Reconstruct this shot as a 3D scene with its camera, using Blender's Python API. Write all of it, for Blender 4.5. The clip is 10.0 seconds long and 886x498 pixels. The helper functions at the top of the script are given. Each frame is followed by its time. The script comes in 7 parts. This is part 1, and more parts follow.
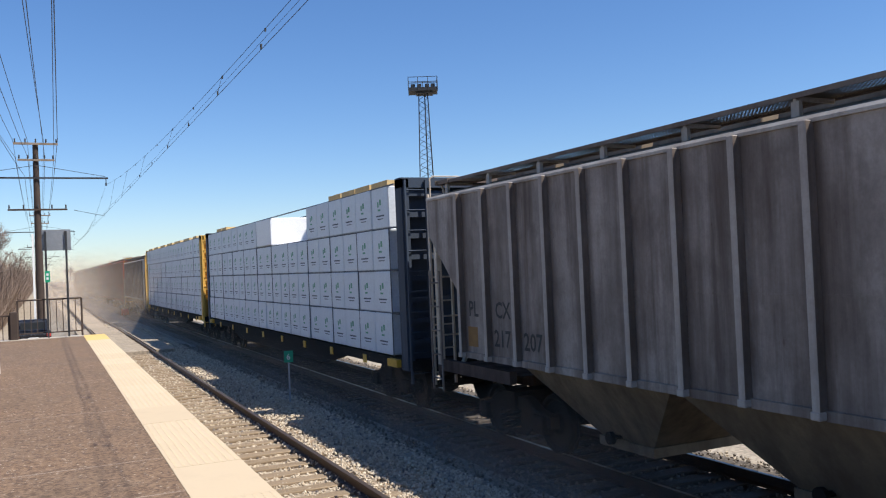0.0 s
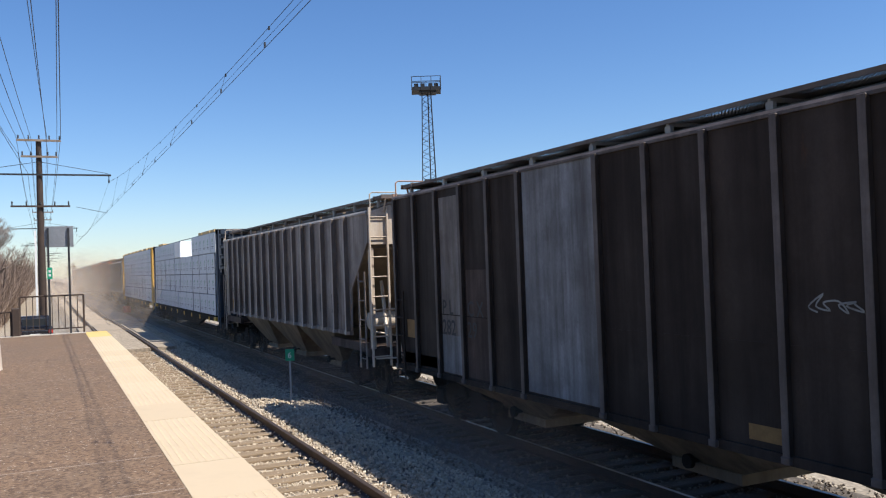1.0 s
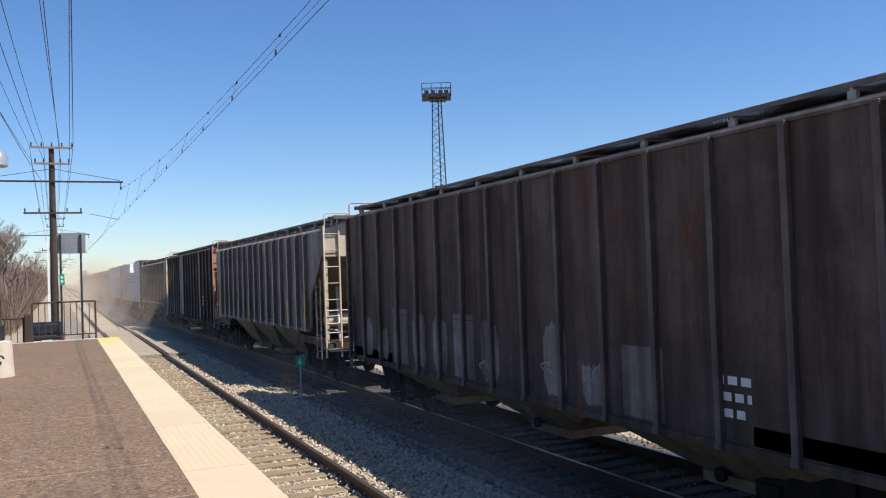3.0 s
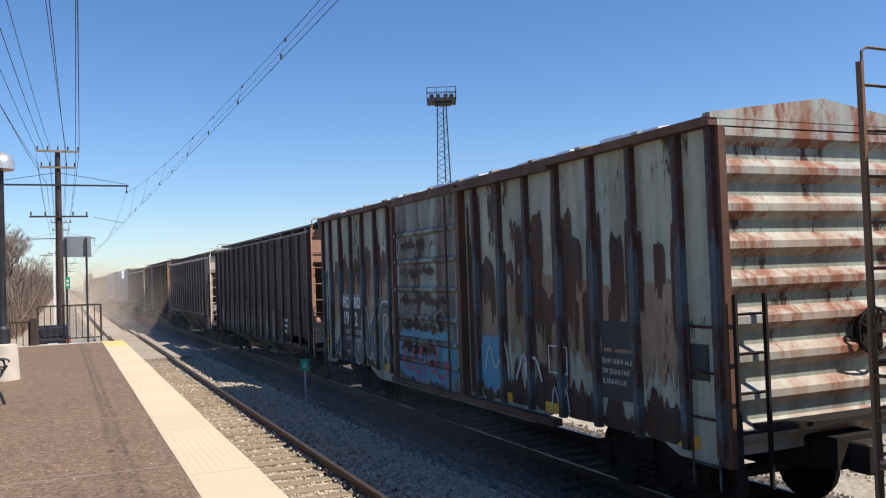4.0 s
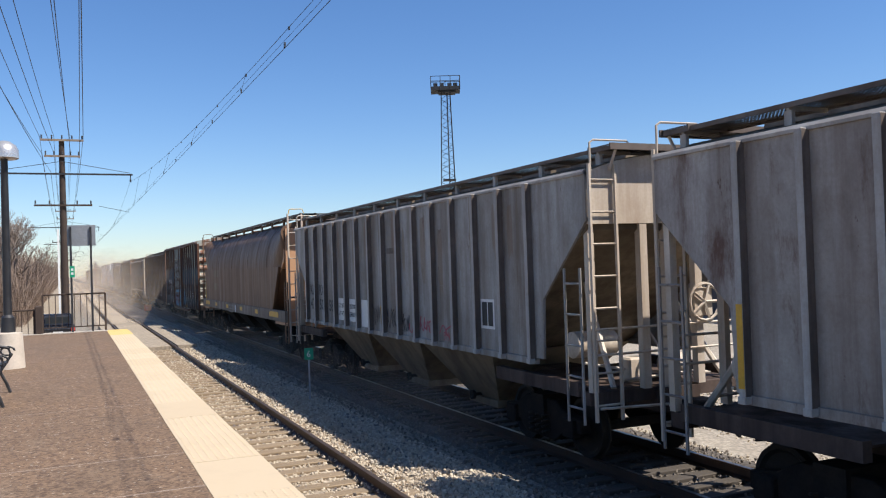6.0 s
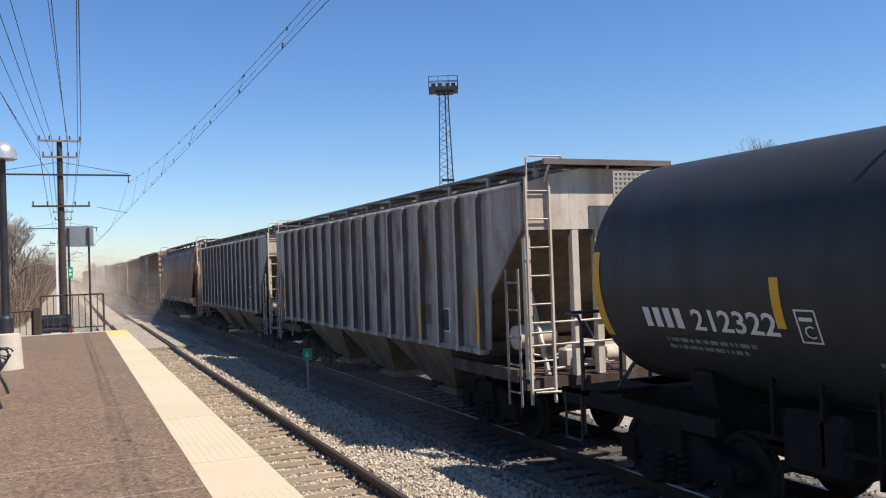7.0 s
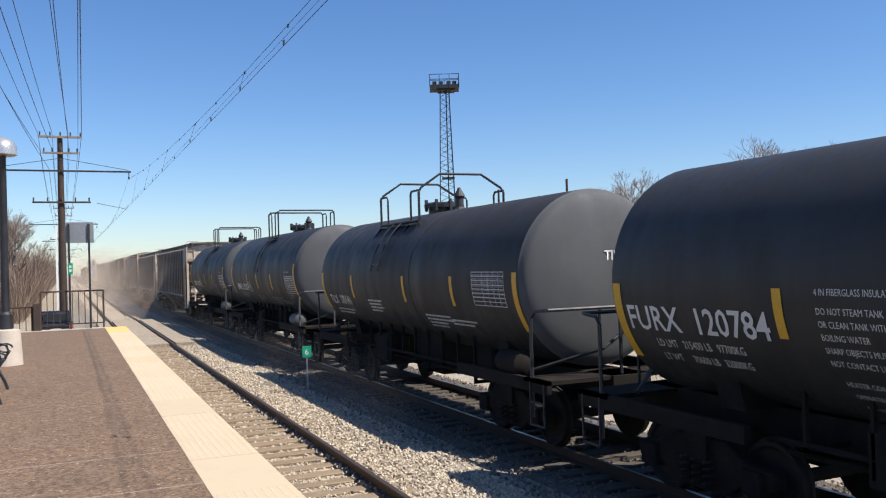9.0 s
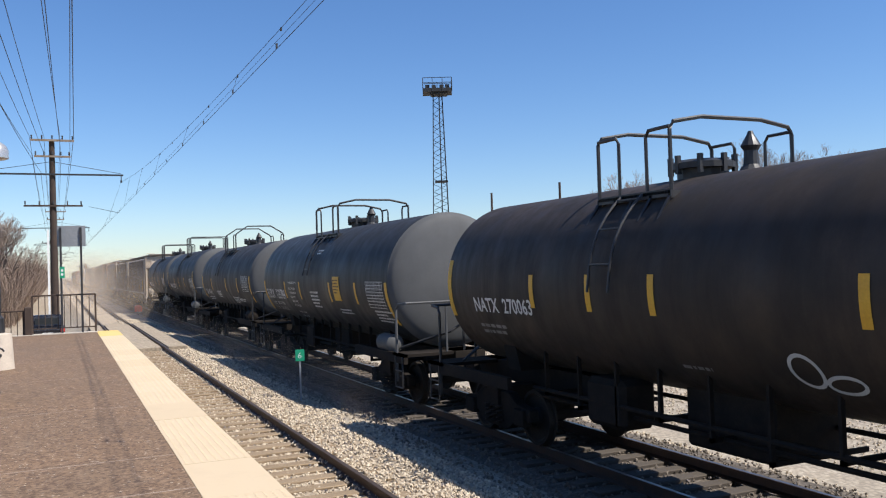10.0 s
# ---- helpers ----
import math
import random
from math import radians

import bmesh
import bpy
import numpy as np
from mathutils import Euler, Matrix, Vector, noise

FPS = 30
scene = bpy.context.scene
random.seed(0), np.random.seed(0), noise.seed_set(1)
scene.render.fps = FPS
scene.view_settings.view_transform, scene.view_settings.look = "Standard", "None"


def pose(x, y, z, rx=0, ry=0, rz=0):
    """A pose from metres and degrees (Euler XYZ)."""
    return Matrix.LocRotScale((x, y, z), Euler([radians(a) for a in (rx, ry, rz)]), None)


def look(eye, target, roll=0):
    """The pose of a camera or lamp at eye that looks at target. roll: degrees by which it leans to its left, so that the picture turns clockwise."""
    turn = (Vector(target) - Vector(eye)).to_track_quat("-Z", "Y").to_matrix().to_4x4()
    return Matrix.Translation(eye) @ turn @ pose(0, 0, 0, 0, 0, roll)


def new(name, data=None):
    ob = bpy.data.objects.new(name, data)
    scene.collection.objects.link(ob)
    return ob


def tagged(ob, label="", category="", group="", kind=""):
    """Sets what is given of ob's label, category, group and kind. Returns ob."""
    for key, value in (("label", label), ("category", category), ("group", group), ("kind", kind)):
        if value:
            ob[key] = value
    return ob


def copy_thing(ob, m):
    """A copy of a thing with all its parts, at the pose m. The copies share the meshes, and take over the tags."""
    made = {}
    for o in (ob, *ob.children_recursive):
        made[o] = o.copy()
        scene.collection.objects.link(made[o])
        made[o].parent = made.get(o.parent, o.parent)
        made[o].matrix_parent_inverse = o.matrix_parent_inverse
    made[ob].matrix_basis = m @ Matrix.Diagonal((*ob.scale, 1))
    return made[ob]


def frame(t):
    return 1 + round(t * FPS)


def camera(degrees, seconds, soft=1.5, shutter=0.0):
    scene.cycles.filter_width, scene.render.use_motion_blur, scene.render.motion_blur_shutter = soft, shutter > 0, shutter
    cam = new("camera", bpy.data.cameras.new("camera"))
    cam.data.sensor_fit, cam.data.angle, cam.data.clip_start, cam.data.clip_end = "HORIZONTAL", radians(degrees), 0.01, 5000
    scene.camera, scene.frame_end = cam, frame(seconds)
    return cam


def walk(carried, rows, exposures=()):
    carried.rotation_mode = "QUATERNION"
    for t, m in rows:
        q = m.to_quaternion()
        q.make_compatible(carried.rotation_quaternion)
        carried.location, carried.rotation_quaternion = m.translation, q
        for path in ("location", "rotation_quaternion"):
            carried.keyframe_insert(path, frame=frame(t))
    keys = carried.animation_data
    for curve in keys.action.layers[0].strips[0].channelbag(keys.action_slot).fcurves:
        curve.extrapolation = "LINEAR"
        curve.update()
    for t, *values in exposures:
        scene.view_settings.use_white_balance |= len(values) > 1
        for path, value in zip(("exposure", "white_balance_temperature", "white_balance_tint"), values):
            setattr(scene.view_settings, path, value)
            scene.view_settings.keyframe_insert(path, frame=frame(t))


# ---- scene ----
import itertools

# ---- camera ----
cam = camera(55.0, 10.0, soft=1.15)
EYE = (0.0, 0.0, 2.82)
AIM = [  # seconds, pitch, roll, yaw
    (0.0, 1.00, 2.50, -25.33), (0.5, 0.98, 2.14, -25.14), (1.0, 0.98, 2.06, -25.20), (1.5, 1.07, 2.32, -25.17),
    (2.0, 1.14, 2.28, -24.95), (3.5, 1.61, 2.00, -24.34), (4.0, 1.72, 1.96, -24.19), (4.5, 1.60, 1.69, -24.14),
    (5.0, 1.22, 1.69, -24.06), (5.5, 1.00, 1.84, -23.92), (7.0, 1.00, 2.01, -24.05), (7.5, 0.96, 2.04, -24.16),
    (8.0, 0.93, 1.69, -24.29), (8.5, 0.94, 1.59, -24.15), (9.0, 0.88, 1.70, -24.05), (9.5, 0.93, 1.70, -24.34),
    (10.0, 1.09, 1.76, -24.51),
]
walk(cam, [(t, pose(*EYE, 90 + p, r, y)) for t, p, r, y in AIM], exposures=[(0.0, 0.52), (10.0, 0.52)])

# ---- light ----
SUN = Vector((0.535, -0.525, 1.0)).normalized()      # towards the sun
sky = bpy.data.worlds.new("sky")
scene.world = sky
sky.use_nodes = True
sn = sky.node_tree.nodes
tex = sn.new("ShaderNodeTexSky")
tex.sky_type, tex.sun_disc = "NISHITA", False
tex.sun_elevation = math.asin(SUN.z)
tex.sun_rotation = math.atan2(SUN.x, SUN.y)
tex.air_density, tex.dust_density, tex.ozone_density = 1.0, 0.15, 3.0
sn["Background"].inputs["Strength"].default_value = 0.089
deep = sn.new("ShaderNodeHueSaturation")
deep.inputs["Saturation"].default_value, deep.inputs["Hue"].default_value = 1.16, 0.500
sky.node_tree.links.new(tex.outputs[0], deep.inputs["Color"])
cool = sn.new("ShaderNodeMix")
cool.data_type, cool.blend_type = "RGBA", "MULTIPLY"
cool.inputs["Factor"].default_value, cool.inputs["B"].default_value = 1.0, (0.90, 0.965, 1.135, 1)
sky.node_tree.links.new(deep.outputs[0], cool.inputs["A"])
sky.node_tree.links.new(cool.outputs["Result"], sn["Background"].inputs["Color"])
lamp = bpy.data.lights.new("sun", "SUN")
lamp.energy, lamp.angle, lamp.color = 5.0, radians(0.53), (1.0, 0.945, 0.875)
sun = new("sun", lamp)
sun.matrix_world = look((0, 0, 60), Vector((0, 0, 60)) - SUN)


# ---- materials ----
class Nodes:
    def __init__(self, name):
        self.mat = bpy.data.materials.new(name)
        self.mat.use_nodes = True
        self.tree = self.mat.node_tree
        self.bsdf = self.tree.nodes["Principled BSDF"]
        self.coord = None

    def add(self, kind, **values):
        n = self.tree.nodes.new(kind)
        for key, value in values.items():
            n.inputs[key].default_value = value
        return n

    def link(self, a, b):
        self.tree.links.new(a, b)

    def place(self, scale=(1, 1, 1)):
        if self.coord is None:
            self.coord = self.tree.nodes.new("ShaderNodeTexCoord")
        m = self.add("ShaderNodeMapping", Scale=scale)
        self.link(self.coord.outputs["Object"], m.inputs["Vector"])
        return m.outputs["Vector"]

    def noise(self, scale, stretch=(1, 1, 1), detail=5.0, rough=0.6):
        n = self.add("ShaderNodeTexNoise", Scale=scale, Detail=detail, Roughness=rough)
        self.link(self.place(stretch), n.inputs["Vector"])
        return n.outputs["Fac"]

    def ramp(self, value, a, b, lo=0.0, hi=1.0):
        n = self.add("ShaderNodeMapRange")
        n.inputs["From Min"].default_value, n.inputs["From Max"].default_value = a, b
        n.inputs["To Min"].default_value, n.inputs["To Max"].default_value = lo, hi
        self.link(value, n.inputs["Value"])
        return n.outputs["Result"]

    def times(self, a, b):
        n = self.tree.nodes.new("ShaderNodeMath")
        n.operation = "MULTIPLY"
        for i, v in enumerate((a, b)):
            if isinstance(v, float):
                n.inputs[i].default_value = v
            else:
                self.link(v, n.inputs[i])
        return n.outputs[0]

    def mix(self, fac, a, b):
        n = self.tree.nodes.new("ShaderNodeMix")
        n.data_type = "RGBA"
        for sock, v in ((n.inputs["Factor"], fac), (n.inputs["A"], a), (n.inputs["B"], b)):
            if isinstance(v, tuple):
                sock.default_value = (*v, 1)
            elif isinstance(v, float):
                sock.default_value = v
            else:
                self.link(v, sock)
        return n.outputs["Result"]

    def bump(self, height, strength, distance):
        n = self.add("ShaderNodeBump", Strength=strength, Distance=distance)
        self.link(height, n.inputs["Height"])
        self.link(n.outputs["Normal"], self.bsdf.inputs["Normal"])

    def done(self, colour, rough, metal=0.0):
        for sock, v in ((self.bsdf.inputs["Base Color"], colour), (self.bsdf.inputs["Roughness"], rough)):
            if isinstance(v, tuple):
                sock.default_value = (*v, 1)
            elif isinstance(v, (int, float)):
                sock.default_value = v
            else:
                self.link(v, sock)
        self.bsdf.inputs["Metallic"].default_value = metal
        return self.mat


def plain(name, c1, c2, scale=6.0, rough=0.7, metal=0.0, bump=0.25, depth=0.01, gloss=0.5):
    n = Nodes(name)
    n.bsdf.inputs["Specular IOR Level"].default_value = gloss
    a, b = n.noise(scale), n.noise(scale * 9)
    col = n.mix(n.ramp(a, 0.35, 0.65), c1, c2)
    col = n.mix(n.ramp(b, 0.3, 0.7, 0.0, 0.35), col, tuple(x * 0.6 for x in c1))
    n.bump(b, bump, depth)
    return n.done(col, n.ramp(a, 0.3, 0.7, max(rough - 0.1, 0.05), min(rough + 0.1, 1.0)), metal)


def car_paint(name, c1, c2, dirt, rust=(0.10, 0.035, 0.015), rusty=0.5, grime=0.5, rough=0.6, spread=0.08, gloss=0.35):
    """Weathered paint: blotches, rain streaks down the side, grime, rust patches and speckles."""
    n = Nodes(name)
    n.bsdf.inputs["Specular IOR Level"].default_value = gloss
    big, streak, fine = n.noise(0.7, detail=4), n.noise(2.6, (1, 1, 0.07), 7, 0.65), n.noise(24)
    col = n.mix(n.ramp(big, 0.40, 0.60), c1, c2)
    band = n.noise(1.15, (0.0, 1, 0.03), 3, 0.7)
    col = n.mix(n.ramp(band, 0.44, 0.62, 0.0, grime * 0.55), col, dirt)
    col = n.mix(n.ramp(streak, 0.44, 0.66, 0.0, grime), col, dirt)
    cloud = n.noise(3.2, (1, 1, 0.6), 6, 0.68)
    col = n.mix(n.ramp(cloud, 0.46, 0.70, 0.0, grime * 0.6), col, dirt)
    patch = n.noise(1.5, (1, 1, 0.35), 9, 0.72)
    lo = 0.82 - 0.38 * rusty
    col = n.mix(n.ramp(patch, lo, lo + spread), col, rust)
    speck = n.noise(7.0, (1, 1, 0.5), 4, 0.6)
    col = n.mix(n.ramp(speck, 0.70, 0.74, 0.0, min(1.0, rusty)), col, tuple(x * 0.7 for x in rust))
    col = n.mix(n.ramp(fine, 0.35, 0.75, 0.0, 0.25), col, dirt)
    n.bump(fine, 0.15, 0.004)
    return n.done(col, n.ramp(streak, 0.3, 0.7, rough - 0.1, min(rough + 0.2, 1.0)))


def stones(name, c1, c2, c3, scale):
    n = Nodes(name)
    v = n.add("ShaderNodeTexVoronoi", Scale=scale)
    n.link(n.place(), v.inputs["Vector"])
    big = n.noise(0.5)
    grain = n.noise(scale * 3)
    split = n.tree.nodes.new("ShaderNodeSeparateColor")
    n.link(v.outputs["Color"], split.inputs[0])
    col = n.mix(split.outputs[0], c1, c2)
    col = n.mix(n.ramp(split.outputs[1], 0.75, 0.9), col, c3)
    col = n.mix(n.ramp(big, 0.4, 0.7, 0.0, 0.45), col, tuple(x * 0.6 for x in c1))
    # Stones darken towards their edges, painting shade into the gaps.
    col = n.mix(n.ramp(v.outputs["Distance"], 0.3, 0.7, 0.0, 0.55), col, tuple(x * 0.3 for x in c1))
    col = n.mix(n.ramp(grain, 0.3, 0.8, 0.0, 0.3), col, c3)
    n.bump(v.outputs["Distance"], -0.9, 0.03)
    return n.done(col, 0.95)


def loose_stone(name, c1, c2):
    n = Nodes(name)
    g = n.tree.nodes.new("ShaderNodeNewGeometry")
    col = n.mix(g.outputs["Random Per Island"], c1, c2)
    col = n.mix(n.ramp(g.outputs["Random Per Island"], 0.9, 0.95), col, (0.16, 0.14, 0.13))
    grain = n.noise(60)
    col = n.mix(n.ramp(grain, 0.3, 0.8, 0.0, 0.35), col, (0.2, 0.17, 0.14))
    return n.done(col, 0.95)


def aggregate(name):
    """Brown exposed-aggregate platform surface."""
    n = Nodes(name)
    v = n.add("ShaderNodeTexVoronoi", Scale=58.0)
    n.link(n.place(), v.inputs["Vector"])
    split = n.tree.nodes.new("ShaderNodeSeparateColor")
    n.link(v.outputs["Color"], split.inputs[0])
    col = n.mix(split.outputs[0], (0.138, 0.08, 0.043), (0.265, 0.168, 0.095))
    col = n.mix(n.ramp(split.outputs[1], 0.965, 0.975), col, (0.44, 0.36, 0.27))
    blot = n.noise(0.9, detail=7)
    col = n.mix(n.ramp(blot, 0.4, 0.68, 0.0, 0.5), col, (0.13, 0.09, 0.056))
    pale = n.noise(2.6, (1, 0.4, 1), 6)
    col = n.mix(n.ramp(pale, 0.56, 0.78, 0.0, 0.35), col, (0.28, 0.215, 0.15))
    grit, patch = n.noise(30, detail=4), n.noise(9, detail=5, rough=0.7)
    col = n.mix(n.ramp(grit, 0.44, 0.58, 0.0, 0.75), col, (0.066, 0.038, 0.022))
    col = n.mix(n.ramp(patch, 0.48, 0.70, 0.0, 0.55), col, (0.31, 0.205, 0.125))
    n.bump(v.outputs["Distance"], -0.7, 0.008)
    return n.done(col, 0.85)


def weathered_tie(name, c1, c2, c3):
    n = Nodes(name)
    grain = n.noise(4.0, (0.25, 9, 9), 8, 0.7)
    info = n.tree.nodes.new("ShaderNodeObjectInfo")
    col = n.mix(n.ramp(grain, 0.32, 0.68), c1, c2)
    col = n.mix(n.times(info.outputs["Random"], 0.5), col, c3)
    n.bump(grain, 0.6, 0.01)
    return n.done(col, 0.9)


def tactile(name, c1, c2):
    n = Nodes(name)
    info = n.tree.nodes.new("ShaderNodeObjectInfo")
    blot, fine = n.noise(1.7, detail=8), n.noise(35)
    col = n.mix(info.outputs["Random"], c1, c2)
    col = n.mix(n.ramp(blot, 0.5, 0.75, 0.0, 0.3), col, (0.38, 0.29, 0.20))
    col = n.mix(n.ramp(fine, 0.5, 0.8, 0.0, 0.3), col, (0.45, 0.38, 0.28))
    return n.done(col, 0.75)


def see_through(name, colour, holes):
    """Open metal grating: square holes."""
    n = Nodes(name)
    b = n.add("ShaderNodeTexBrick", Scale=1.0)
    b.offset = 0.5
    b.inputs["Mortar Size"].default_value = holes * 0.17
    b.inputs["Brick Width"].default_value, b.inputs["Row Height"].default_value = holes, holes * 0.55
    n.link(n.place(), b.inputs["Vector"])
    n.link(b.outputs["Fac"], n.bsdf.inputs["Alpha"])
    return n.done(colour, 0.6)


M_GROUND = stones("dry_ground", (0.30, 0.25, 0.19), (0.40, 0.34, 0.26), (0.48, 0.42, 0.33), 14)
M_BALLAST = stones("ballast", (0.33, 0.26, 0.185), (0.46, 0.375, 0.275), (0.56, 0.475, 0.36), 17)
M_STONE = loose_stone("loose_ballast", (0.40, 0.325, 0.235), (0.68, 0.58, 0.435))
# Freight-track copies of the ballast, darkened to stand for the train's shadow.
M_STONE_DARK = loose_stone("shaded_ballast", (0.085, 0.07, 0.055), (0.22, 0.18, 0.14))
M_BED_DARK = stones("shaded_bed", (0.085, 0.07, 0.055), (0.15, 0.125, 0.10), (0.19, 0.16, 0.13), 17)
M_PLATFORM = aggregate("platform_aggregate")
M_CONCRETE = plain("concrete", (0.48, 0.42, 0.34), (0.56, 0.50, 0.42), 3, 0.85)
M_JOINT = plain("joint_filler", (0.27, 0.20, 0.15), (0.36, 0.28, 0.21), 3, 0.9)
M_ROAD = stones("dusty_road", (0.33, 0.265, 0.19), (0.40, 0.33, 0.24), (0.45, 0.375, 0.28), 9)
M_TACTILE = tactile("tactile_cream", (0.53, 0.415, 0.27), (0.59, 0.47, 0.32))
M_TACTILE_NEW = tactile("tactile_yellow", (0.60, 0.41, 0.13), (0.64, 0.45, 0.16))
M_TIE = weathered_tie("tie_wood", (0.085, 0.056, 0.033), (0.36, 0.27, 0.17), (0.27, 0.20, 0.13))
# Freight ties get a darker copy too: shade below the cars in the colour.
M_TIE_DARK = weathered_tie("shaded_tie_wood", (0.035, 0.028, 0.022), (0.10, 0.08, 0.062), (0.07, 0.057, 0.045))
M_RAIL = plain("rail_steel", (0.055, 0.035, 0.026), (0.10, 0.06, 0.04), 5, 0.6, 0.4)
M_RAILTOP = plain("rail_head", (0.30, 0.28, 0.26), (0.22, 0.19, 0.17), 3, 0.35, 0.9)
M_RAILDULL = plain("rail_head_dull", (0.09, 0.065, 0.05), (0.13, 0.10, 0.08), 5, 0.55, 0.6)
M_BLACK = plain("black_iron", (0.018, 0.018, 0.02), (0.03, 0.03, 0.032), 5, 0.5)
M_UNDER = plain("underframe_grime", (0.016, 0.0135, 0.012), (0.032, 0.026, 0.021), 3, 0.9, gloss=0.12)
M_WHEEL = plain("wheel_steel", (0.02, 0.017, 0.014), (0.036, 0.029, 0.023), 4, 0.7, gloss=0.2)
M_WIRE = plain("wire", (0.02, 0.025, 0.035), (0.03, 0.035, 0.045), 2, 0.6)
M_POLE = plain("creosoted_pole", (0.042, 0.027, 0.020), (0.07, 0.047, 0.035), 2, 0.9)
M_ARM = plain("crossarm", (0.20, 0.15, 0.11), (0.28, 0.22, 0.17), 3, 0.85)
M_STEEL = plain("galvanized", (0.30, 0.31, 0.32), (0.38, 0.39, 0.40), 4, 0.5, 0.5)
M_TOWER = plain("tower_steel", (0.025, 0.028, 0.033), (0.04, 0.043, 0.048), 2, 0.7, 0.3)
M_SIGNBACK = plain("sign_back", (0.22, 0.23, 0.24), (0.28, 0.29, 0.30), 2, 0.5, 0.4)
M_GREEN = plain("sign_green", (0.0, 0.26, 0.13), (0.0, 0.30, 0.16), 3, 0.5)
M_WHITE = plain("white_paint", (0.72, 0.72, 0.70), (0.80, 0.80, 0.78), 5, 0.6)
M_LETTER = plain("letter_white", (0.62, 0.62, 0.60), (0.72, 0.72, 0.70), 9, 0.6)
M_LETTER_DIM = plain("letter_faded", (0.16, 0.155, 0.15), (0.30, 0.30, 0.29), 5, 0.7)
M_LETTER_DARK = plain("letter_dark", (0.03, 0.03, 0.03), (0.05, 0.05, 0.05), 6, 0.7)
M_YELLOW = plain("reflector_yellow", (0.62, 0.33, 0.02), (0.70, 0.40, 0.03), 4, 0.5)
M_ORANGE = plain("faded_orange_paint", (0.22, 0.115, 0.035), (0.30, 0.17, 0.06), 6, 0.8)
M_RED = plain("red_paint", (0.5, 0.04, 0.03), (0.6, 0.06, 0.04), 4, 0.6)
M_BARK = plain("bark", (0.16, 0.12, 0.09), (0.24, 0.19, 0.15), 4, 0.9)
M_TWIG = plain("twigs", (0.24, 0.185, 0.15), (0.32, 0.255, 0.21), 3, 0.95)
M_BRUSH = plain("dry_brush", (0.20, 0.145, 0.11), (0.28, 0.21, 0.165), 2, 0.95, gloss=0.1)
M_EVER = plain("budding_leaves", (0.10, 0.13, 0.05), (0.15, 0.18, 0.08), 3, 0.9)
M_CARBODY = plain("dark_blue_paint", (0.008, 0.010, 0.016), (0.012, 0.014, 0.02), 2, 0.25)
M_GLASS = plain("dark_glass", (0.02, 0.025, 0.03), (0.025, 0.03, 0.035), 2, 0.08)
M_RUBBER = plain("rubber", (0.015, 0.015, 0.015), (0.02, 0.02, 0.02), 6, 0.9)
M_ROOFMETAL = plain("corrugated_roof", (0.22, 0.22, 0.23), (0.30, 0.30, 0.31), 1, 0.5, 0.4)
M_SHED = plain("shed_wall", (0.12, 0.10, 0.09), (0.17, 0.14, 0.12), 1, 0.9)
M_LAMPDOME = plain("lamp_dome", (0.55, 0.53, 0.50), (0.62, 0.60, 0.57), 3, 0.3, 0.6)
M_PLANTER = plain("planter_concrete", (0.50, 0.43, 0.35), (0.58, 0.50, 0.41), 5, 0.9)
M_GRATE = see_through("walkway_grating", (0.075, 0.062, 0.052), 0.05)

P_GREY = car_paint("grey_hopper_paint", (0.235, 0.200, 0.180), (0.37, 0.325, 0.295), (0.085, 0.062, 0.050), rusty=0.40, grime=0.85)
P_GREY_DARK = car_paint("dark_grey_hopper_paint", (0.19, 0.165, 0.150), (0.31, 0.28, 0.26), (0.062, 0.042, 0.032), (0.085, 0.043, 0.026), rusty=0.66, grime=0.95, spread=0.14)
P_SOOT = car_paint("sooty_hopper_paint", (0.034, 0.025, 0.020), (0.058, 0.043, 0.035), (0.018, 0.013, 0.011), (0.07, 0.033, 0.018), 0.46, 0.7, rough=0.7, gloss=0.15)
P_SOOT2 = car_paint("sooty_purple_hopper_paint", (0.088, 0.062, 0.052), (0.135, 0.098, 0.083), (0.035, 0.024, 0.019), (0.10, 0.042, 0.022), 0.6, 0.75, rough=0.7, gloss=0.15)
P_RIB_GREY = car_paint("worn_grey_post_paint", (0.36, 0.32, 0.29), (0.46, 0.42, 0.38), (0.17, 0.13, 0.105), rusty=0.35, grime=0.6)
P_RIB_SOOT = car_paint("worn_brown_post_paint", (0.10, 0.078, 0.068), (0.17, 0.135, 0.12), (0.04, 0.03, 0.026), rusty=0.4, grime=0.75)
P_PALE = car_paint("pale_grey_hopper_paint", (0.335, 0.33, 0.315), (0.42, 0.415, 0.40), (0.15, 0.11, 0.078), (0.12, 0.056, 0.03), 0.46, 0.75)
P_RIB_PALE = car_paint("pale_post_paint", (0.40, 0.39, 0.375), (0.48, 0.47, 0.45), (0.19, 0.14, 0.10), (0.11, 0.05, 0.027), 0.42, 0.6)
# Post webs: rusty, and darkened so that their shade is in the paint.
P_WEB_SHADE = car_paint("shaded_rusty_web_paint", (0.13, 0.105, 0.09), (0.19, 0.155, 0.135), (0.06, 0.04, 0.03), (0.07, 0.034, 0.02), 0.6, 0.8)
P_CHORD = car_paint("roof_edge_paint", (0.36, 0.33, 0.295), (0.44, 0.41, 0.37), (0.20, 0.155, 0.12), rusty=0.3, grime=0.5)
P_BOARDEDGE = car_paint("roof_walk_edge", (0.13, 0.10, 0.082), (0.18, 0.145, 0.12), (0.07, 0.05, 0.04), rusty=0.4, grime=0.5)
P_PANEL = car_paint("repainted_panel", (0.20, 0.205, 0.22), (0.30, 0.305, 0.32), (0.06, 0.05, 0.045), (0.05, 0.04, 0.035), 0.5, 0.8)
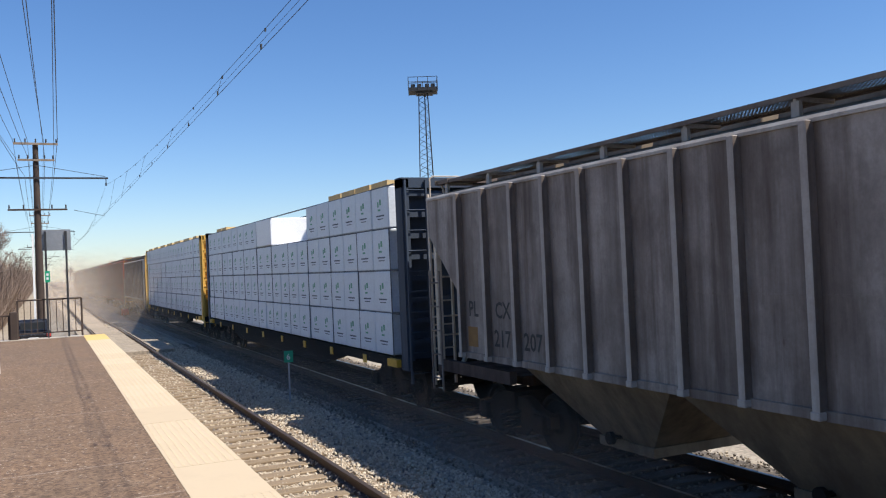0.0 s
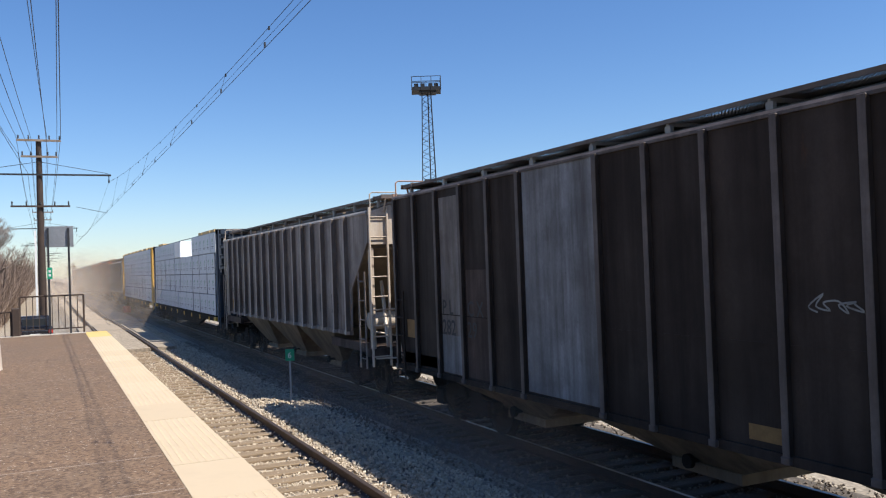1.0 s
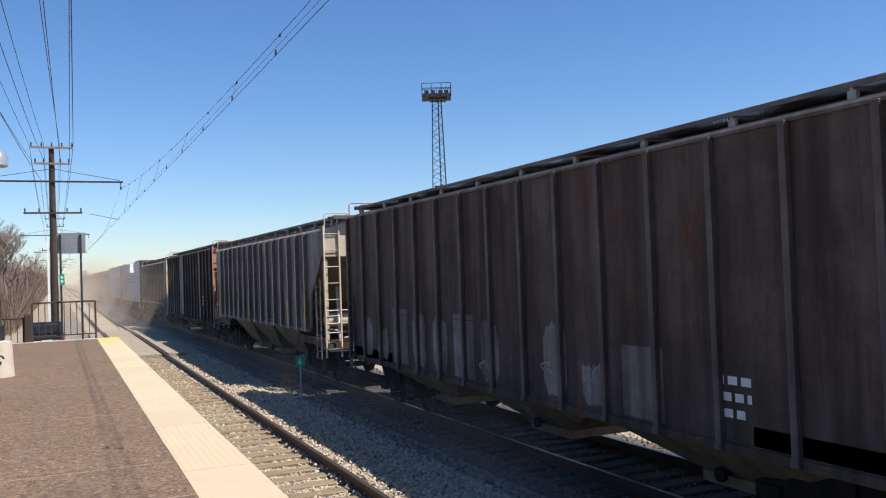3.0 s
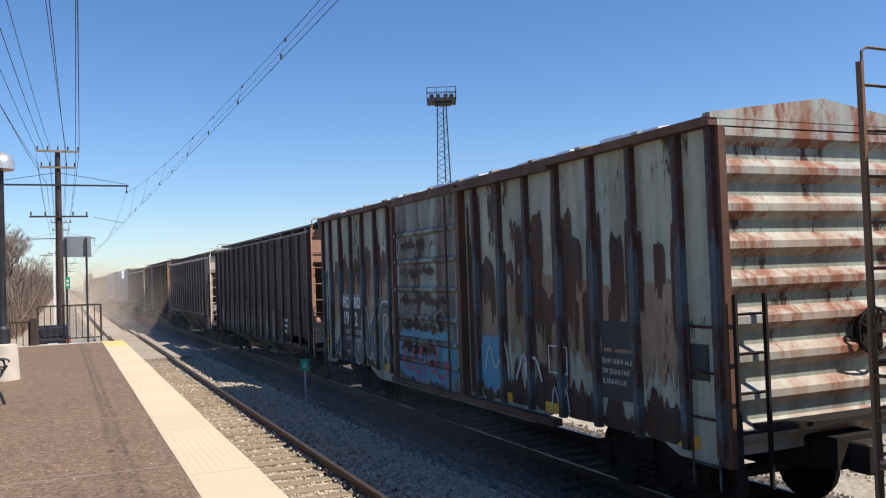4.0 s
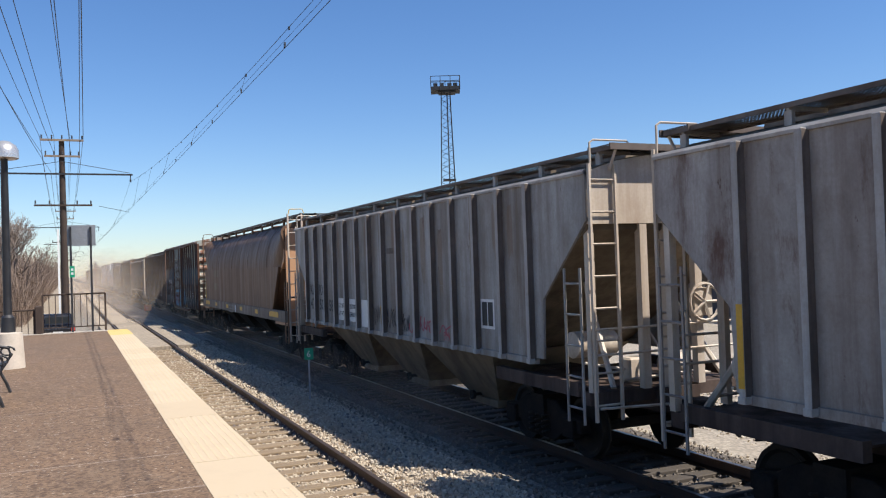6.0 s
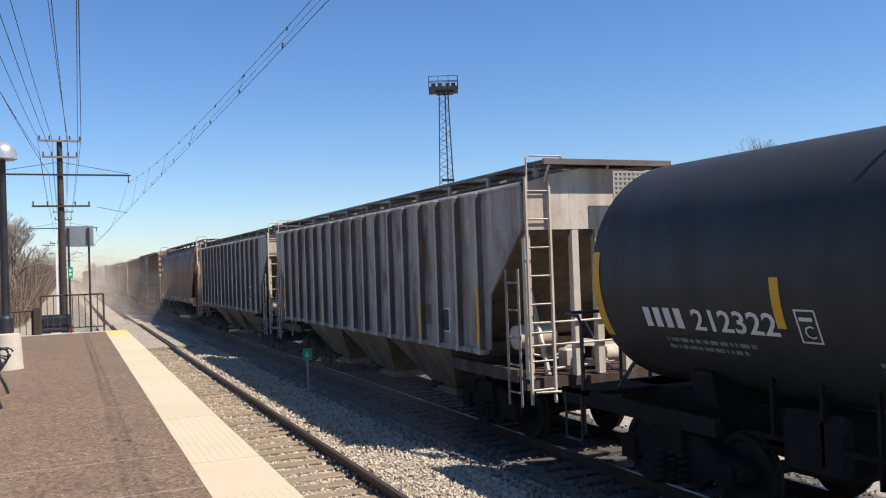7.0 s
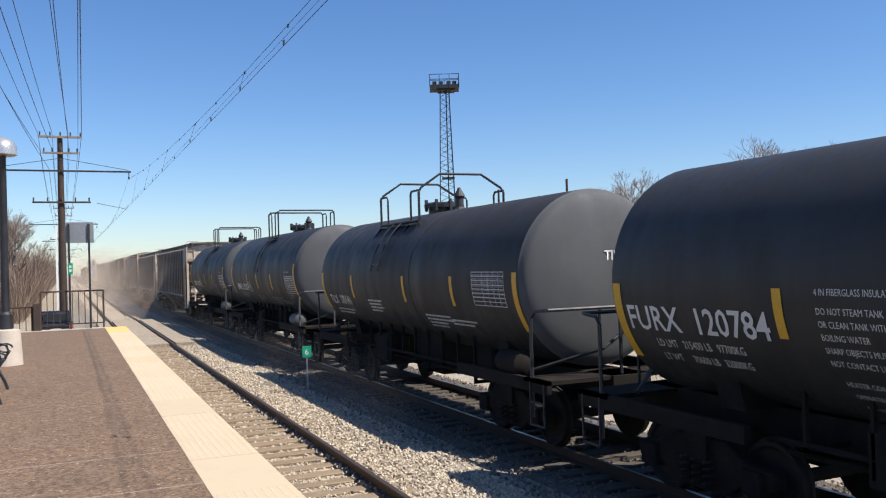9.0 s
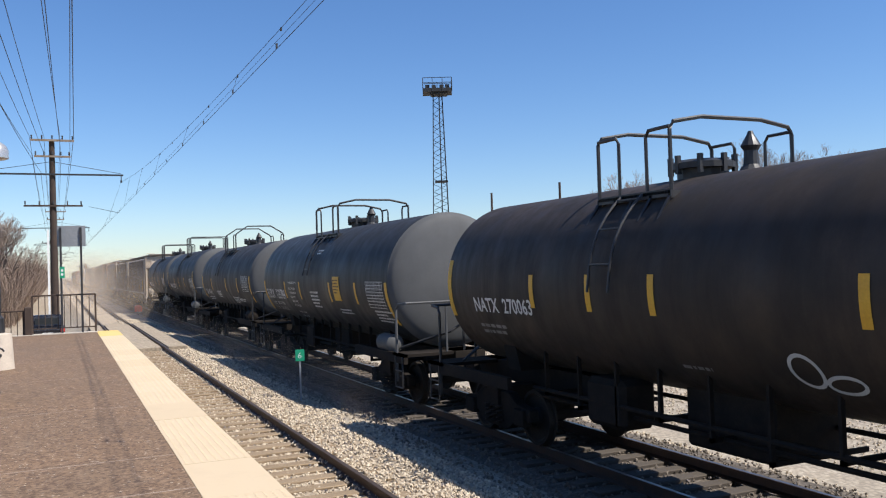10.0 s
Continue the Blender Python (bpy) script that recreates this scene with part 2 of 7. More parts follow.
P_RUNS = car_paint("rust_run_stain", (0.085, 0.058, 0.044), (0.13, 0.085, 0.06), (0.055, 0.036, 0.026), rusty=0.6, grime=0.6)
P_RUNSLIGHT = car_paint("thin_rust_stain", (0.27, 0.23, 0.19), (0.33, 0.29, 0.25), (0.16, 0.10, 0.06), rusty=0.55, grime=0.6)
P_BOXRUST = car_paint("flaking_rust", (0.050, 0.022, 0.013), (0.085, 0.037, 0.02), (0.025, 0.012, 0.009), (0.12, 0.055, 0.028), 0.45, 0.6)
P_BOXTAN = car_paint("rust_washed_paint", (0.24, 0.165, 0.10), (0.33, 0.25, 0.17), (0.11, 0.06, 0.033), (0.06, 0.025, 0.013), 0.6, 0.6)
P_MOTTLE = car_paint("mottled_grey_paint", (0.34, 0.315, 0.29), (0.43, 0.40, 0.37), (0.13, 0.085, 0.062), (0.12, 0.064, 0.046), 0.80, 0.7, spread=0.12)
# End paints lighter than the car sides: the sun on the ends painted in.
P_ENDTAN_LIT = car_paint("sunlit_tan_end_paint", (0.46, 0.25, 0.165), (0.52, 0.35, 0.26), (0.22, 0.11, 0.07), rusty=0.45, grime=0.7)
P_ENDPALE_LIT = car_paint("sunlit_pale_end_paint", (0.62, 0.55, 0.45), (0.70, 0.63, 0.53), (0.30, 0.21, 0.145), rusty=0.40, grime=0.6)
P_BOX = car_paint("pale_blue_boxcar_paint", (0.34, 0.395, 0.33), (0.42, 0.45, 0.36), (0.13, 0.085, 0.052), (0.05, 0.02, 0.011), 0.66, 0.55, spread=0.04)
P_BOXRIB = car_paint("blue_post_paint", (0.06, 0.11, 0.14), (0.09, 0.14, 0.17), (0.05, 0.03, 0.02), (0.045, 0.016, 0.009), 1.0, 0.8)
P_BOXDOOR = car_paint("boxcar_door_paint", (0.33, 0.385, 0.34), (0.28, 0.36, 0.35), (0.09, 0.055, 0.035), (0.05, 0.018, 0.01), 0.85, 0.8)
P_BOXEND = car_paint("boxcar_end_paint", (0.42, 0.42, 0.35), (0.30, 0.38, 0.36), (0.24, 0.12, 0.07), (0.20, 0.07, 0.035), 0.82, 0.65)
P_RUST = car_paint("rusted_steel", (0.10, 0.045, 0.027), (0.15, 0.07, 0.04), (0.05, 0.025, 0.016), rusty=0.6, grime=0.6)
P_BROWN = car_paint("brown_hopper_paint", (0.165, 0.088, 0.048), (0.21, 0.118, 0.067), (0.095, 0.054, 0.032), (0.09, 0.045, 0.03), 0.2, 0.5, rough=0.55)
P_SILL = car_paint("dusty_sill_paint", (0.19, 0.15, 0.12), (0.25, 0.205, 0.17), (0.10, 0.07, 0.05), rusty=0.35, grime=0.7)
# Brightened copy of the brown paint, with the sun on the ends in it.
P_BROWN_LIT = car_paint("sunlit_brown_end_paint", (0.52, 0.30, 0.17), (0.58, 0.35, 0.205), (0.36, 0.20, 0.115), rusty=0.2, grime=0.4)
P_CHUTE = car_paint("hopper_bay_paint", (0.20, 0.152, 0.098), (0.26, 0.20, 0.13), (0.095, 0.068, 0.046), rusty=0.4, grime=0.7)
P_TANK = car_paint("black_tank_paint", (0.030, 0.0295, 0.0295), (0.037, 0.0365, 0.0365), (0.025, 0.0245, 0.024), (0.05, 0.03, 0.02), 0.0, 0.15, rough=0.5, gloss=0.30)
# Lighter copy of the black tank paint: sunlight on the ends as colour.
P_TANK_LIT = car_paint("sunlit_tank_end_paint", (0.085, 0.087, 0.09), (0.105, 0.107, 0.11), (0.075, 0.075, 0.073), rusty=0.0, grime=0.2, rough=0.6, gloss=0.2)
P_TANKOLD = car_paint("dusty_tank_paint", (0.028, 0.023, 0.020), (0.055, 0.040, 0.030), (0.02, 0.016, 0.014), (0.09, 0.05, 0.03), 0.25, 0.5, rough=0.58, gloss=0.28)
P_TANKMIX = car_paint("two_tone_tank_paint", (0.030, 0.029, 0.029), (0.042, 0.040, 0.040), (0.05, 0.045, 0.042), rusty=0.05, grime=0.25, rough=0.52, gloss=0.24)
P_NAVY = car_paint("navy_bulkhead_paint", (0.03, 0.045, 0.07), (0.04, 0.055, 0.085), (0.025, 0.028, 0.035), rusty=0.15, grime=0.4)
P_AMBER = car_paint("yellow_bulkhead_paint", (0.62, 0.36, 0.06), (0.68, 0.42, 0.09), (0.35, 0.22, 0.08), rusty=0.25, grime=0.4)
P_REDCAR = car_paint("red_car_paint", (0.45, 0.08, 0.04), (0.50, 0.11, 0.05), (0.25, 0.07, 0.04), rusty=0.3, grime=0.5)
M_WRAP = plain("lumber_wrap", (0.55, 0.60, 0.66), (0.63, 0.67, 0.72), 3, 0.45)
M_WRAPWHITE = plain("loose_white_wrap", (0.80, 0.80, 0.80), (0.85, 0.85, 0.84), 3, 0.5)
M_STRAP = plain("wrap_shadow_band", (0.06, 0.075, 0.10), (0.09, 0.10, 0.13), 6, 0.6)
M_WRAPPRINT = plain("wrap_print", (0.10, 0.30, 0.20), (0.14, 0.36, 0.24), 8, 0.6)
M_LUMBER = plain("raw_lumber", (0.58, 0.40, 0.17), (0.66, 0.48, 0.23), 5, 0.8)
M_SPRAY_W = plain("spray_white", (0.45, 0.46, 0.46), (0.55, 0.56, 0.56), 5, 0.7)
M_SPRAY_G = plain("spray_grey_green", (0.10, 0.12, 0.10), (0.16, 0.18, 0.15), 3, 0.7)
M_SPRAY_BD = plain("old_blue_patch", (0.16, 0.24, 0.27), (0.22, 0.29, 0.31), 2, 0.7)
M_SPRAY_B = plain("spray_blue", (0.08, 0.26, 0.38), (0.13, 0.34, 0.45), 2, 0.7)
M_SPRAY_K = plain("spray_black", (0.025, 0.025, 0.03), (0.04, 0.04, 0.045), 3, 0.7)
M_SPRAY_R = plain("spray_red", (0.36, 0.05, 0.08), (0.45, 0.08, 0.11), 3, 0.7)


# ---- mesh tools ----
def box(bm, x0, x1, y0, y1, z0, z1):
    v = [bm.verts.new((x, y, z)) for x in (x0, x1) for y in (y0, y1) for z in (z0, z1)]
    fs = []
    for f in ((0, 1, 3, 2), (4, 6, 7, 5), (0, 4, 5, 1), (2, 3, 7, 6), (0, 2, 6, 4), (1, 5, 7, 3)):
        fs.append(bm.faces.new([v[i] for i in f]))
    return fs


def solid(bm, outline, depth, to3):
    """Extrudes a 2D outline over depth (a, b); to3(u, v, d) gives the place."""
    a = [bm.verts.new(to3(u, v, depth[0])) for u, v in outline]
    b = [bm.verts.new(to3(u, v, depth[1])) for u, v in outline]
    k = len(outline)
    fs = [bm.faces.new(a), bm.faces.new(b[::-1])]
    for i in range(k):
        fs.append(bm.faces.new((a[i], b[i], b[(i + 1) % k], a[(i + 1) % k])))
    return fs


def along_x(u, v, d):
    return (d, u, v)


def along_y(u, v, d):
    return (u, d, v)


def along_z(u, v, d):
    return (u, v, d)


def rod(bm, points, r, n=6):
    """A round bar through the points."""
    rings = []
    pts = [Vector(p) for p in points]
    for i, p in enumerate(pts):
        d = (pts[min(i + 1, len(pts) - 1)] - pts[max(i - 1, 0)]).normalized()
        side = d.cross(Vector((0.13, 0.21, 1))).normalized()
        up = side.cross(d)
        rings.append([bm.verts.new(p + r * (side * math.cos(a) + up * math.sin(a)))
                      for a in (2 * math.pi * k / n for k in range(n))])
    for a, b in zip(rings, rings[1:]):
        for k in range(n):
            bm.faces.new((a[k], a[(k + 1) % n], b[(k + 1) % n], b[k]))
    bm.faces.new(rings[0][::-1]), bm.faces.new(rings[-1])


def turned(bm, profile, centre, axis, n=24):
    """A body of revolution: profile of (distance along the axis, radius)."""
    ax = Vector(axis).normalized()
    s = ax.cross(Vector((0.3, 0.2, 1)) if abs(ax.z) < 0.9 else Vector((1, 0, 0))).normalized()
    t = ax.cross(s)
    rings = [[bm.verts.new(Vector(centre) + ax * d + r * (s * math.cos(a) + t * math.sin(a)))
              for a in (2 * math.pi * k / n for k in range(n))] for d, r in profile]
    for a, b in zip(rings, rings[1:]):
        for k in range(n):
            bm.faces.new((a[k], a[(k + 1) % n], b[(k + 1) % n], b[k]))
    bm.faces.new(rings[0][::-1]), bm.faces.new(rings[-1])



def finish(bm, name, mats, round_off=0.0, shaded=False):
    bmesh.ops.recalc_face_normals(bm, faces=bm.faces[:])
    if round_off:
        bmesh.ops.bevel(bm, geom=bm.edges[:], offset=round_off, segments=1, affect="EDGES", clamp_overlap=True)
    me = bpy.data.meshes.new(name)
    bm.to_mesh(me)
    bm.free()
    for m in mats if isinstance(mats, (list, tuple)) else [mats]:
        me.materials.append(m)
    if shaded:
        me.shade_smooth()
        me.set_sharp_from_angle(angle=radians(35))
    return me


def part(name, bm, material, parent=None, label="", round_off=0.0, shaded=False):
    ob = new(name, finish(bm, name, material, round_off, shaded))
    ob.parent = parent
    return tagged(ob, label)


def again(name, mesh, parent, m=None, label=""):
    ob = new(name, mesh)
    ob.parent = parent
    if m is not None:
        ob.matrix_basis = m
    return tagged(ob, label)


def root(name, m, label, category, group="", kind=""):
    ob = new(name)
    ob.matrix_basis = m
    return tagged(ob, label, category, group, kind)


def boxes(rows):
    bm = bmesh.new()
    for r in rows:
        box(bm, *r)
    return bm


def letters(text, size, wide=1.0, weight=0.0):
    """Lettering as a flat bmesh: x to the right, y up, from the lower left corner."""
    cu = bpy.data.curves.new("text", "FONT")
    cu.body, cu.size, cu.extrude, cu.offset, cu.resolution_u = text, size, 0.0, weight, 2
    ob = new("text", cu)
    bpy.context.view_layer.update()
    me = bpy.data.meshes.new_from_object(ob.evaluated_get(bpy.context.evaluated_depsgraph_get()))
    bpy.data.objects.remove(ob)
    bm = bmesh.new()
    bm.from_mesh(me)
    bpy.data.meshes.remove(me)
    for v in bm.verts:
        v.co.x *= wide
    return bm


def on_side(bm, y, z, x):
    """Lays flat lettering on a car's near side, its lower left at (y, z)."""
    for v in bm.verts:
        v.co = Vector((x - v.co.z, y - v.co.x, z + v.co.y))
    return bm


def on_tank(bm, y, z, zc, r):
    """Wraps flat lettering round a tank's near side."""
    a0 = math.asin(max(-1, min(1, (z - zc) / r)))
    for v in bm.verts:
        a = a0 + v.co.y / r
        out = r + 0.014 + v.co.z
        v.co = Vector((-out * math.cos(a), y - v.co.x, zc + out * math.sin(a)))
    return bm


def bars(rows, size, rng, fill=0.9):
    """Small writing that cannot be read: rows of short bars."""
    bm = bmesh.new()
    for i, width in enumerate(rows):
        x = 0.0
        while x < width:
            w = rng.uniform(0.6, 2.6) * size
            w = min(w, width - x)
            y = -i * size * 1.75
            v = [bm.verts.new(p) for p in ((x, y, 0), (x + w, y, 0), (x + w, y + size * fill, 0), (x, y + size * fill, 0))]
            bm.faces.new(v)
            x += w + size * 0.55
    return bm


def stroke(points, w):
    """A painted line of width w through flat points."""
    bm = bmesh.new()
    p = [Vector((a, b)) for a, b in points]
    last = None
    for i, q in enumerate(p):
        d = (p[min(i + 1, len(p) - 1)] - p[max(i - 1, 0)]).normalized()
        s = Vector((-d.y, d.x)) * w / 2
        lift = 0.00006 * i
        pair = [bm.verts.new((q.x + s.x, q.y + s.y, lift)), bm.verts.new((q.x - s.x, q.y - s.y, lift))]
        if last:
            bm.faces.new((last[0], last[1], pair[1], pair[0]))
        last = pair
    return bm


def runs(rng, width, low, high, drip=0.25, crown=0.12, step=0.025):
    """Ragged patch of stain or paint with runs down its foot, as one flat sheet."""
    bm = bmesh.new()
    n = max(4, int(width / step))
    a, b, last = 0.0, 0.0, None
    for k in range(n + 1):
        a += rng.uniform(-0.05, 0.05) - a * 0.15
        b = b * 0.5 + rng.uniform(-0.5, 0.5)
        shrink = max(0.0, 0.14 - min(k, n - k) / n) * 2.0 * (high - low)
        z1 = high + a * crown * 8 - shrink * rng.uniform(0.5, 1)
        z0 = min(low + b * drip + shrink * rng.uniform(0.5, 1), z1 - 0.01)
        x = width * k / n + rng.uniform(-0.3, 0.3) * width / n
        pair = [bm.verts.new((x, z0, 0)), bm.verts.new((x, z1, 0))]
        if last:
            bm.faces.new((last[0], pair[0], pair[1], last[1]))
        last = pair
    return bm


def smooth(points, n=5):
    """Rounded line through the points."""
    pts = [points[0]] + list(points) + [points[-1]]
    out = []
    for p0, p1, p2, p3 in zip(pts, pts[1:], pts[2:], pts[3:]):
        for i in range(n):
            t = i / n
            out.append(tuple(0.5 * (2 * b + (c - a) * t + (2 * a - 5 * b + 4 * c - d) * t * t + (3 * b - a - 3 * c + d) * t ** 3) for a, b, c, d in zip(p0, p1, p2, p3)))
    return out + [tuple(points[-1])]


def tag(rng, width, height, n):
    """Quick spray-can handwriting: uneven up and down strokes with loops thrown back."""
    pts = []
    for k in range(n):
        x = width * k / max(1, n - 1)
        up = height * rng.uniform(0.6, 1.0) if k % 2 else height * rng.uniform(0.0, 0.25)
        pts.append((x + rng.uniform(-0.12, 0.12) * width / 2, up))
        if rng.random() < 0.45:
            pts.append((x - width * 0.16, height * rng.uniform(0.3, 0.6)))
    return smooth(pts, 4)


# ---- the ground, tracks and platform ----
RAIL2 = -0.20      # rail top of the freight track, below that of the platform track
TX = 8.0           # centre of the freight track
SPEED = 19.8       # metres a second


def track1(y):
    """Far rail of the platform track."""
    return 3.70 + 0.0035 * y


def strip_of_ground():
    bm = bmesh.new()
    prof = [(-900, -1.2), (-60, -1.1), (-8, -1.0), (0.2, -0.95), (1.3, -0.5), (1.8, -0.27), (5.6, -0.30), (6.3, -0.47), (9.9, -0.47),
            (11.5, -0.6), (60, -0.6), (1500, -0.6)]
    ys = [-60, -20, 0, 20, 40, 60, 90, 140, 300, 800, 2500]
    grid = [[bm.verts.new((x, y, z)) for x, z in prof] for y in ys]
    for a, b in zip(grid, grid[1:]):
        for i in range(len(prof) - 1):
            bm.faces.new((a[i], a[i + 1], b[i + 1], b[i]))
    return part("ground", bm, M_GROUND)


tagged(strip_of_ground(), "dry tan earth and gravel beside the tracks", "ground", kind="structure")


def ballast_bed(name, left, right, top, foot, material, label):
    bm = bmesh.new()
    solid(bm, [(left - 0.5, foot), (left, top), (right, top), (right + 0.5, foot)], (-30, 900), along_y)
    return tagged(part(name, bm, material), label, "ballast", kind="structure")


ballast_bed("ballast_bed", 1.75, 4.75, -0.20, -0.5, M_BALLAST, "pale crushed stone ballast under the platform track")
ballast_bed("ballast_bed", TX - 1.6, TX + 1.7, RAIL2 - 0.22, -0.75, M_BED_DARK, "crushed stone ballast under the freight track, darkened for shade")


def rail_mesh(y0, y1, top):
    """Rail section: head, web and foot."""
    bm = bmesh.new()
    out = [(-0.07, -0.17), (0.07, -0.17), (0.07, -0.155), (0.012, -0.13), (0.012, -0.045), (0.037, -0.035), (0.037, -0.004),
           (0.03, 0), (-0.03, 0), (-0.037, -0.004), (-0.037, -0.035), (-0.012, -0.045), (-0.012, -0.13), (-0.07, -0.155)]
    for f in solid(bm, out, (y0, y1), along_y):
        if all(v.co.z > -0.002 for v in f.verts):
            f.material_index = 1
    return finish(bm, "rail", [M_RAIL, top])


def lay_rail(x, z, turn, top, label):
    ob = new("rail", rail_mesh(-25, 700, top))
    ob.matrix_basis = pose(x, 0, z, 0, 0, turn)
    return tagged(ob, label, "rail", "rails", "structure")


TURN1 = -math.degrees(math.atan(0.0035))
lay_rail(track1(0), 0, TURN1, M_RAILDULL, "rusty brown rail of the platform track")
lay_rail(track1(0) - 1.5, 0, TURN1, M_RAILDULL, "rusty brown rail of the platform track")
lay_rail(TX - 0.75, RAIL2, 0, M_RAILTOP, "shiny-topped rail of the freight track")
lay_rail(TX + 0.75, RAIL2, 0, M_RAILTOP, "shiny-topped rail of the freight track")


def tie_mesh(seed, material):
    rng = random.Random(seed)
    bm = bmesh.new()
    box(bm, -1.3, 1.3, -0.115, 0.115, -0.17, 0.0)
    for v in bm.verts:
        v.co += Vector((rng.uniform(-0.05, 0.05), rng.uniform(-0.012, 0.012), rng.uniform(-0.008, 0.004)))
    return finish(bm, "tie", material, 0.012)


TIES = [tie_mesh(s, M_TIE) for s in range(6)]
TIES_DARK = [tie_mesh(s, M_TIE_DARK) for s in range(6)]


def lay_ties(track, meshes, x, z, y0, y1, rng, slope=0.0):
    y = y0
    while y < y1:
        again("tie", meshes[rng.randrange(6)], track,
              pose(x + slope * y + rng.uniform(-0.06, 0.06), y, z + rng.uniform(-0.012, 0.01), 0, 0, rng.uniform(-1.2, 1.2)))
        y += 0.495 + rng.uniform(-0.02, 0.02)


def crossing():
    road = root("crossing", pose(0, 0, 0), "pale concrete foot crossing between the rails", "crossing", kind="structure")
    for a, b in ((-2.22, -1.62), (-1.38, -0.13), (0.13, 0.85)):
        for k in range(7):
            bm = bmesh.new()
            y = 34.6 + k * 2.6
            box(bm, track1(y) + a, track1(y) + b, y, y + 2.57, -0.22, -0.012)
            part("panel", bm, M_ROAD, road, round_off=0.012)


crossing()


# platform, its edge turned a little against the tracks
def platform_edge(y):
    return 0.88 + 0.0068 * y


def platform():
    pf = root("platform", pose(0, 0, 0), "raised station platform of brown exposed aggregate", "platform", kind="structure")
    end = 26.2
    joints = (-7.0, -3.5, 0.5, 4.2, 6.6, 7.9, 11.1, 14.6, 18.0, 21.5, 24.9)
    edges = [-12] + list(joints) + [end]
    for a, b in zip(edges, edges[1:]):
        bm = bmesh.new()
        solid(bm, [(-9, a + 0.012), (platform_edge(a), a + 0.012), (platform_edge(b), b - 0.012), (-9, b - 0.012)], (1.02, 1.22), along_z)
        part("slab", bm, M_PLATFORM, pf)
    for y in joints:
        bm = bmesh.new()
        solid(bm, [(-9, y - 0.013), (platform_edge(y), y - 0.013), (platform_edge(y), y + 0.013), (-9, y + 0.013)], (1.05, 1.2195), along_z)
        part("joint_filler", bm, M_JOINT, pf)
    bm = bmesh.new()
    box(bm, -9, platform_edge(26.4) + 0.02, 26.2, 26.65, 0.9, 1.235)
    part("end_kerb", bm, M_CONCRETE, pf, "pale concrete kerb at the platform end")
    bm = bmesh.new()
    solid(bm, [(-9, -12), (platform_edge(-12) + 0.45, -12), (platform_edge(26.6) + 0.45, 26.6), (-9, 26.6)], (0.72, 1.02), along_z)
    for y in range(-10, 27, 4):
        box(bm, -4, platform_edge(y) + 0.1, y - 0.25, y + 0.25, -1.1, 0.73)
    part("substructure", bm, M_CONCRETE, pf)
    return pf


PLATFORM = platform()


def tactile_panel(domed):
    bm = bmesh.new()
    w, l = 0.575, 1.2
    box(bm, 0, w, 0.004, l - 0.004, -0.2, 0.0)
    if domed:
        for i in range(9):
            for j in range(19):
                cx, cy = 0.04 + i * 0.062, 0.04 + j * 0.062
                top = [bm.verts.new((cx + 0.010 * math.cos(a), cy + 0.010 * math.sin(a), 0.005)) for a in (0.8, 2.4, 3.9, 5.5)]
                low = [bm.verts.new((cx + 0.019 * math.cos(a), cy + 0.019 * math.sin(a), 0.0005)) for a in (0.8, 2.4, 3.9, 5.5)]
                bm.faces.new(top)
                for k in range(4):
                    bm.faces.new((low[k], low[(k + 1) % 4], top[(k + 1) % 4], top[k]))
    return bm


DOMED = finish(tactile_panel(True), "tactile_panel", M_TACTILE)
DOMED_NEW = finish(tactile_panel(True), "tactile_panel", M_TACTILE_NEW)
FLAT = finish(tactile_panel(False), "tactile_panel", M_TACTILE)


def edge_strip():
    rng = random.Random(5)
    for k in range(26):
        y = -4.6 + k * 1.2
        mesh = DOMED_NEW if y > 23.9 else (FLAT if k in (9, 12) else DOMED)
        again("tactile_panel", mesh, PLATFORM, pose(platform_edge(y) + 0.002, y, 1.222 + rng.uniform(-0.002, 0.003), 0, 0, -0.39))


edge_strip()


def loose_ballast(name, count, xs, ys, level, seed, label, bias=1.7, material=None, big=0.036):
    """Crushed stones lying on the bed."""
    rng = random.Random(seed)
    verts, faces = [], []
    base = [(1, 0, 0), (-1, 0, 0), (0, 1, 0), (0, -1, 0), (0, 0, 1), (0, 0, -1)]
    tri = [(0, 2, 4), (2, 1, 4), (1, 3, 4), (3, 0, 4), (2, 0, 5), (1, 2, 5), (3, 1, 5), (0, 3, 5)]
    for _ in range(count):
        y = ys[0] + (ys[1] - ys[0]) * rng.random() ** bias
        x = rng.uniform(*xs)
        r = rng.uniform(0.014, big) * (1 + (y - ys[0]) * 0.010)
        turn = Euler((rng.uniform(0, 6), rng.uniform(0, 6), rng.uniform(0, 6))).to_matrix()
        at = Vector((x, y, level(x) + rng.uniform(-0.4, 0.5) * r))
        k = len(verts)
        for b in base:
            verts.append(at + turn @ (Vector(b) * r * rng.uniform(0.6, 1.25)))
        faces += [tuple(i + k for i in f) for f in tri]
    me = bpy.data.meshes.new(name)
    me.from_pydata(verts, [], faces)
    me.materials.append(material or M_STONE)
    return tagged(new(name, me), label, "gravel", kind="stuff")


def near_level(x):
    return -0.15 if x < 4.7 else (-0.15 - (x - 4.7) * 0.25 if x < 5.3 else -0.295)


loose_ballast("ballast_stones", 15000, (1.6, 3.6), (5, 34.5), lambda x: -0.19, 3, "pale crushed ballast stones between the ties", big=0.032)
loose_ballast("ballast_stones", 22000, (3.62, 5.6), (5, 60), near_level, 5, "pale crushed ballast stones beside the rail", 1.9)
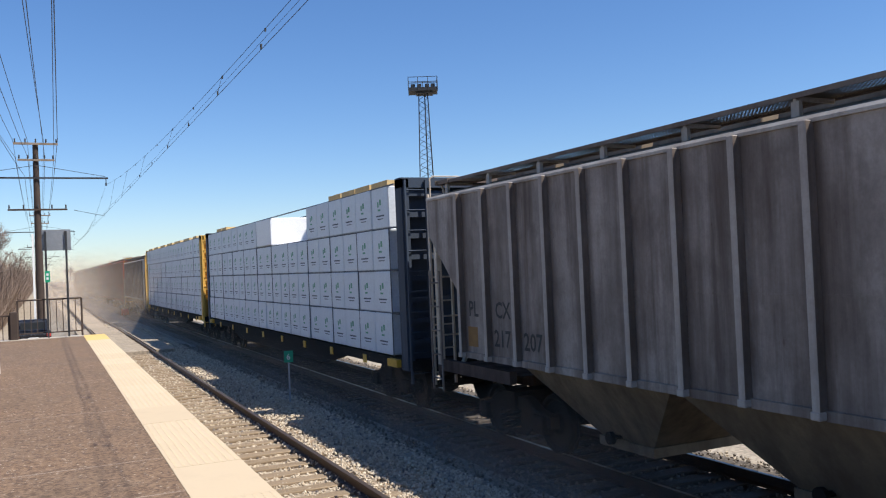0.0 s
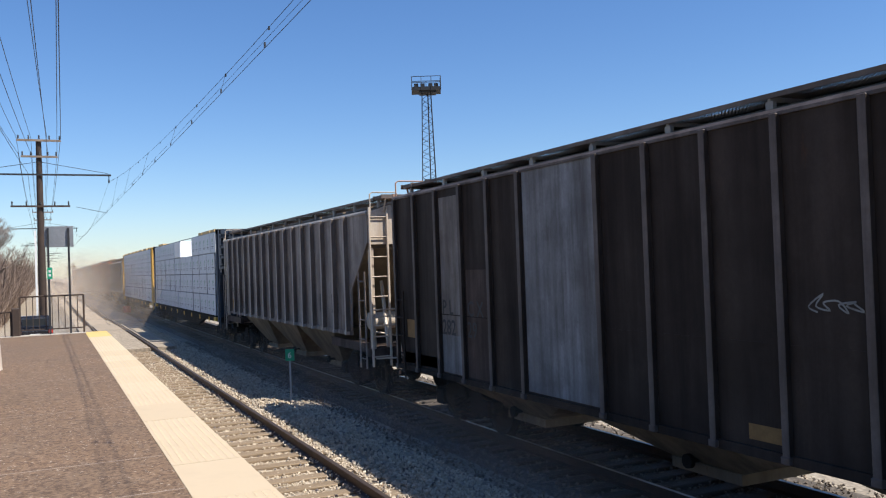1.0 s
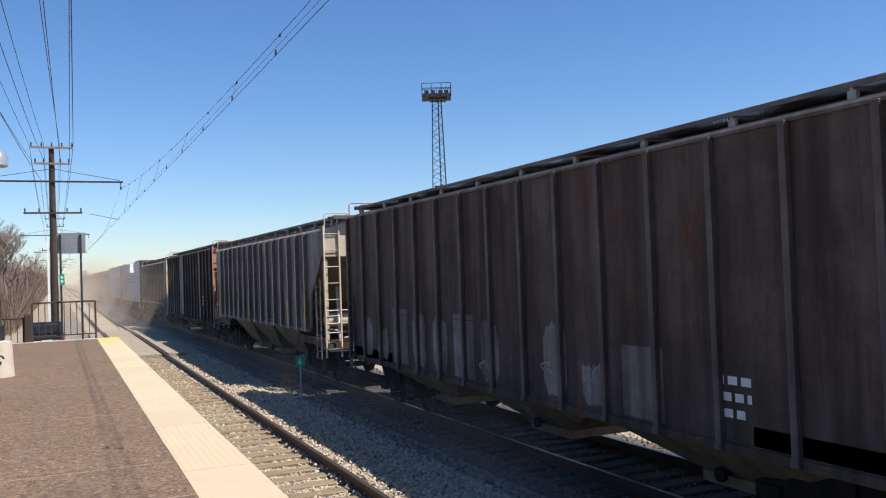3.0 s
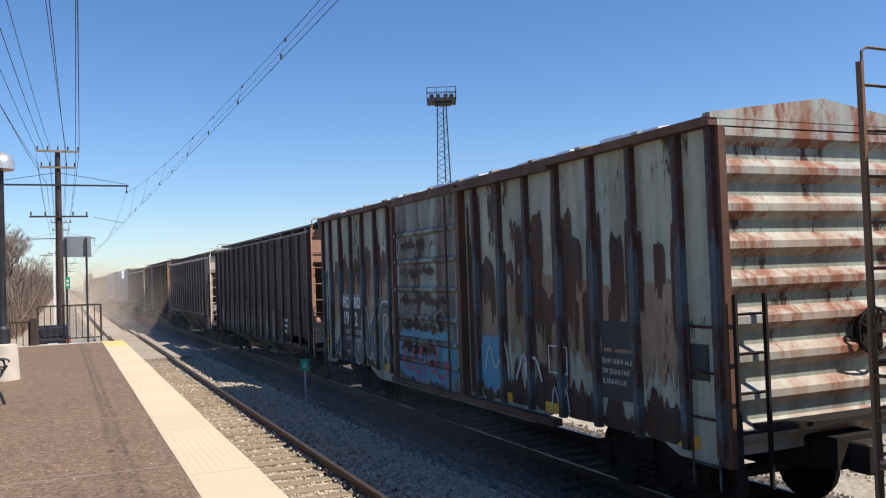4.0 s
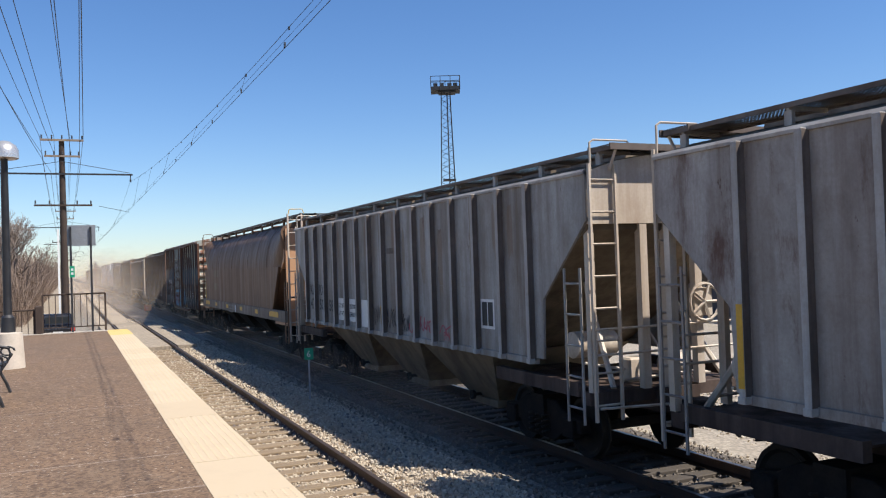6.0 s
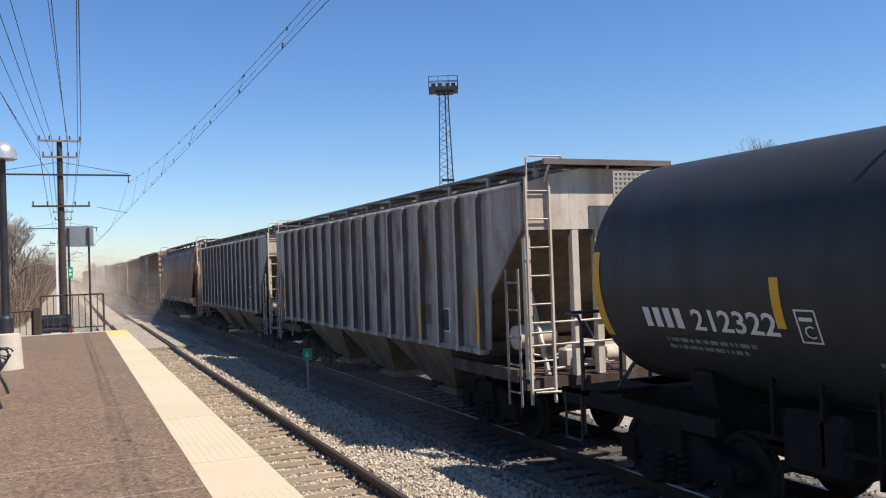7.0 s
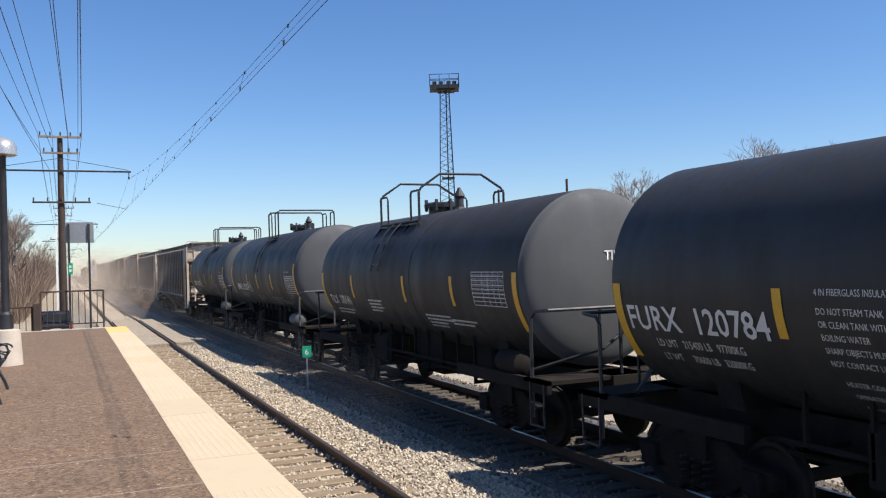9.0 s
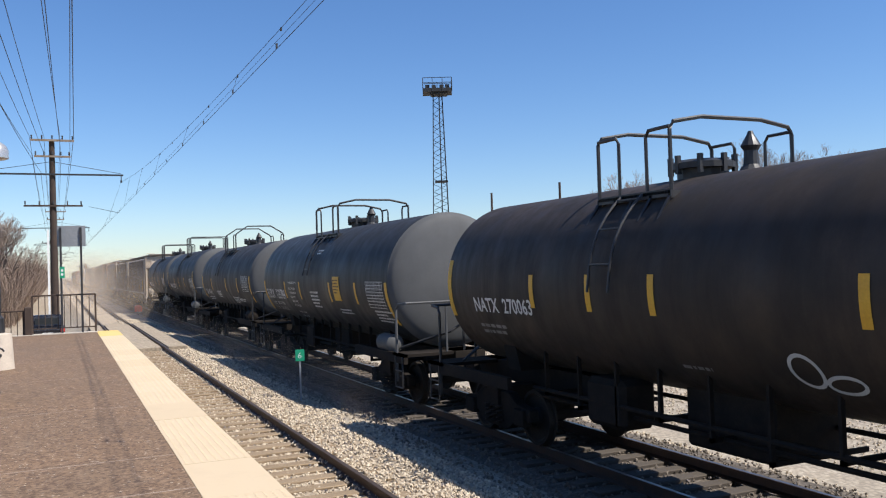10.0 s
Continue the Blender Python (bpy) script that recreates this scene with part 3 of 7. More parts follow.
loose_ballast("ballast_stones", 12000, (5.5, 9.8), (4, 40), lambda x: -0.30 if x < 5.9 else -0.40, 4, "crushed stones of the freight track, darkened for shade", 1.7, M_STONE_DARK)
loose_ballast("ballast_stones", 14000, (9.7, 16), (6, 45), lambda x: -0.45 if x < 10 else -0.58, 6, "sunlit pale stones behind the freight track", 1.2)


# ---- the things beside the tracks ----
def milepost():
    mp = root("milepost", pose(5.18, 19.6, -0.3), "green milepost sign on a thin white post between the tracks", "sign")
    part("post", boxes([(-0.02, 0.02, -0.012, 0.012, 0, 1.05)]), M_STEEL, mp)
    bm = bmesh.new()
    box(bm, -0.105, 0.105, -0.032, -0.024, 0.98, 1.25)
    plate = part("plate", bm, M_GREEN, mp, round_off=0.003)
    bm = letters("6", 0.2)
    for v in bm.verts:
        v.co = Vector((v.co.x - 0.055, -0.036, 1.045 + v.co.y))
    part("digit", bm, M_LETTER, plate)
    mp.rotation_euler = (0, 0, radians(-12))


milepost()


def sign_board():
    s = root("station_sign", pose(0.0, 26.4, 1.235), "grey back of a station sign on two dark posts", "sign")
    bm = bmesh.new()
    box(bm, 0.07, 0.82, -0.02, 0.0, 2.44, 3.03)
    part("board", bm, M_SIGNBACK, s, round_off=0.004)
    for x in (0.16, 0.69):
        bm = bmesh.new()
        box(bm, x - 0.028, x + 0.028, -0.075, -0.022, 0, 2.98)
        part("post", bm, M_BLACK, s)
    bm = bmesh.new()
    box(bm, 0.12, 0.25, -0.09, -0.077, 1.55, 1.87)
    small = part("small_plate", bm, M_GREEN, s, "small green plate")
    for z in (1.62, 1.73):
        part("mark", boxes([(0.155, 0.215, -0.094, -0.091, z, z + 0.07)]), M_LETTER, small)


sign_board()


def fence(name, x0, x1, y, z0, h, n, label, end_y=None):
    f = root(name, pose(0, y, z0), label, "railing")
    e = 0.0 if end_y is None else end_y - y
    for hgt, r in ((h, 0.024), (0.14, 0.018)):
        bm = bmesh.new()
        rod(bm, [(x0, 0, hgt), (x1, e, hgt)], r)
        part("rail", bm, M_POLE, f)
    for k in range(n + 1):
        s = k / n
        bm = bmesh.new()
        post = k in (0, n)
        w = 0.026 if post else 0.011
        x, yy = x0 + (x1 - x0) * s, e * s
        box(bm, x - w, x + w, yy - w, yy + w, 0 if post else 0.14, h)
        part("post" if post else "picket", bm, M_POLE, f)
    return f


fence("railing", -0.60, 1.04, 26.45, 1.235, 1.07, 10, "brown steel railing across the platform end")
fence("railing", -2.4, -0.82, 26.45, 0.95, 0.95, 10, "lower brown steel railing beside the platform stair")
tagged(part("newel_box", boxes([(-0.80, -0.60, 26.3, 26.6, 1.0, 2.0)]), M_POLE, round_off=0.02), "dark brown box post at the railing corner", "post")


def street_lamp():
    l = root("platform_lamp", pose(-0.95, 17.0, 1.22), "dark platform lamp post with a pale metal dome", "lamp")
    bm = bmesh.new()
    turned(bm, [(0, 0.13), (0.5, 0.11), (0.55, 0.07), (3.45, 0.06), (3.5, 0.075)], (0, 0, 0.4), (0, 0, 1), 12)
    part("pole", bm, M_BLACK, l, shaded=True)
    bm = bmesh.new()
    turned(bm, [(0, 0.20), (0.02, 0.245), (0.16, 0.245), (0.25, 0.20), (0.32, 0.10), (0.335, 0.02)], (0, 0, 3.72), (0, 0, 1), 20)
    part("shade", bm, M_LAMPDOME, l, shaded=True)
    bm = bmesh.new()
    turned(bm, [(0, 0.27), (0.5, 0.24), (0.62, 0.23), (0.64, 0.13)], (0, 0, 0), (0, 0, 1), 16)
    part("base", bm, M_PLANTER, l, "tan concrete base", shaded=True)


street_lamp()


def bench():
    b = root("bench", pose(-1.02, 13.4, 1.22), "black cast-iron bench with scrolled arms", "bench")
    for y in (0.0, -1.5):
        bm = bmesh.new()
        rod(bm, [(0.28, y, 0), (0.24, y, 0.12), (0.16, y, 0.3), (0.24, y, 0.42), (0.30, y, 0.52), (0.27, y, 0.62), (0.16, y, 0.65), (-0.1, y, 0.63), (-0.25, y, 0.66)], 0.022)
        rod(bm, [(-0.25, y, 0), (-0.2, y, 0.2), (-0.27, y, 0.45), (-0.36, y, 0.85)], 0.022)
        rod(bm, [(0.28 + 0.09 * math.cos(a) - 0.02, y, 0.58 + 0.06 * math.sin(a)) for a in np.linspace(0, 5.5, 10)], 0.014)
        part("arm", bm, M_BLACK, b)
    for k in range(5):
        part("slat", boxes([(-0.2 + k * 0.095, -0.125 + k * 0.095, -1.55, 0.05, 0.41, 0.44)]), M_BLACK, b)
    for k in range(4):
        part("back_slat", boxes([(-0.31 - k * 0.02, -0.29 - k * 0.02, -1.55, 0.05, 0.5 + k * 0.1, 0.57 + k * 0.1)]), M_BLACK, b)


bench()


# ---- poles and wires ----
def catenary_pole(m):
    p = root("utility_pole", m, "creosoted wooden catenary pole with several crossarms", "utility pole", "poles along the line")
    bm = bmesh.new()
    turned(bm, [(0, 0.23), (5, 0.21), (11.9, 0.15)], (0, 0, 0), (0, 0, 1), 12)
    part("pole", bm, M_POLE, p, shaded=True)
    part("guard", boxes([(-0.36, -0.25, -0.06, 0.06, 0, 6.6)]), M_WHITE, p, "white conduit up the pole")
    for z, a, b, w, mt in ((11.85, -1.15, 1.2, 0.06, M_ARM), (10.9, -0.95, 1.0, 0.055, M_ARM), (8.0, -1.55, 1.6, 0.05, M_POLE)):
        bm = bmesh.new()
        box(bm, a, b, -0.29, -0.19, z - w, z + w)
        arm = part("crossarm", bm, mt, p)
        for k in range(5):
            bm = bmesh.new()
            x = a + 0.08 + (b - a - 0.16) * k / 4
            turned(bm, [(0, 0.02), (0.08, 0.05), (0.14, 0.035), (0.2, 0.05), (0.24, 0.02)], (x, -0.24, z + w), (0, 0, 1), 8)
            part("insulator", bm, M_BLACK, arm)
    bm = bmesh.new()
    box(bm, -3.9, 3.9, -0.27, -0.19, 9.80, 9.90)
    part("bracket_arm", bm, M_BLACK, p)
    bm = bmesh.new()
    rod(bm, [(0, -0.22, 10.6), (3.75, -0.22, 9.95)], 0.016)
    rod(bm, [(0, -0.22, 10.6), (-3.75, -0.22, 9.95)], 0.016)
    part("stay", bm, M_WIRE, p)
    bm = bmesh.new()
    rod(bm, [(3.78, -0.22, 9.8), (3.78, -0.22, 9.55)], 0.03)
    rod(bm, [(3.78, -0.22, 9.55), (3.78, -0.22, 9.4)], 0.055, 8)
    part("hanger", bm, M_BLACK, p)
    bm = bmesh.new()
    rod(bm, [(1.95, -0.2, 7.95), (3.65, -0.2, 7.58)], 0.014)
    part("steady_arm", bm, M_WIRE, p)
    return p


POLE = catenary_pole(pose(-0.02, 55, -1.0))
SPAN = 60.0
for k in (1, 2, 3, 4, 5):
    copy_thing(POLE, pose(-0.02 + 0.2 * k, 55 + SPAN * k, -1.0))


def sagging(x0, z0, x1, z1, y0, y1, sag, n=14):
    return [(x0 + (x1 - x0) * s, y0 + (y1 - y0) * s, z0 + (z1 - z0) * s - sag * 4 * s * (1 - s)) for s in (k / n for k in range(n + 1))]


def wire(name, spans, r, label):
    bm = bmesh.new()
    for s in spans:
        rod(bm, s, r, 5)
    return tagged(part(name, bm, M_WIRE), label, "wire")


# height, place on the pole, and how far the line runs out to the side at the next pole towards the station
LINES = [(11.1, -1.2, -1.7), (11.1, -0.43, -1.5), (11.1, 0.43, -1.3), (11.1, 1.17, -1.2), (10.1, -1.1, -2.4), (10.1, -0.43, -1.7), (10.1, 0.47, -1.05), (10.1, 0.95, -0.9), (9.0, -0.63, -2.2)]
for z, x, out in LINES:
    wire("power_line", [sagging(x + out * (k < 0), z, x, z, 55 + SPAN * k, 55 + SPAN * (k + 1), 0.55) for k in range(-1, 4)], 0.017 if x > 1.1 else 0.012, "thin dark power line strung from pole to pole")
MESS, CONT = [], []
for k in range(-1, 4):
    near = k < 0
    MESS.append(sagging(3.27 if near else 3.74, 6.86 if near else 8.46, 3.74, 8.46, 54.8 + SPAN * k, 54.8 + SPAN * (k + 1), 0.7155 if near else 1.72, 24))
    CONT.append(sagging(3.32 if near else 3.38, 6.42, 3.38, 6.42, 54.8 + SPAN * k, 54.8 + SPAN * (k + 1), 0.02))
wire("messenger_wire", MESS, 0.005, "dark messenger wire sagging over the platform track")
wire("contact_wire", CONT, 0.0056, "dark contact wire over the platform track")
wire("auxiliary_wire", [[(x - 0.03, y, z + 0.085) for x, y, z in s] for s in CONT], 0.0032, "thin auxiliary wire just above the contact wire")


def droppers():
    for k in (-1, 0):
        for i in range(1, 16):
            s = i / 16
            y = 54.8 + SPAN * (k + s)
            xm, xc = (3.27 + 0.47 * s, 3.32 + 0.06 * s) if k < 0 else (3.74, 3.38)
            zt = 6.86 + 1.6 * s - 2.862 * s * (1 - s) if k < 0 else 8.46 - 1.72 * 4 * s * (1 - s)
            bm = bmesh.new()
            if i % 2 == 0:
                rod(bm, [(xm, y, zt + 0.03), (xc, y, 6.45)], 0.005, 4)
            box(bm, xm - 0.011, xm + 0.011, y - 0.03, y + 0.03, zt - 0.04, zt + 0.011)
            box(bm, xc - 0.011, xc + 0.011, y - 0.03, y + 0.03, 6.41, 6.49)
            tagged(part("dropper", bm, M_WIRE), "thin dropper clamped between the overhead wires", "wire", "droppers")


droppers()


# ---- beyond the tracks ----
def floodlight_tower():
    t = root("floodlight_tower", pose(50.1, 110, -0.6, 0, 0, -24), "tall dark lattice floodlight tower with a railed platform", "tower")
    top, wt, wb = 27.9, 0.62, 1.35
    def at(z, i):
        w = wb + (wt - wb) * z / top
        sx, sy = ((-1, -1), (1, -1), (1, 1), (-1, 1))[i % 4]
        return (w * sx, w * sy, z)
    for i in range(4):
        bm = bmesh.new()
        rod(bm, [at(0, i), at(top, i)], 0.075, 5)
        part("leg", bm, M_TOWER, t)
    n = 15
    for i in range(4):
        bm = bmesh.new()
        for k in range(n):
            a, b = top * k / n, top * (k + 1) / n
            mid = (a + b) / 2
            rod(bm, [at(a, i), at(mid, i + 1)], 0.035, 4)
            rod(bm, [at(mid, i + 1), at(b, i)], 0.035, 4)
        part("bracing", bm, M_TOWER, t)
    bm = bmesh.new()
    rod(bm, [(0.2, -0.3, 0), (0.2, -0.3, top)], 0.09, 5)
    box(bm, -0.7, 1.1, -0.9, 0.9, 15.2, 15.4)
    part("cable_ladder", bm, M_TOWER, t)
    part("deck", boxes([(-2.05, 2.05, -1.6, 1.6, top, top + 0.5), (-1.0, 1.4, -1.2, 1.2, top - 0.25, top)]), M_TOWER, t)
    bm = bmesh.new()
    for z in (1.1, 1.95):
        for a, b in (((-2.05, -1.6), (2.05, -1.6)), ((2.05, -1.6), (2.05, 1.6)), ((2.05, 1.6), (-2.05, 1.6)), ((-2.05, 1.6), (-2.05, -1.6))):
            rod(bm, [(*a, top + z), (*b, top + z)], 0.05, 4)
    for x, y in [(-2.05, -1.6), (-0.7, -1.6), (0.7, -1.6), (2.05, -1.6), (-2.05, 1.6), (0, 1.6), (2.05, 1.6)]:
        rod(bm, [(x, y, top), (x, y, top + 1.95)], 0.05, 4)
    part("railing", bm, M_TOWER, t)
    for x in (-1.4, -0.5, 0.6, 1.4):
        bm = bmesh.new()
        box(bm, x - 0.3, x + 0.3, -1.4, -1.1, top + 0.5, top + 1.0)
        part("floodlight", bm, M_BLACK, t, round_off=0.04)


floodlight_tower()


def shed():
    s = root("long_shed", pose(33, 22, -0.6), "long low shed with a grey corrugated metal roof", "building")
    part("wall", boxes([(0, 14, -20, 24, 0, 5.0)]), M_SHED, s)
    bm = bmesh.new()
    n = 176
    for k in range(n):
        y = -20.6 + k * 0.256
        solid(bm, [(-0.9, 5.0), (-0.9, 5.1), (7, 7.3), (14.9, 5.1), (14.9, 5.0), (7, 7.2)], (y, y + 0.15), along_y)
    solid(bm, [(-0.8, 4.95), (-0.8, 5.05), (7, 7.24), (14.8, 5.05), (14.8, 4.95)], (-20.6, 24.4), along_y)
    part("roof", bm, M_ROOFMETAL, s)


shed()


def bare_tree(m, height, spread, seed, label, depth=5, density=3, material=None):
    """Trunk, forking limbs and a haze of twigs."""
    rng = random.Random(seed)
    t = root("bare_tree", m, label, "tree")
    wood, twigs = bmesh.new(), bmesh.new()

    def grow(p, d, length, r, level):
        mid = p + d * length * 0.5 + Vector((rng.uniform(-1, 1), rng.uniform(-1, 1), rng.uniform(-0.3, 0.6))) * length * 0.07
        q = p + d * length + Vector((rng.uniform(-1, 1), rng.uniform(-1, 1), 0)) * length * 0.06
        rod(wood if level < 3 else twigs, [p, mid, q], max(r, 0.007), 6 if level < 2 else 3)
        if level >= depth:
            return
        for _ in range(density if level else density + 1):
            lean = Vector((rng.uniform(-1, 1), rng.uniform(-1, 1), rng.uniform(-0.15, 0.9))) * spread
            grow(p + (q - p) * rng.uniform(0.55, 1.0), (d + lean).normalized(), length * rng.uniform(0.58, 0.8), r * 0.54, level + 1)

    grow(Vector((0, 0, 0)), Vector((0, 0, 1)), height * 0.30, height * 0.022, 0)
    part("trunk", wood, M_BARK, t)
    part("crown", twigs, material or M_TWIG, t)
    return t


TREE = bare_tree(pose(47, 47, -0.6), 14.4, 0.75, 11, "leafless tree with a broad fine-twigged crown", 7)
copy_thing(TREE, pose(54, 49, -0.6, 0, 0, 70))
copy_thing(TREE, pose(49, 67, -0.6, 0, 0, 130))
FAR_TREE = bare_tree(pose(-4.4, 84, -1.0), 11.5, 0.7, 12, "leafless tree behind the brush beside the line", 7)
copy_thing(FAR_TREE, pose(-6.8, 100, -1.0, 0, 0, 50))
for i, (x, y, a) in enumerate(((45, 250, 20), (62, 262, 80), (80, 270, 140), (38, 330, 200), (60, 120, 10), (66, 105, 200), (24, 420, 30), (12, 430, 90), (34, 410, 160))):
    copy_thing(FAR_TREE, pose(x, y, -0.6, 0, 0, a))
tagged(bare_tree(pose(40, 78, -0.6), 8.5, 0.8, 17, "small tree in pale green bud", 5, 3, M_EVER), category="tree")


def thicket(name, xs, ys, count, height, seed, label):
    """Tangled leafless brush: many thin stems."""
    rng = random.Random(seed)
    verts, faces = [], []
    for _ in range(count):
        x, y = rng.uniform(*xs), rng.uniform(*ys)
        h = height * rng.uniform(0.35, 1.0) * (0.75 + 0.25 * math.sin(y * 0.21 + x))
        for _ in range(5):
            d = Vector((rng.uniform(-0.5, 0.5), rng.uniform(-0.5, 0.5), 1.0)) * h
            p = Vector((x, y, -1.1))
            w = Vector((rng.uniform(-1, 1), rng.uniform(-1, 1), 0)).normalized() * 0.022
            for j in range(3):
                q = p + d / 3 + Vector((rng.uniform(-1, 1), rng.uniform(-1, 1), rng.uniform(-0.2, 0.4))) * h * 0.13
                k = len(verts)
                verts += [p - w, p + w, q + w * 0.7, q - w * 0.7]
                faces.append((k, k + 1, k + 2, k + 3))
                for _ in range(4):
                    e = q + Vector((rng.uniform(-1, 1), rng.uniform(-1, 1), rng.uniform(-0.1, 0.8))) * h * 0.2
                    k = len(verts)
                    verts += [q - w * 0.5, q + w * 0.5, e]
                    faces.append((k, k + 1, k + 2))
                p = q
    me = bpy.data.meshes.new(name)
    me.from_pydata(verts, [], faces)
    me.materials.append(M_BRUSH)
    return tagged(new(name, me), label, "brush", kind="stuff")


thicket("brush", (-14, -2.9), (72, 150), 4200, 6.6, 21, "brown leafless brush beside the line")
thicket("brush", (-16, -2.6), (150, 420), 2400, 8.5, 22, "brown leafless brush beside the line")
thicket("brush", (16, 70), (330, 520), 1200, 9.0, 23, "distant bare trees along the line")


def service_road():
    bm = bmesh.new()
    solid(bm, [(-3.9, 45), (0.6, 45), (-0.6, 330), (-2.4, 330)], (-1.02, -0.93), along_z)
    return tagged(part("service_road", bm, M_ROAD), "pale gravel service road beside the line", "road", kind="structure")


service_road()


def parked_car():
    c = root("parked_car", pose(-0.52, 54, -0.93, 0, 0, 2), "dark blue car parked behind the platform end", "car")
    bm = bmesh.new()
    solid(bm, [(-2.2, 0.3), (2.2, 0.3), (2.25, 0.85), (1.2, 1.0), (-1.9, 1.05), (-2.25, 0.9)], (-0.9, 0.9), lambda u, v, d: (d, u, v))
    part("body", bm, M_CARBODY, c, round_off=0.06)
    bm = bmesh.new()
    solid(bm, [(-2.0, 1.0), (1.1, 1.0), (0.4, 1.6), (-1.5, 1.65)], (-0.78, 0.78), lambda u, v, d: (d, u, v))
    part("cabin", bm, M_CARBODY, c, round_off=0.08)
    part("rear_window", boxes([(-0.62, 0.62, -1.9, -1.78, 1.12, 1.5)]), M_GLASS, c)
    part("number_plate", boxes([(-0.26, 0.26, -2.27, -2.24, 0.55, 0.7)]), M_WHITE, c)
    part("bumper", boxes([(-0.9, 0.9, -2.33, -2.2, 0.32, 0.52)]), M_BLACK, c, round_off=0.03)
    for x in (-0.78, 0.78):
        part("tail_light", boxes([(x - 0.1, x + 0.1, -2.28, -2.2, 0.72, 0.9)]), M_RED, c)
        for y in (-1.4, 1.4):
            bm = bmesh.new()
            turned(bm, [(-0.1, 0.3), (-0.1, 0.33), (0.1, 0.33), (0.1, 0.3)], (x, y, 0.33), (1, 0, 0), 14)
            part("wheel", bm, M_RUBBER, c)


parked_car()


def red_marker():
    m = root("marker", pose(6.0, 72, -0.47), "small red marker on a stake beside the track", "marker")
    part("stake", boxes([(-0.03, 0.03, -0.03, 0.03, 0, 0.5)]), M_BLACK, m)
    bm = bmesh.new()
    turned(bm, [(0, 0.05), (0.03, 0.28), (0.5, 0.28), (0.53, 0.05)], (0, 0, 0.3), (0, 0, 1), 12)
    part("head", bm, M_RED, m)


red_marker()
for x, y, h in ((38.2, 60, 10.0), (37.1, 70, 10.0)):
    bm = bmesh.new()
    turned(bm, [(0, 0.14), (h, 0.10)], (x, y, -0.6), (0, 0, 1), 8)
    tagged(part("post", bm, M_POLE), "plain wooden pole beyond the tracks", "pole", "far poles")


# ---- the train: each car's origin is on the rail top under its middle, y to its front, its near side at -x ----
CARS = []


def car(name, front, rear, label, category="freight car"):
    """front and rear: where the car's body begins and ends on the line when the clip starts."""
    c = root(name, pose(TX, (front + rear) / 2, RAIL2), label, category, "cars of the freight train")
    CARS.append(c)
    return c, (front - rear) / 2


def wheel_mesh():
    bm = bmesh.new()
    turned(bm, [(-0.06, 0.44), (-0.06, 0.49), (-0.03, 0.49), (-0.02, 0.46), (0.07, 0.455), (0.07, 0.40), (0.03, 0.36), (0.02, 0.17), (0.09, 0.13), (0.09, 0.02)],
           (0, 0, 0), (-1, 0, 0), 20)
    return finish(bm, "wheel", M_WHEEL, shaded=True)


def side_frame_mesh():
    bm = bmesh.new()
    out = [(-1.15, 0.42), (-1.15, 0.62), (-0.75, 0.68), (-0.45, 0.84), (0.45, 0.84), (0.75, 0.68), (1.15, 0.62), (1.15, 0.42), (0.7, 0.40), (0.42, 0.22), (-0.42, 0.22), (-0.7, 0.40)]
    solid(bm, out, (-0.09, 0.09), along_x)
    for y in (-0.89, 0.89):
        box(bm, -0.16, 0.02, y - 0.15, y + 0.15, 0.34, 0.62)
    return finish(bm, "side_frame", M_UNDER, 0.015)


def spring_mesh():
    bm = bmesh.new()
    rod(bm, [(0.07 * math.cos(a), 0.07 * math.sin(a), 0.28 + 0.0135 * a) for a in np.linspace(0, 8 * math.pi, 33)], 0.018, 4)
    return finish(bm, "spring", M_WHEEL)


def bolster_mesh():
    bm = bmesh.new()
    box(bm, -1.15, 1.15, -0.2, 0.2, 0.55, 0.9)
    for y in (-0.89, 0.89):
        rod(bm, [(-1.1, y, 0.46), (1.1, y, 0.46)], 0.08, 8)
    return finish(bm, "truck", M_UNDER)


WHEEL, SIDE_FRAME, SPRINGS, BOLSTER = wheel_mesh(), side_frame_mesh(), spring_mesh(), bolster_mesh()


def truck(c, y):
    t = again("truck", BOLSTER, c, pose(0, y, 0))
    for s in (-1, 1):
        again("side_frame", SIDE_FRAME, t, pose(s * 1.0, 0, 0, 0, 0, 0 if s < 0 else 180))
        if s < 0:
            for a in (-0.2, 0.0, 0.2):
                again("spring", SPRINGS, t, pose(-1.11, a, 0))
        for a in (-0.89, 0.89):
            again("wheel", WHEEL, t, pose(s * 0.76, a, 0.46, 0, 0, 0 if s < 0 else 180))


def coupler_mesh():
    bm = bmesh.new()
    box(bm, -0.12, 0.12, -0.9, 0.25, 0.78, 1.0)
    solid(bm, [(-0.15, 0.2), (0.17, 0.2), (0.19, 0.5), (0.02, 0.55), (-0.15, 0.42)], (0.72, 1.05), along_z)
    return finish(bm, "coupler", M_WHEEL, 0.02)


COUPLER = coupler_mesh()


def couplers(c, h):
    again("coupler", COUPLER, c, pose(0, h + 0.1, 0))
    again("coupler", COUPLER, c, pose(0, -h - 0.1, 0, 0, 0, 180))


def ladder_bm(x0, x1, y, z0, z1, rungs, along="x", bar=0.03):
    bm = bmesh.new()
    for q in (x0, x1):
        a, b = ((q, y, z0), (q, y, z1)) if along == "x" else ((y, q, z0), (y, q, z1))
        rod(bm, [a, b], bar, 4)
    for k in range(rungs):
        z = z0 + (z1 - z0) * (k + 0.5) / rungs
        a, b = ((x0, y, z), (x1, y, z)) if along == "x" else ((y, x0, z), (y, x1, z))
        rod(bm, [a, b], 0.016, 4)
    return bm


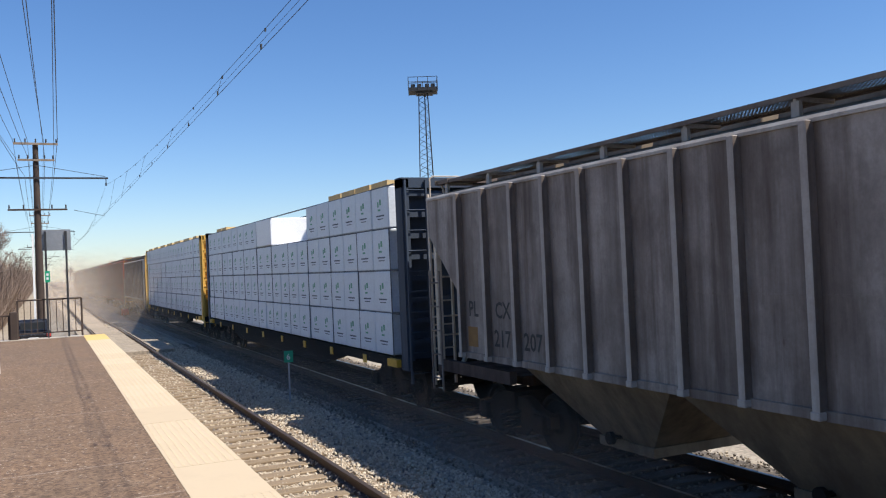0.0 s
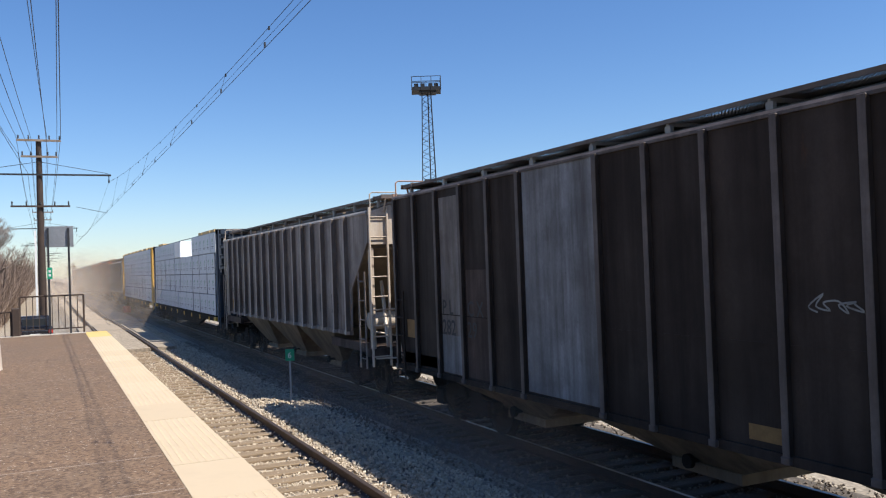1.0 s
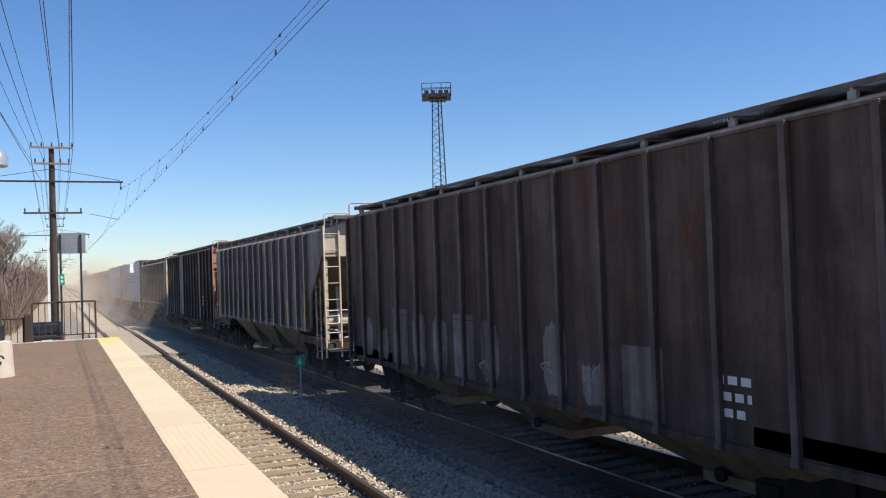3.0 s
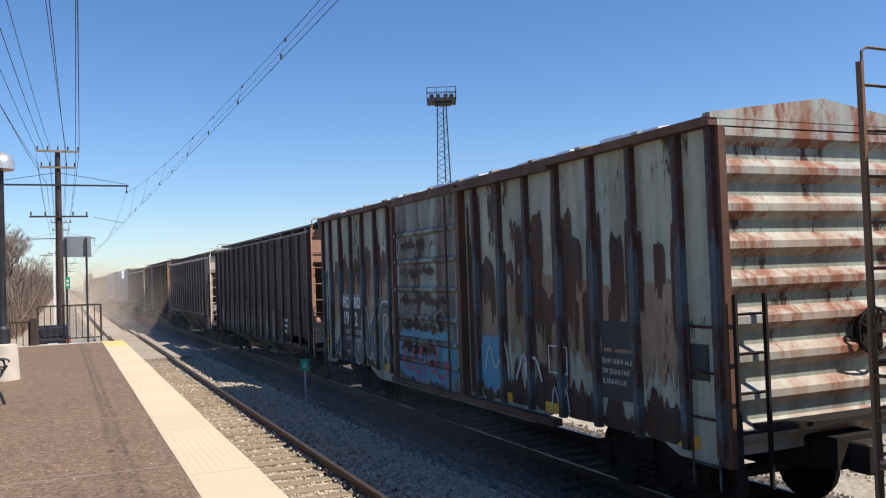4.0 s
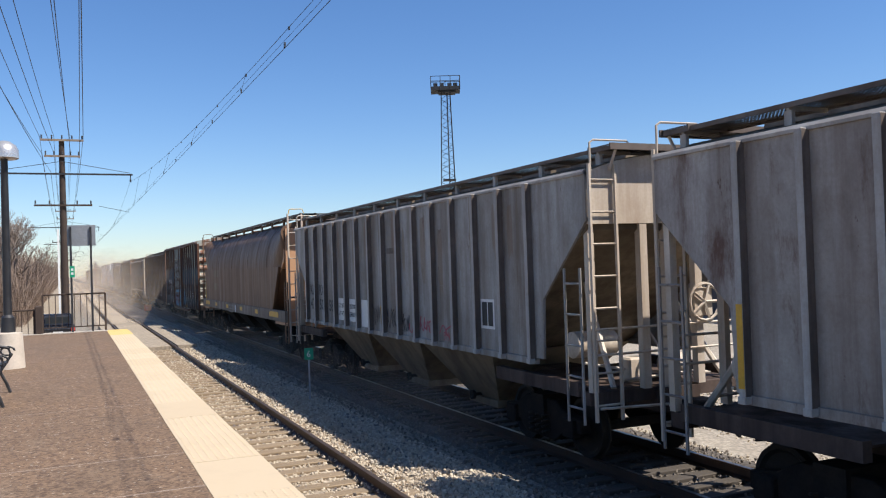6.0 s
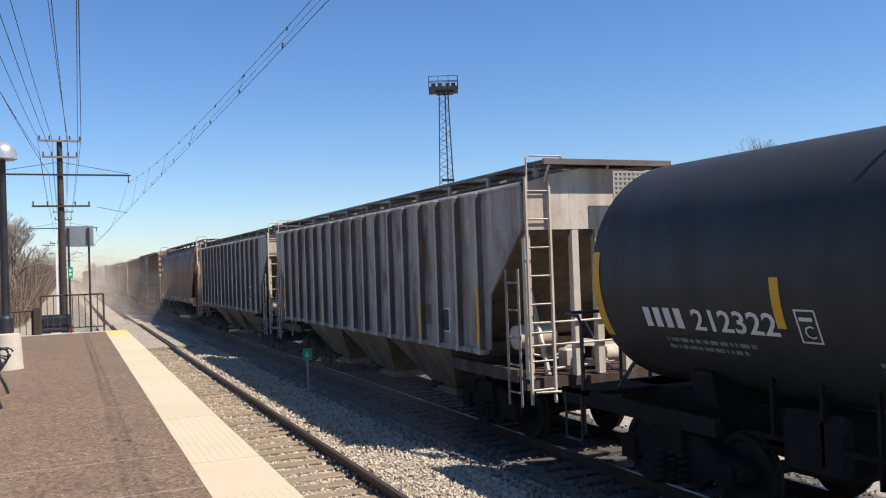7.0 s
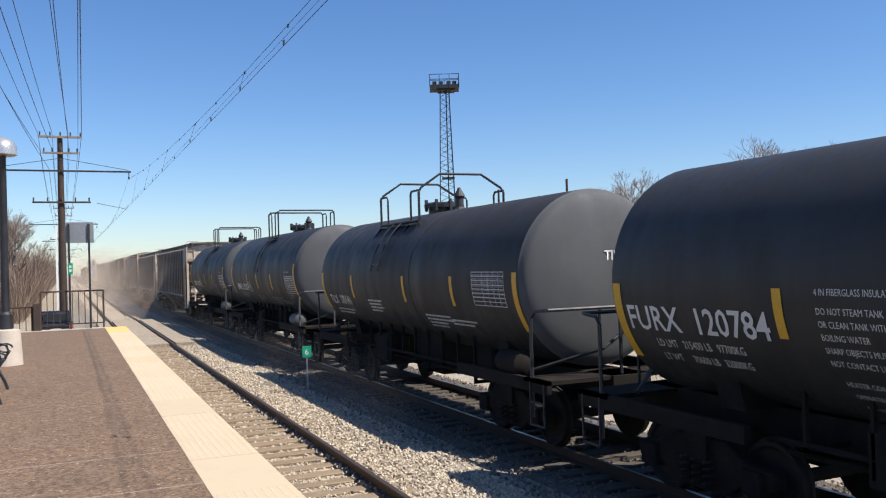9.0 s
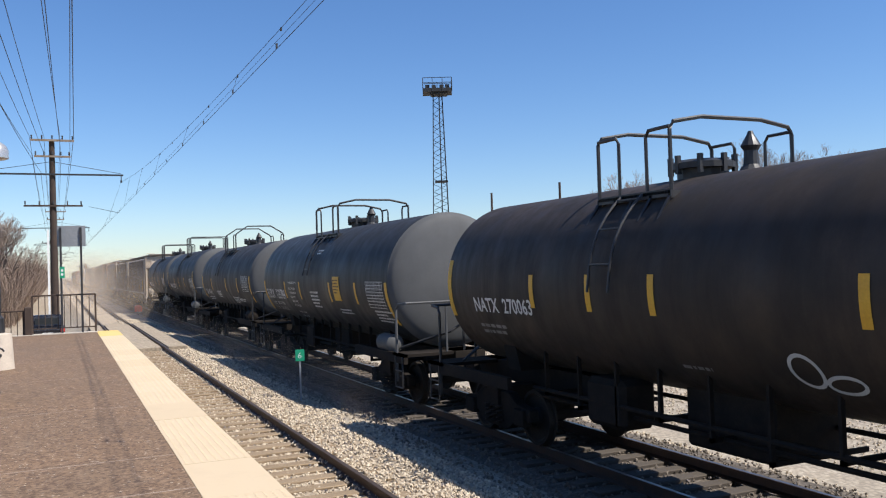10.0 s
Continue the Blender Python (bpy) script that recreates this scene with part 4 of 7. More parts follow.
def brake_wheel(c, y, z, x, mat):
    bm = bmesh.new()
    ring = [(x + 0.27 * math.cos(a), y, z + 0.27 * math.sin(a)) for a in np.linspace(0, 2 * math.pi, 17)]
    rod(bm, ring, 0.022, 5)
    for k in range(5):
        a = 2 * math.pi * k / 5
        rod(bm, [(x, y, z), (x + 0.27 * math.cos(a), y, z + 0.27 * math.sin(a))], 0.022, 4)
    box(bm, x - 0.16, x + 0.16, y + 0.03, y + 0.2, z - 0.2, z + 0.2)
    part("brake_wheel", bm, mat, c)


def decal(c, name, bm, y, z, mat, x=-1.507, label=""):
    return part(name, on_side(bm, y, z, x), mat, c, label)


def panel(c, y0, y1, z0, z1, mat, name="painted_panel", x=-1.499, label=""):
    bm = bmesh.new()
    box(bm, x - 0.004, x + 0.01, min(y0, y1), max(y0, y1), z0, z1)
    return part(name, bm, mat, c, label)


def span_y(e, s, a, b):
    """From a to b metres inside the end e, in rising order."""
    return min(e - s * a, e - s * b), max(e - s * a, e - s * b)


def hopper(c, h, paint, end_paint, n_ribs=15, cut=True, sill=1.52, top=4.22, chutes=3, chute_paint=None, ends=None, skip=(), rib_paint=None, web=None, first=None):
    """Covered hopper with outside posts, roof walks and open ends."""
    floor_end = h - 3.3
    bay = chute_paint or P_CHUTE
    face = -1.50                                   # plane of the side sheet
    bm = bmesh.new()
    prof = [(h - 0.03, top - 0.02), (h - 0.03, 3.6), (floor_end, sill + 0.05), (-floor_end, sill + 0.05), (-h + 0.03, 3.6), (-h + 0.03, top - 0.02)]
    solid(bm, prof, (-1.46, 1.46), along_x)
    # Bay paint instead of the side paint puts the end's shade into its colour.
    part("body", bm, P_CHUTE, c)
    side = [(h, top), (h, 3.55), (h - 1.2, 2.45), (h - 1.25, sill), (-h + 1.25, sill), (-h + 1.2, 2.45), (-h, 3.55), (-h, top)] if cut else \
        [(h, top), (h, sill + 0.75), (h - 0.35, sill), (-h + 0.35, sill), (-h, sill + 0.75), (-h, top)]
    for s in (-1, 1):
        bm = bmesh.new()
        solid(bm, side, (s * 1.46, s * 1.50), along_x)
        part("side_sheet", bm, paint, c)
    # posts: a flat outer flange on a deep web painted darker as shade
    deep = 0.115 if cut else 0.075
    rib = bmesh.new()
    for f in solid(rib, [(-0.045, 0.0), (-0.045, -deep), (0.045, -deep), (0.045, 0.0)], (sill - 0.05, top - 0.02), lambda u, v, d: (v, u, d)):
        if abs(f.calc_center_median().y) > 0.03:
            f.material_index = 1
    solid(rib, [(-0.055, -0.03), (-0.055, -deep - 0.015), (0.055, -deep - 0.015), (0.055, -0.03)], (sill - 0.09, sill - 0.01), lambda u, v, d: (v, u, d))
    mesh = finish(rib, "post", [rib_paint or paint, web or P_WEB_SHADE], 0.008)
    short = h - (1.45 if cut else 0.12)
    if first is not None:
        short = h - first
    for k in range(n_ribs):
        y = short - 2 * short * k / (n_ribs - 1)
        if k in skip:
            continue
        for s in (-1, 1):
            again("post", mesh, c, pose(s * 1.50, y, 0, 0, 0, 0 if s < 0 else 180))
    for s in (-1, 1):
        bm = bmesh.new()
        solid(bm, [(s * 1.46, top - 0.04), (s * 1.53, top - 0.04), (s * 1.53, top - 0.005), (s * 1.49, top + 0.035), (s * 1.44, top + 0.035)], (-h, h), along_y)
        part("top_chord", bm, ends or (P_CHORD if cut else rib_paint or paint), c)
        bm = bmesh.new()
        box(bm, s * 1.42, s * 1.535, -short, short, sill - 0.10, sill)
        part("side_sill", bm, paint, c)
        for z in (sill + 1.05,):
            bm = bmesh.new()
            box(bm, s * 1.50, s * 1.506, -short, short, z, z + 0.018)
            part("weld_seam", bm, paint, c)
    bm = bmesh.new()
    solid(bm, [(-1.49, top - 0.02), (-1.47, top + 0.02), (-0.95, top + 0.17), (-0.4, top + 0.27), (0.4, top + 0.27), (0.95, top + 0.17), (1.47, top + 0.02), (1.49, top - 0.02)], (-h + 0.02, h - 0.02), along_y)
    part("roof", bm, bay, c)
    bz = top + (0.32 if cut else 0.25)
    for x in (-1.18, 0.62):
        bm = bmesh.new()
        box(bm, x, x + 0.56, -h - 0.18, h + 0.18, bz - 0.012, bz + 0.012)
        part("running_board", bm, M_GRATE, c)
        for q in (x - 0.015, x + 0.56):
            part("board_edge", boxes([(q, q + 0.015, -h - 0.18, h + 0.18, bz - 0.035, bz + 0.02)]), P_BOARDEDGE, c)
    for k in range(11):
        y = -h + 0.15 + (2 * h - 0.3) * k / 10
        for x, q in ((-1.17, 1), (1.12, -1)):
            bm = bmesh.new()
            box(bm, x, x + 0.05, y - 0.05, y + 0.05, top + 0.06, bz - 0.061)
            box(bm, min(x, x + q * 0.55), max(x, x + q * 0.55), y - 0.02, y + 0.02, bz - 0.06, bz - 0.013)
            part("board_support", bm, P_CHORD, c)
    for k in range(7):
        y = -h + 1.6 + (2 * h - 3.2) * k / 6
        bm = bmesh.new()
        solid(bm, [(-0.36, top + 0.27), (-0.34, top + 0.37), (-0.2, top + 0.41), (0.2, top + 0.41), (0.34, top + 0.37), (0.36, top + 0.27)], (y - 0.98, y + 0.98), along_y)
        part("hatch_cover", bm, bay, c, round_off=0.012)
    span = (2 * short - 3.2) / chutes
    for k in range(chutes):
        y0 = short - 1.6 - span * k
        y1 = y0 - span
        mid = (y0 + y1) / 2
        bm = bmesh.new()
        top4 = [bm.verts.new(p) for p in ((-1.42, y0, sill - 0.05), (1.42, y0, sill - 0.05), (1.42, y1, sill - 0.05), (-1.42, y1, sill - 0.05))]
        low4 = [bm.verts.new(p) for p in ((-0.75, mid + 0.55, 0.45), (0.75, mid + 0.55, 0.45), (0.75, mid - 0.55, 0.45), (-0.75, mid - 0.55, 0.45))]
        bm.faces.new(top4), bm.faces.new(low4)
        for i in range(4):
            bm.faces.new((top4[i], top4[(i + 1) % 4], low4[(i + 1) % 4], low4[i]))
        box(bm, -0.8, 0.8, mid - 0.6, mid + 0.6, 0.34, 0.47)
        part("discharge_bay", bm, bay, c)
        bm = bmesh.new()
        rod(bm, [(-0.95, mid + 0.1, 0.52), (0.95, mid + 0.1, 0.52)], 0.035, 6)
        turned(bm, [(0, 0.09), (0.06, 0.09)], (-1.0, mid + 0.1, 0.52), (1, 0, 0), 10)
        part("gate_shaft", bm, M_UNDER, c)
    for s in (-1, 1):
        e = s * h
        bm = bmesh.new()
        solid(bm, [(-1.46, 3.5), (1.46, 3.5), (1.46, top), (0.95, top + 0.16), (0.4, top + 0.25), (-0.4, top + 0.25), (-0.95, top + 0.16), (-1.46, top)], span_y(e, s, -0.005, 0.05), along_y)
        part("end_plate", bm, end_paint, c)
        bm = bmesh.new()
        solid(bm, [(e - s * 0.05, 3.5), (e - s * 0.06, 3.42), (e - s * 3.2, 1.5), (e - s * 3.2, 1.6)], (-1.455, 1.455), along_x)
        part("slope_sheet", bm, bay, c)
        if not cut:
            for x in (-1.44, -0.72):
                # Pale plates paint the sunlit foot of the end.
                part("end_panel", boxes([(x, x + 0.52, *span_y(e, s, -0.004, 0.058), 1.19, 1.78)]), P_ENDPALE_LIT, c, "sunlit pale end panel")
        # crosswalk over the end, with its grab loops
        a, b = span_y(e, s, -0.20, 0.30)
        bm = bmesh.new()
        box(bm, -1.2, 1.2, a, b, bz + 0.022, bz + 0.04)
        part("crosswalk", bm, M_GRATE, c)
        for q in span_y(e, s, -0.22, 0.30):
            part("board_edge", boxes([(-1.22, 1.22, q - 0.015, q + 0.015, bz - 0.04, bz + 0.05)]), P_BOARDEDGE, c)
        for x in (-1.1, 0.0, 1.1):
            bm = bmesh.new()
            rod(bm, [(x, e + s * 0.19, bz - 0.03), (x, e + s * 0.02, bz - 0.30)], 0.022, 5)
            part("brace", bm, end_paint, c)
        for x in (-1.42,):
            bm = bmesh.new()
            rod(bm, [(x, e + s * 0.03, top - 0.1), (x, e + s * 0.03, bz + 0.07), (x + 0.06, e + s * 0.03, bz + 0.11), (x + 0.62, e + s * 0.03, bz + 0.11), (x + 0.68, e + s * 0.03, bz + 0.04)], 0.016, 5)
            part("grab_loop", bm, end_paint, c)
        # stub sill, end sill, shear plate: dirty, and darkened for shade under the end
        part("draft_sill", boxes([(-0.35, 0.35, *span_y(e, s, 0, 3.6), 0.82, 1.16)]), P_SOOT2, c)
        part("end_sill", boxes([(-1.46, 1.46, *span_y(e, s, 0.1, 0.32), 1.0, 1.18)]), P_SOOT2, c)
        part("shear_plate", boxes([(-1.2, 1.2, *span_y(e, s, 0.33, 2.6), 1.165, 1.19)]), P_SOOT2, c)
        for x in (-1.5, 1.38):
            part("corner_sill", boxes([(x, x + 0.12, *span_y(e, s, 0.33, 2.8), 1.1, 1.3)]), P_SOOT2, c)
        for x in (-1.44, 1.34):
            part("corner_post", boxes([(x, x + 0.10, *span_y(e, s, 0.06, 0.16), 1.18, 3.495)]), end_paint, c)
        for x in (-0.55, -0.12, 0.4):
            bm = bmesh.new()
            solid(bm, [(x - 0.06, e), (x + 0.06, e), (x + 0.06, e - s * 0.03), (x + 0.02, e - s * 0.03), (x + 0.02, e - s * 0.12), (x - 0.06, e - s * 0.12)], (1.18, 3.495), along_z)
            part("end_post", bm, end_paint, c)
        for x, q in ((-1.0, 0.28), (1.0, -0.28)):
            bm = bmesh.new()
            rod(bm, [(x, e - s * 0.2, 1.19), (x + q, e - s * 1.25, 2.65)], 0.045, 6)
            part("diagonal_brace", bm, end_paint, c)
        part("end_ladder", ladder_bm(-1.46, -1.04, e + s * 0.05, 0.8, top + 0.1, 8, bar=0.028), end_paint, c)
        part("side_ladder", ladder_bm(e - s * 0.10, e - s * 0.5, -1.56, 0.75, 2.9 if cut else 2.5, 5, "y", 0.02), paint, c)
        for z in (1.7, 2.05):
            bm = bmesh.new()
            rod(bm, [(-1.46, e + s * 0.03, z), (1.46, e + s * 0.03, z)], 0.018, 5)
            part("grab_iron", bm, end_paint, c)
        bm = bmesh.new()
        turned(bm, [(0, 0.1), (0.05, 0.2), (0.75, 0.2), (0.8, 0.1)], (-1.2, e - s * 1.0, 1.75), (1, 0, 0), 14)
        part("air_reservoir", bm, end_paint, c, shaded=True)
        bm = bmesh.new()
        turned(bm, [(0, 0.05), (0.04, 0.15), (0.42, 0.15), (0.46, 0.05)], (0.1, e - s * 0.55, 1.42), (1, 0, 0), 12)
        part("brake_cylinder", bm, end_paint, c, shaded=True)
        part("control_valve", boxes([(-0.5, -0.18, *span_y(e, s, 0.5, 0.75), 1.2, 1.55)]), end_paint, c, round_off=0.03)
        for pts in ([(-1.1, 0.75, 1.5), (-0.5, 0.62, 1.38), (0.1, 0.6, 1.3)], [(0.2, 0.2, 1.2), (0.5, 1.4, 1.9)], [(-0.9, 0.15, 1.3), (0.3, 0.15, 1.34), (0.9, 0.4, 1.25)]):
            bm = bmesh.new()
            rod(bm, [(x, e - s * y, z) for x, y, z in pts], 0.022, 5)
            part("brake_pipe", bm, end_paint, c)
        bm = bmesh.new()
        rod(bm, [(0.5, e + s * 0.05, 0.9), (0.62, e + s * 0.3, 0.55), (0.5, e + s * 0.6, 0.5)], 0.03, 5)
        part("brake_hose", bm, M_RUBBER, c)
        bm = bmesh.new()
        rod(bm, [(-1.4, e + s * 0.06, 0.98), (-0.3, e + s * 0.1, 0.95), (-0.2, e + s * 0.25, 0.8)], 0.02, 5)
        part("uncoupling_lever", bm, end_paint, c)
    e = -h
    rows = [(0.0, 0.72, e - 0.30, e - 0.285, top - 0.30 + 0.075 * k, top - 0.265 + 0.075 * k) for k in range(7)]
    rows += [(0.085 * k, 0.085 * k + 0.04, e - 0.298, e - 0.287, top - 0.29, top + 0.17) for k in range(9)]
    part("brake_step", boxes(rows), P_CHORD, c, "perforated steel step panel")
    brake_wheel(c, -h - 0.06, 2.35, 0.45, end_paint)
    truck(c, h - 2.1), truck(c, -h + 2.1)
    couplers(c, h)


def marks(c, h, rows, first, n):
    """Yellow reflective marks on the near side: (distance from the front, z0, z1), on the nearest post or flat on the sheet."""
    pitch = 2 * (h - first) / (n - 1)
    for d, z0, z1 in rows:
        post = first + pitch * round((d - first) / pitch)
        if abs(post - d) < 0.3:
            panel(c, h - post - 0.042, h - post + 0.042, z0, z1, M_YELLOW, "reflector", -1.614)
        else:
            panel(c, h - d - 0.05, h - d + 0.05, z0, z1, M_YELLOW, "reflector", -1.5)


def spaced(c, h, text, d, z, size, pitch, mat, name="lettering", x=-1.507):
    """Lettering broken up between the posts: pieces at pitch metres."""
    for i, word in enumerate(text):
        if word:
            decal(c, name, letters(word, size, 0.95, 0.006), h - d - pitch * i, z, mat, x)


def build_hoppers():
    rng = random.Random(40)
    # grey hopper behind the centre-beam car
    c, h = car("covered_hopper", 14.3, -2.1, "weathered grey covered hopper car with vertical side posts")
    hopper(c, h, P_GREY, P_ENDPALE_LIT, 16, rib_paint=P_RIB_GREY, first=1.35)
    spaced(c, h, ("PL", "CX"), 1.52, 2.13, 0.36, 0.913, M_LETTER_DARK)
    spaced(c, h, ("", "217", "207"), 1.46, 1.68, 0.37, 0.913, M_LETTER_DARK)
    panel(c, h - 1.46, h - 1.8, 1.62, 1.95, M_ORANGE, "orange_patch")
    panel(c, h - 14.9, h - 15.1, 1.75, 2.4, M_ORANGE, "orange_patch")
    for d in (12.7, 13.7):
        panel(c, h - d, h - d - 0.5, 1.9, 2.35, M_LETTER_DARK, "stencil_panel")
    # sooty full-sided hopper with repainted panels
    c, h = car("covered_hopper", -3.7, -19.8, "soot-dark covered hopper car with pale repainted panels")
    hopper(c, h, P_SOOT, P_ENDTAN_LIT, 17, False, 1.05, 4.38, skip=(6,), rib_paint=P_RIB_SOOT, web=P_SOOT)
    pitch = 2 * (h - 0.15) / 16
    for a, b, z0, z1, mt in ((5.06, 6.94, 1.08, 4.36, P_PANEL), (2.06, 2.94, 1.08, 4.2, P_GREY_DARK), (2.06, 2.94, 1.08, 1.75, P_PANEL), (3.06, 3.94, 1.08, 2.9, P_SOOT2), (12.06, 12.94, 1.08, 4.36, P_GREY_DARK)):
        panel(c, h - 0.15 - a * pitch, h - 0.15 - b * pitch, z0, z1, mt, x=-1.4985 - 0.004 * (mt is P_PANEL), label="streaked grey repainted panel")
    spaced(c, h, ("P L", "C X"), 2.22, 2.12, 0.36, 0.99, M_LETTER_DARK, x=-1.511)
    spaced(c, h, ("282", "29"), 2.2, 1.76, 0.38, 0.99, M_LETTER_DARK, x=-1.511)
    decal(c, "graffiti", stroke(tag(rng, 0.5, 0.2, 7), 0.018), h - 10.4, 2.42, M_LETTER_DIM)
    for d in (0.55, 5.5, 9.5, 14.8):
        panel(c, h - d, h - d - 0.45, 1.12 if d > 1 else 1.6, 1.28 if d > 1 else 1.95, M_ORANGE, "orange_patch")
    decal(c, "stencil", bars((0.6, 0.6, 0.5), 0.10, rng), h - 13.2, 2.1, M_LETTER)
    # darker grey hopper
    c, h = car("covered_hopper", -21.1, -37.4, "dirty dark grey covered hopper car with yellow reflectors")
    hopper(c, h, P_GREY_DARK, P_ENDPALE_LIT, 15, rib_paint=P_RIB_GREY, first=1.5)
    spaced(c, h, ("RL", "CX"), 1.68, 2.2, 0.38, 0.954, M_LETTER_DARK)
    spaced(c, h, ("19", "61", "0"), 1.70, 1.72, 0.42, 0.954, M_LETTER_DARK)
    marks(c, h, [(1.5, 1.55, 2.5), (4.35, 1.55, 2.05), (6.92, 1.54, 2.04), (9.68, 1.54, 2.0), (12.35, 1.54, 2.3), (14.8, 1.54, 2.5)], 1.5, 15)
    for d, rows in ((3.7, (0.45, 0.5, 0.4)), (4.6, (0.6, 0.6)), (9.9, (0.6, 0.55, 0.5, 0.5)), (14.25, (0.5, 0.5))):
        decal(c, "stencil", bars(rows, 0.085, rng), h - d, 1.95, M_LETTER_DARK)
    for k in range(14):
        high = rng.uniform(3.5, 4.1)
        decal(c, "rust_run", runs(rng, rng.uniform(0.08, 0.22), high - rng.uniform(0.6, 2.0), high, 0.45), h - 1.62 - 0.954 * k, 0.0, P_RUNS, -1.5025)
    panel(c, h - 12.6, h - 13.05, 1.68, 2.12, M_LETTER_DIM, "placard_panel")
    panel(c, h - 13.4, h - 14.0, 1.62, 2.12, M_LETTER_DIM, "placard_panel")
    panel(c, h - 13.5, h - 13.9, 1.68, 2.06, M_LETTER_DARK, "placard", -1.5045)
    # purple-brown hopper
    c, h = car("covered_hopper", -39.6, -55.5, "dark purple-brown covered hopper car streaked with soot and chalky marks")
    hopper(c, h, P_SOOT2, P_ENDTAN_LIT, 16, False, 1.08, 4.38, rib_paint=P_RIB_SOOT, web=P_SOOT2)
    for k in range(15):
        y = h - 0.9 - k * 1.0
        if k in (0, 1, 3, 4, 5, 6, 8, 9):
            decal(c, "rubbed_paint", runs(rng, 0.62, 1.16, rng.uniform(1.6, 2.2), 0.05), y - 0.1, 0.0, P_GREY_DARK)
            decal(c, "graffiti", stroke(tag(rng, 0.5, rng.uniform(0.2, 0.5), 4), 0.03), y - 0.1, 1.25 + rng.uniform(0, 0.3), M_LETTER_DIM)
        if k in (2, 5, 10):
            panel(c, y, y - 0.8, 1.12, rng.uniform(1.9, 2.6), P_GREY_DARK)
    decal(c, "stencil", bars((0.5, 0.5, 0.4), 0.1, rng), h - 12.6, 1.7, M_LETTER)
    # pale grey hopper
    c, h = car("covered_hopper", -93.0, -109.0, "pale grey covered hopper car with rust streaks and scrawled graffiti")
    hopper(c, h, P_PALE, P_ENDPALE_LIT, 15, True, 1.55, rib_paint=P_RIB_PALE, first=1.5)
    spaced(c, h, ("KL", "RX"), 1.64, 2.27, 0.40, 0.93, M_LETTER_DARK)
    spaced(c, h, ("47", "50", "58"), 1.66, 1.86, 0.42, 0.93, M_LETTER_DARK)
    for d, words in ((4.38, ("LD LMT", "LT WT")), (5.31, ("203200", "59600"))):
        panel(c, h - d, h - d - 0.62, 1.66, 2.22, M_WHITE, "stencil_panel")
        for i, w in enumerate(words):
            decal(c, "stencil", letters(w, 0.16, 0.9, 0.002), h - d - 0.04, 1.98 - 0.2 * i, M_LETTER_DARK, -1.509)
    panel(c, h - 6.25, h - 6.95, 1.58, 2.22, M_WHITE, "white_panel")
    panel(c, h - 8.12, h - 8.74, 2.05, 3.28, P_PALE, "repainted_panel", -1.501)
    panel(c, h - 8.12, h - 8.74, 3.28, 3.40, P_GREY_DARK, "repainted_panel", -1.501)
    for k in range(14):
        high = rng.uniform(3.7, 4.15)
        decal(c, "rust_run", runs(rng, rng.uniform(0.10, 0.24), high - rng.uniform(0.5, 1.3), high, 0.4), h - 1.62 - 0.93 * k - rng.uniform(0.0, 0.5), 0.0, P_RUNSLIGHT, -1.5025 - 0.006 * (k == 7))
    for d, w, hh, n, mt in ((7.12, 0.34, 0.68, 3, M_SPRAY_K), (7.5, 0.34, 0.6, 2, M_SPRAY_K), (8.06, 0.5, 0.66, 4, M_SPRAY_K), (8.5, 0.22, 0.6, 2, M_SPRAY_K), (9.0, 0.35, 0.45, 5, M_SPRAY_K),
                            (9.3, 0.4, 0.3, 2, M_SPRAY_R), (9.94, 0.35, 0.5, 2, M_SPRAY_R), (10.3, 0.35, 0.45, 3, M_SPRAY_R), (10.88, 0.6, 0.35, 1, M_SPRAY_R)):
        decal(c, "graffiti", stroke(tag(rng, w, hh, n + 3), 0.026), h - d, 1.62, mt)
    decal(c, "graffiti", letters("919", 0.24, 0.8), h - 11.1, 1.58, M_SPRAY_R)
    marks(c, h, [(7.65, 1.72, 2.12)], 1.5, 15)
    panel(c, h - 12.7, h - 13.2, 1.9, 2.4, M_WHITE, "placard_panel")
    panel(c, h - 12.76, h - 12.94, 1.95, 2.35, M_LETTER_DARK, "placard", -1.5045)
    panel(c, h - 12.98, h - 13.15, 1.95, 2.35, M_LETTER_DARK, "placard", -1.5045)
    # mottled hopper
    c, h = car("covered_hopper", -110.5, -127.1, "mottled grey covered hopper car with rusty blotches and a pale end")
    hopper(c, h, P_MOTTLE, P_ENDPALE_LIT, 17, True, 1.55, rib_paint=P_RIB_PALE)
    marks(c, h, [(15.05, 1.62, 2.6), (12.4, 1.62, 2.2), (1.45, 1.62, 2.5), (6.0, 1.62, 2.2)], 1.45, 17)
    panel(c, h - 13.35, h - 13.75, 1.75, 2.2, M_WHITE, "placard_panel")
    panel(c, h - 13.38, h - 13.54, 1.78, 2.17, M_LETTER_DARK, "placard", -1.5045)
    panel(c, h - 13.56, h - 13.72, 1.78, 2.17, M_LETTER_DARK, "placard", -1.5045)
    panel(c, h - 12.6, h - 12.9, 1.85, 2.25, P_GREY_DARK, "stencil_panel")


build_hoppers()


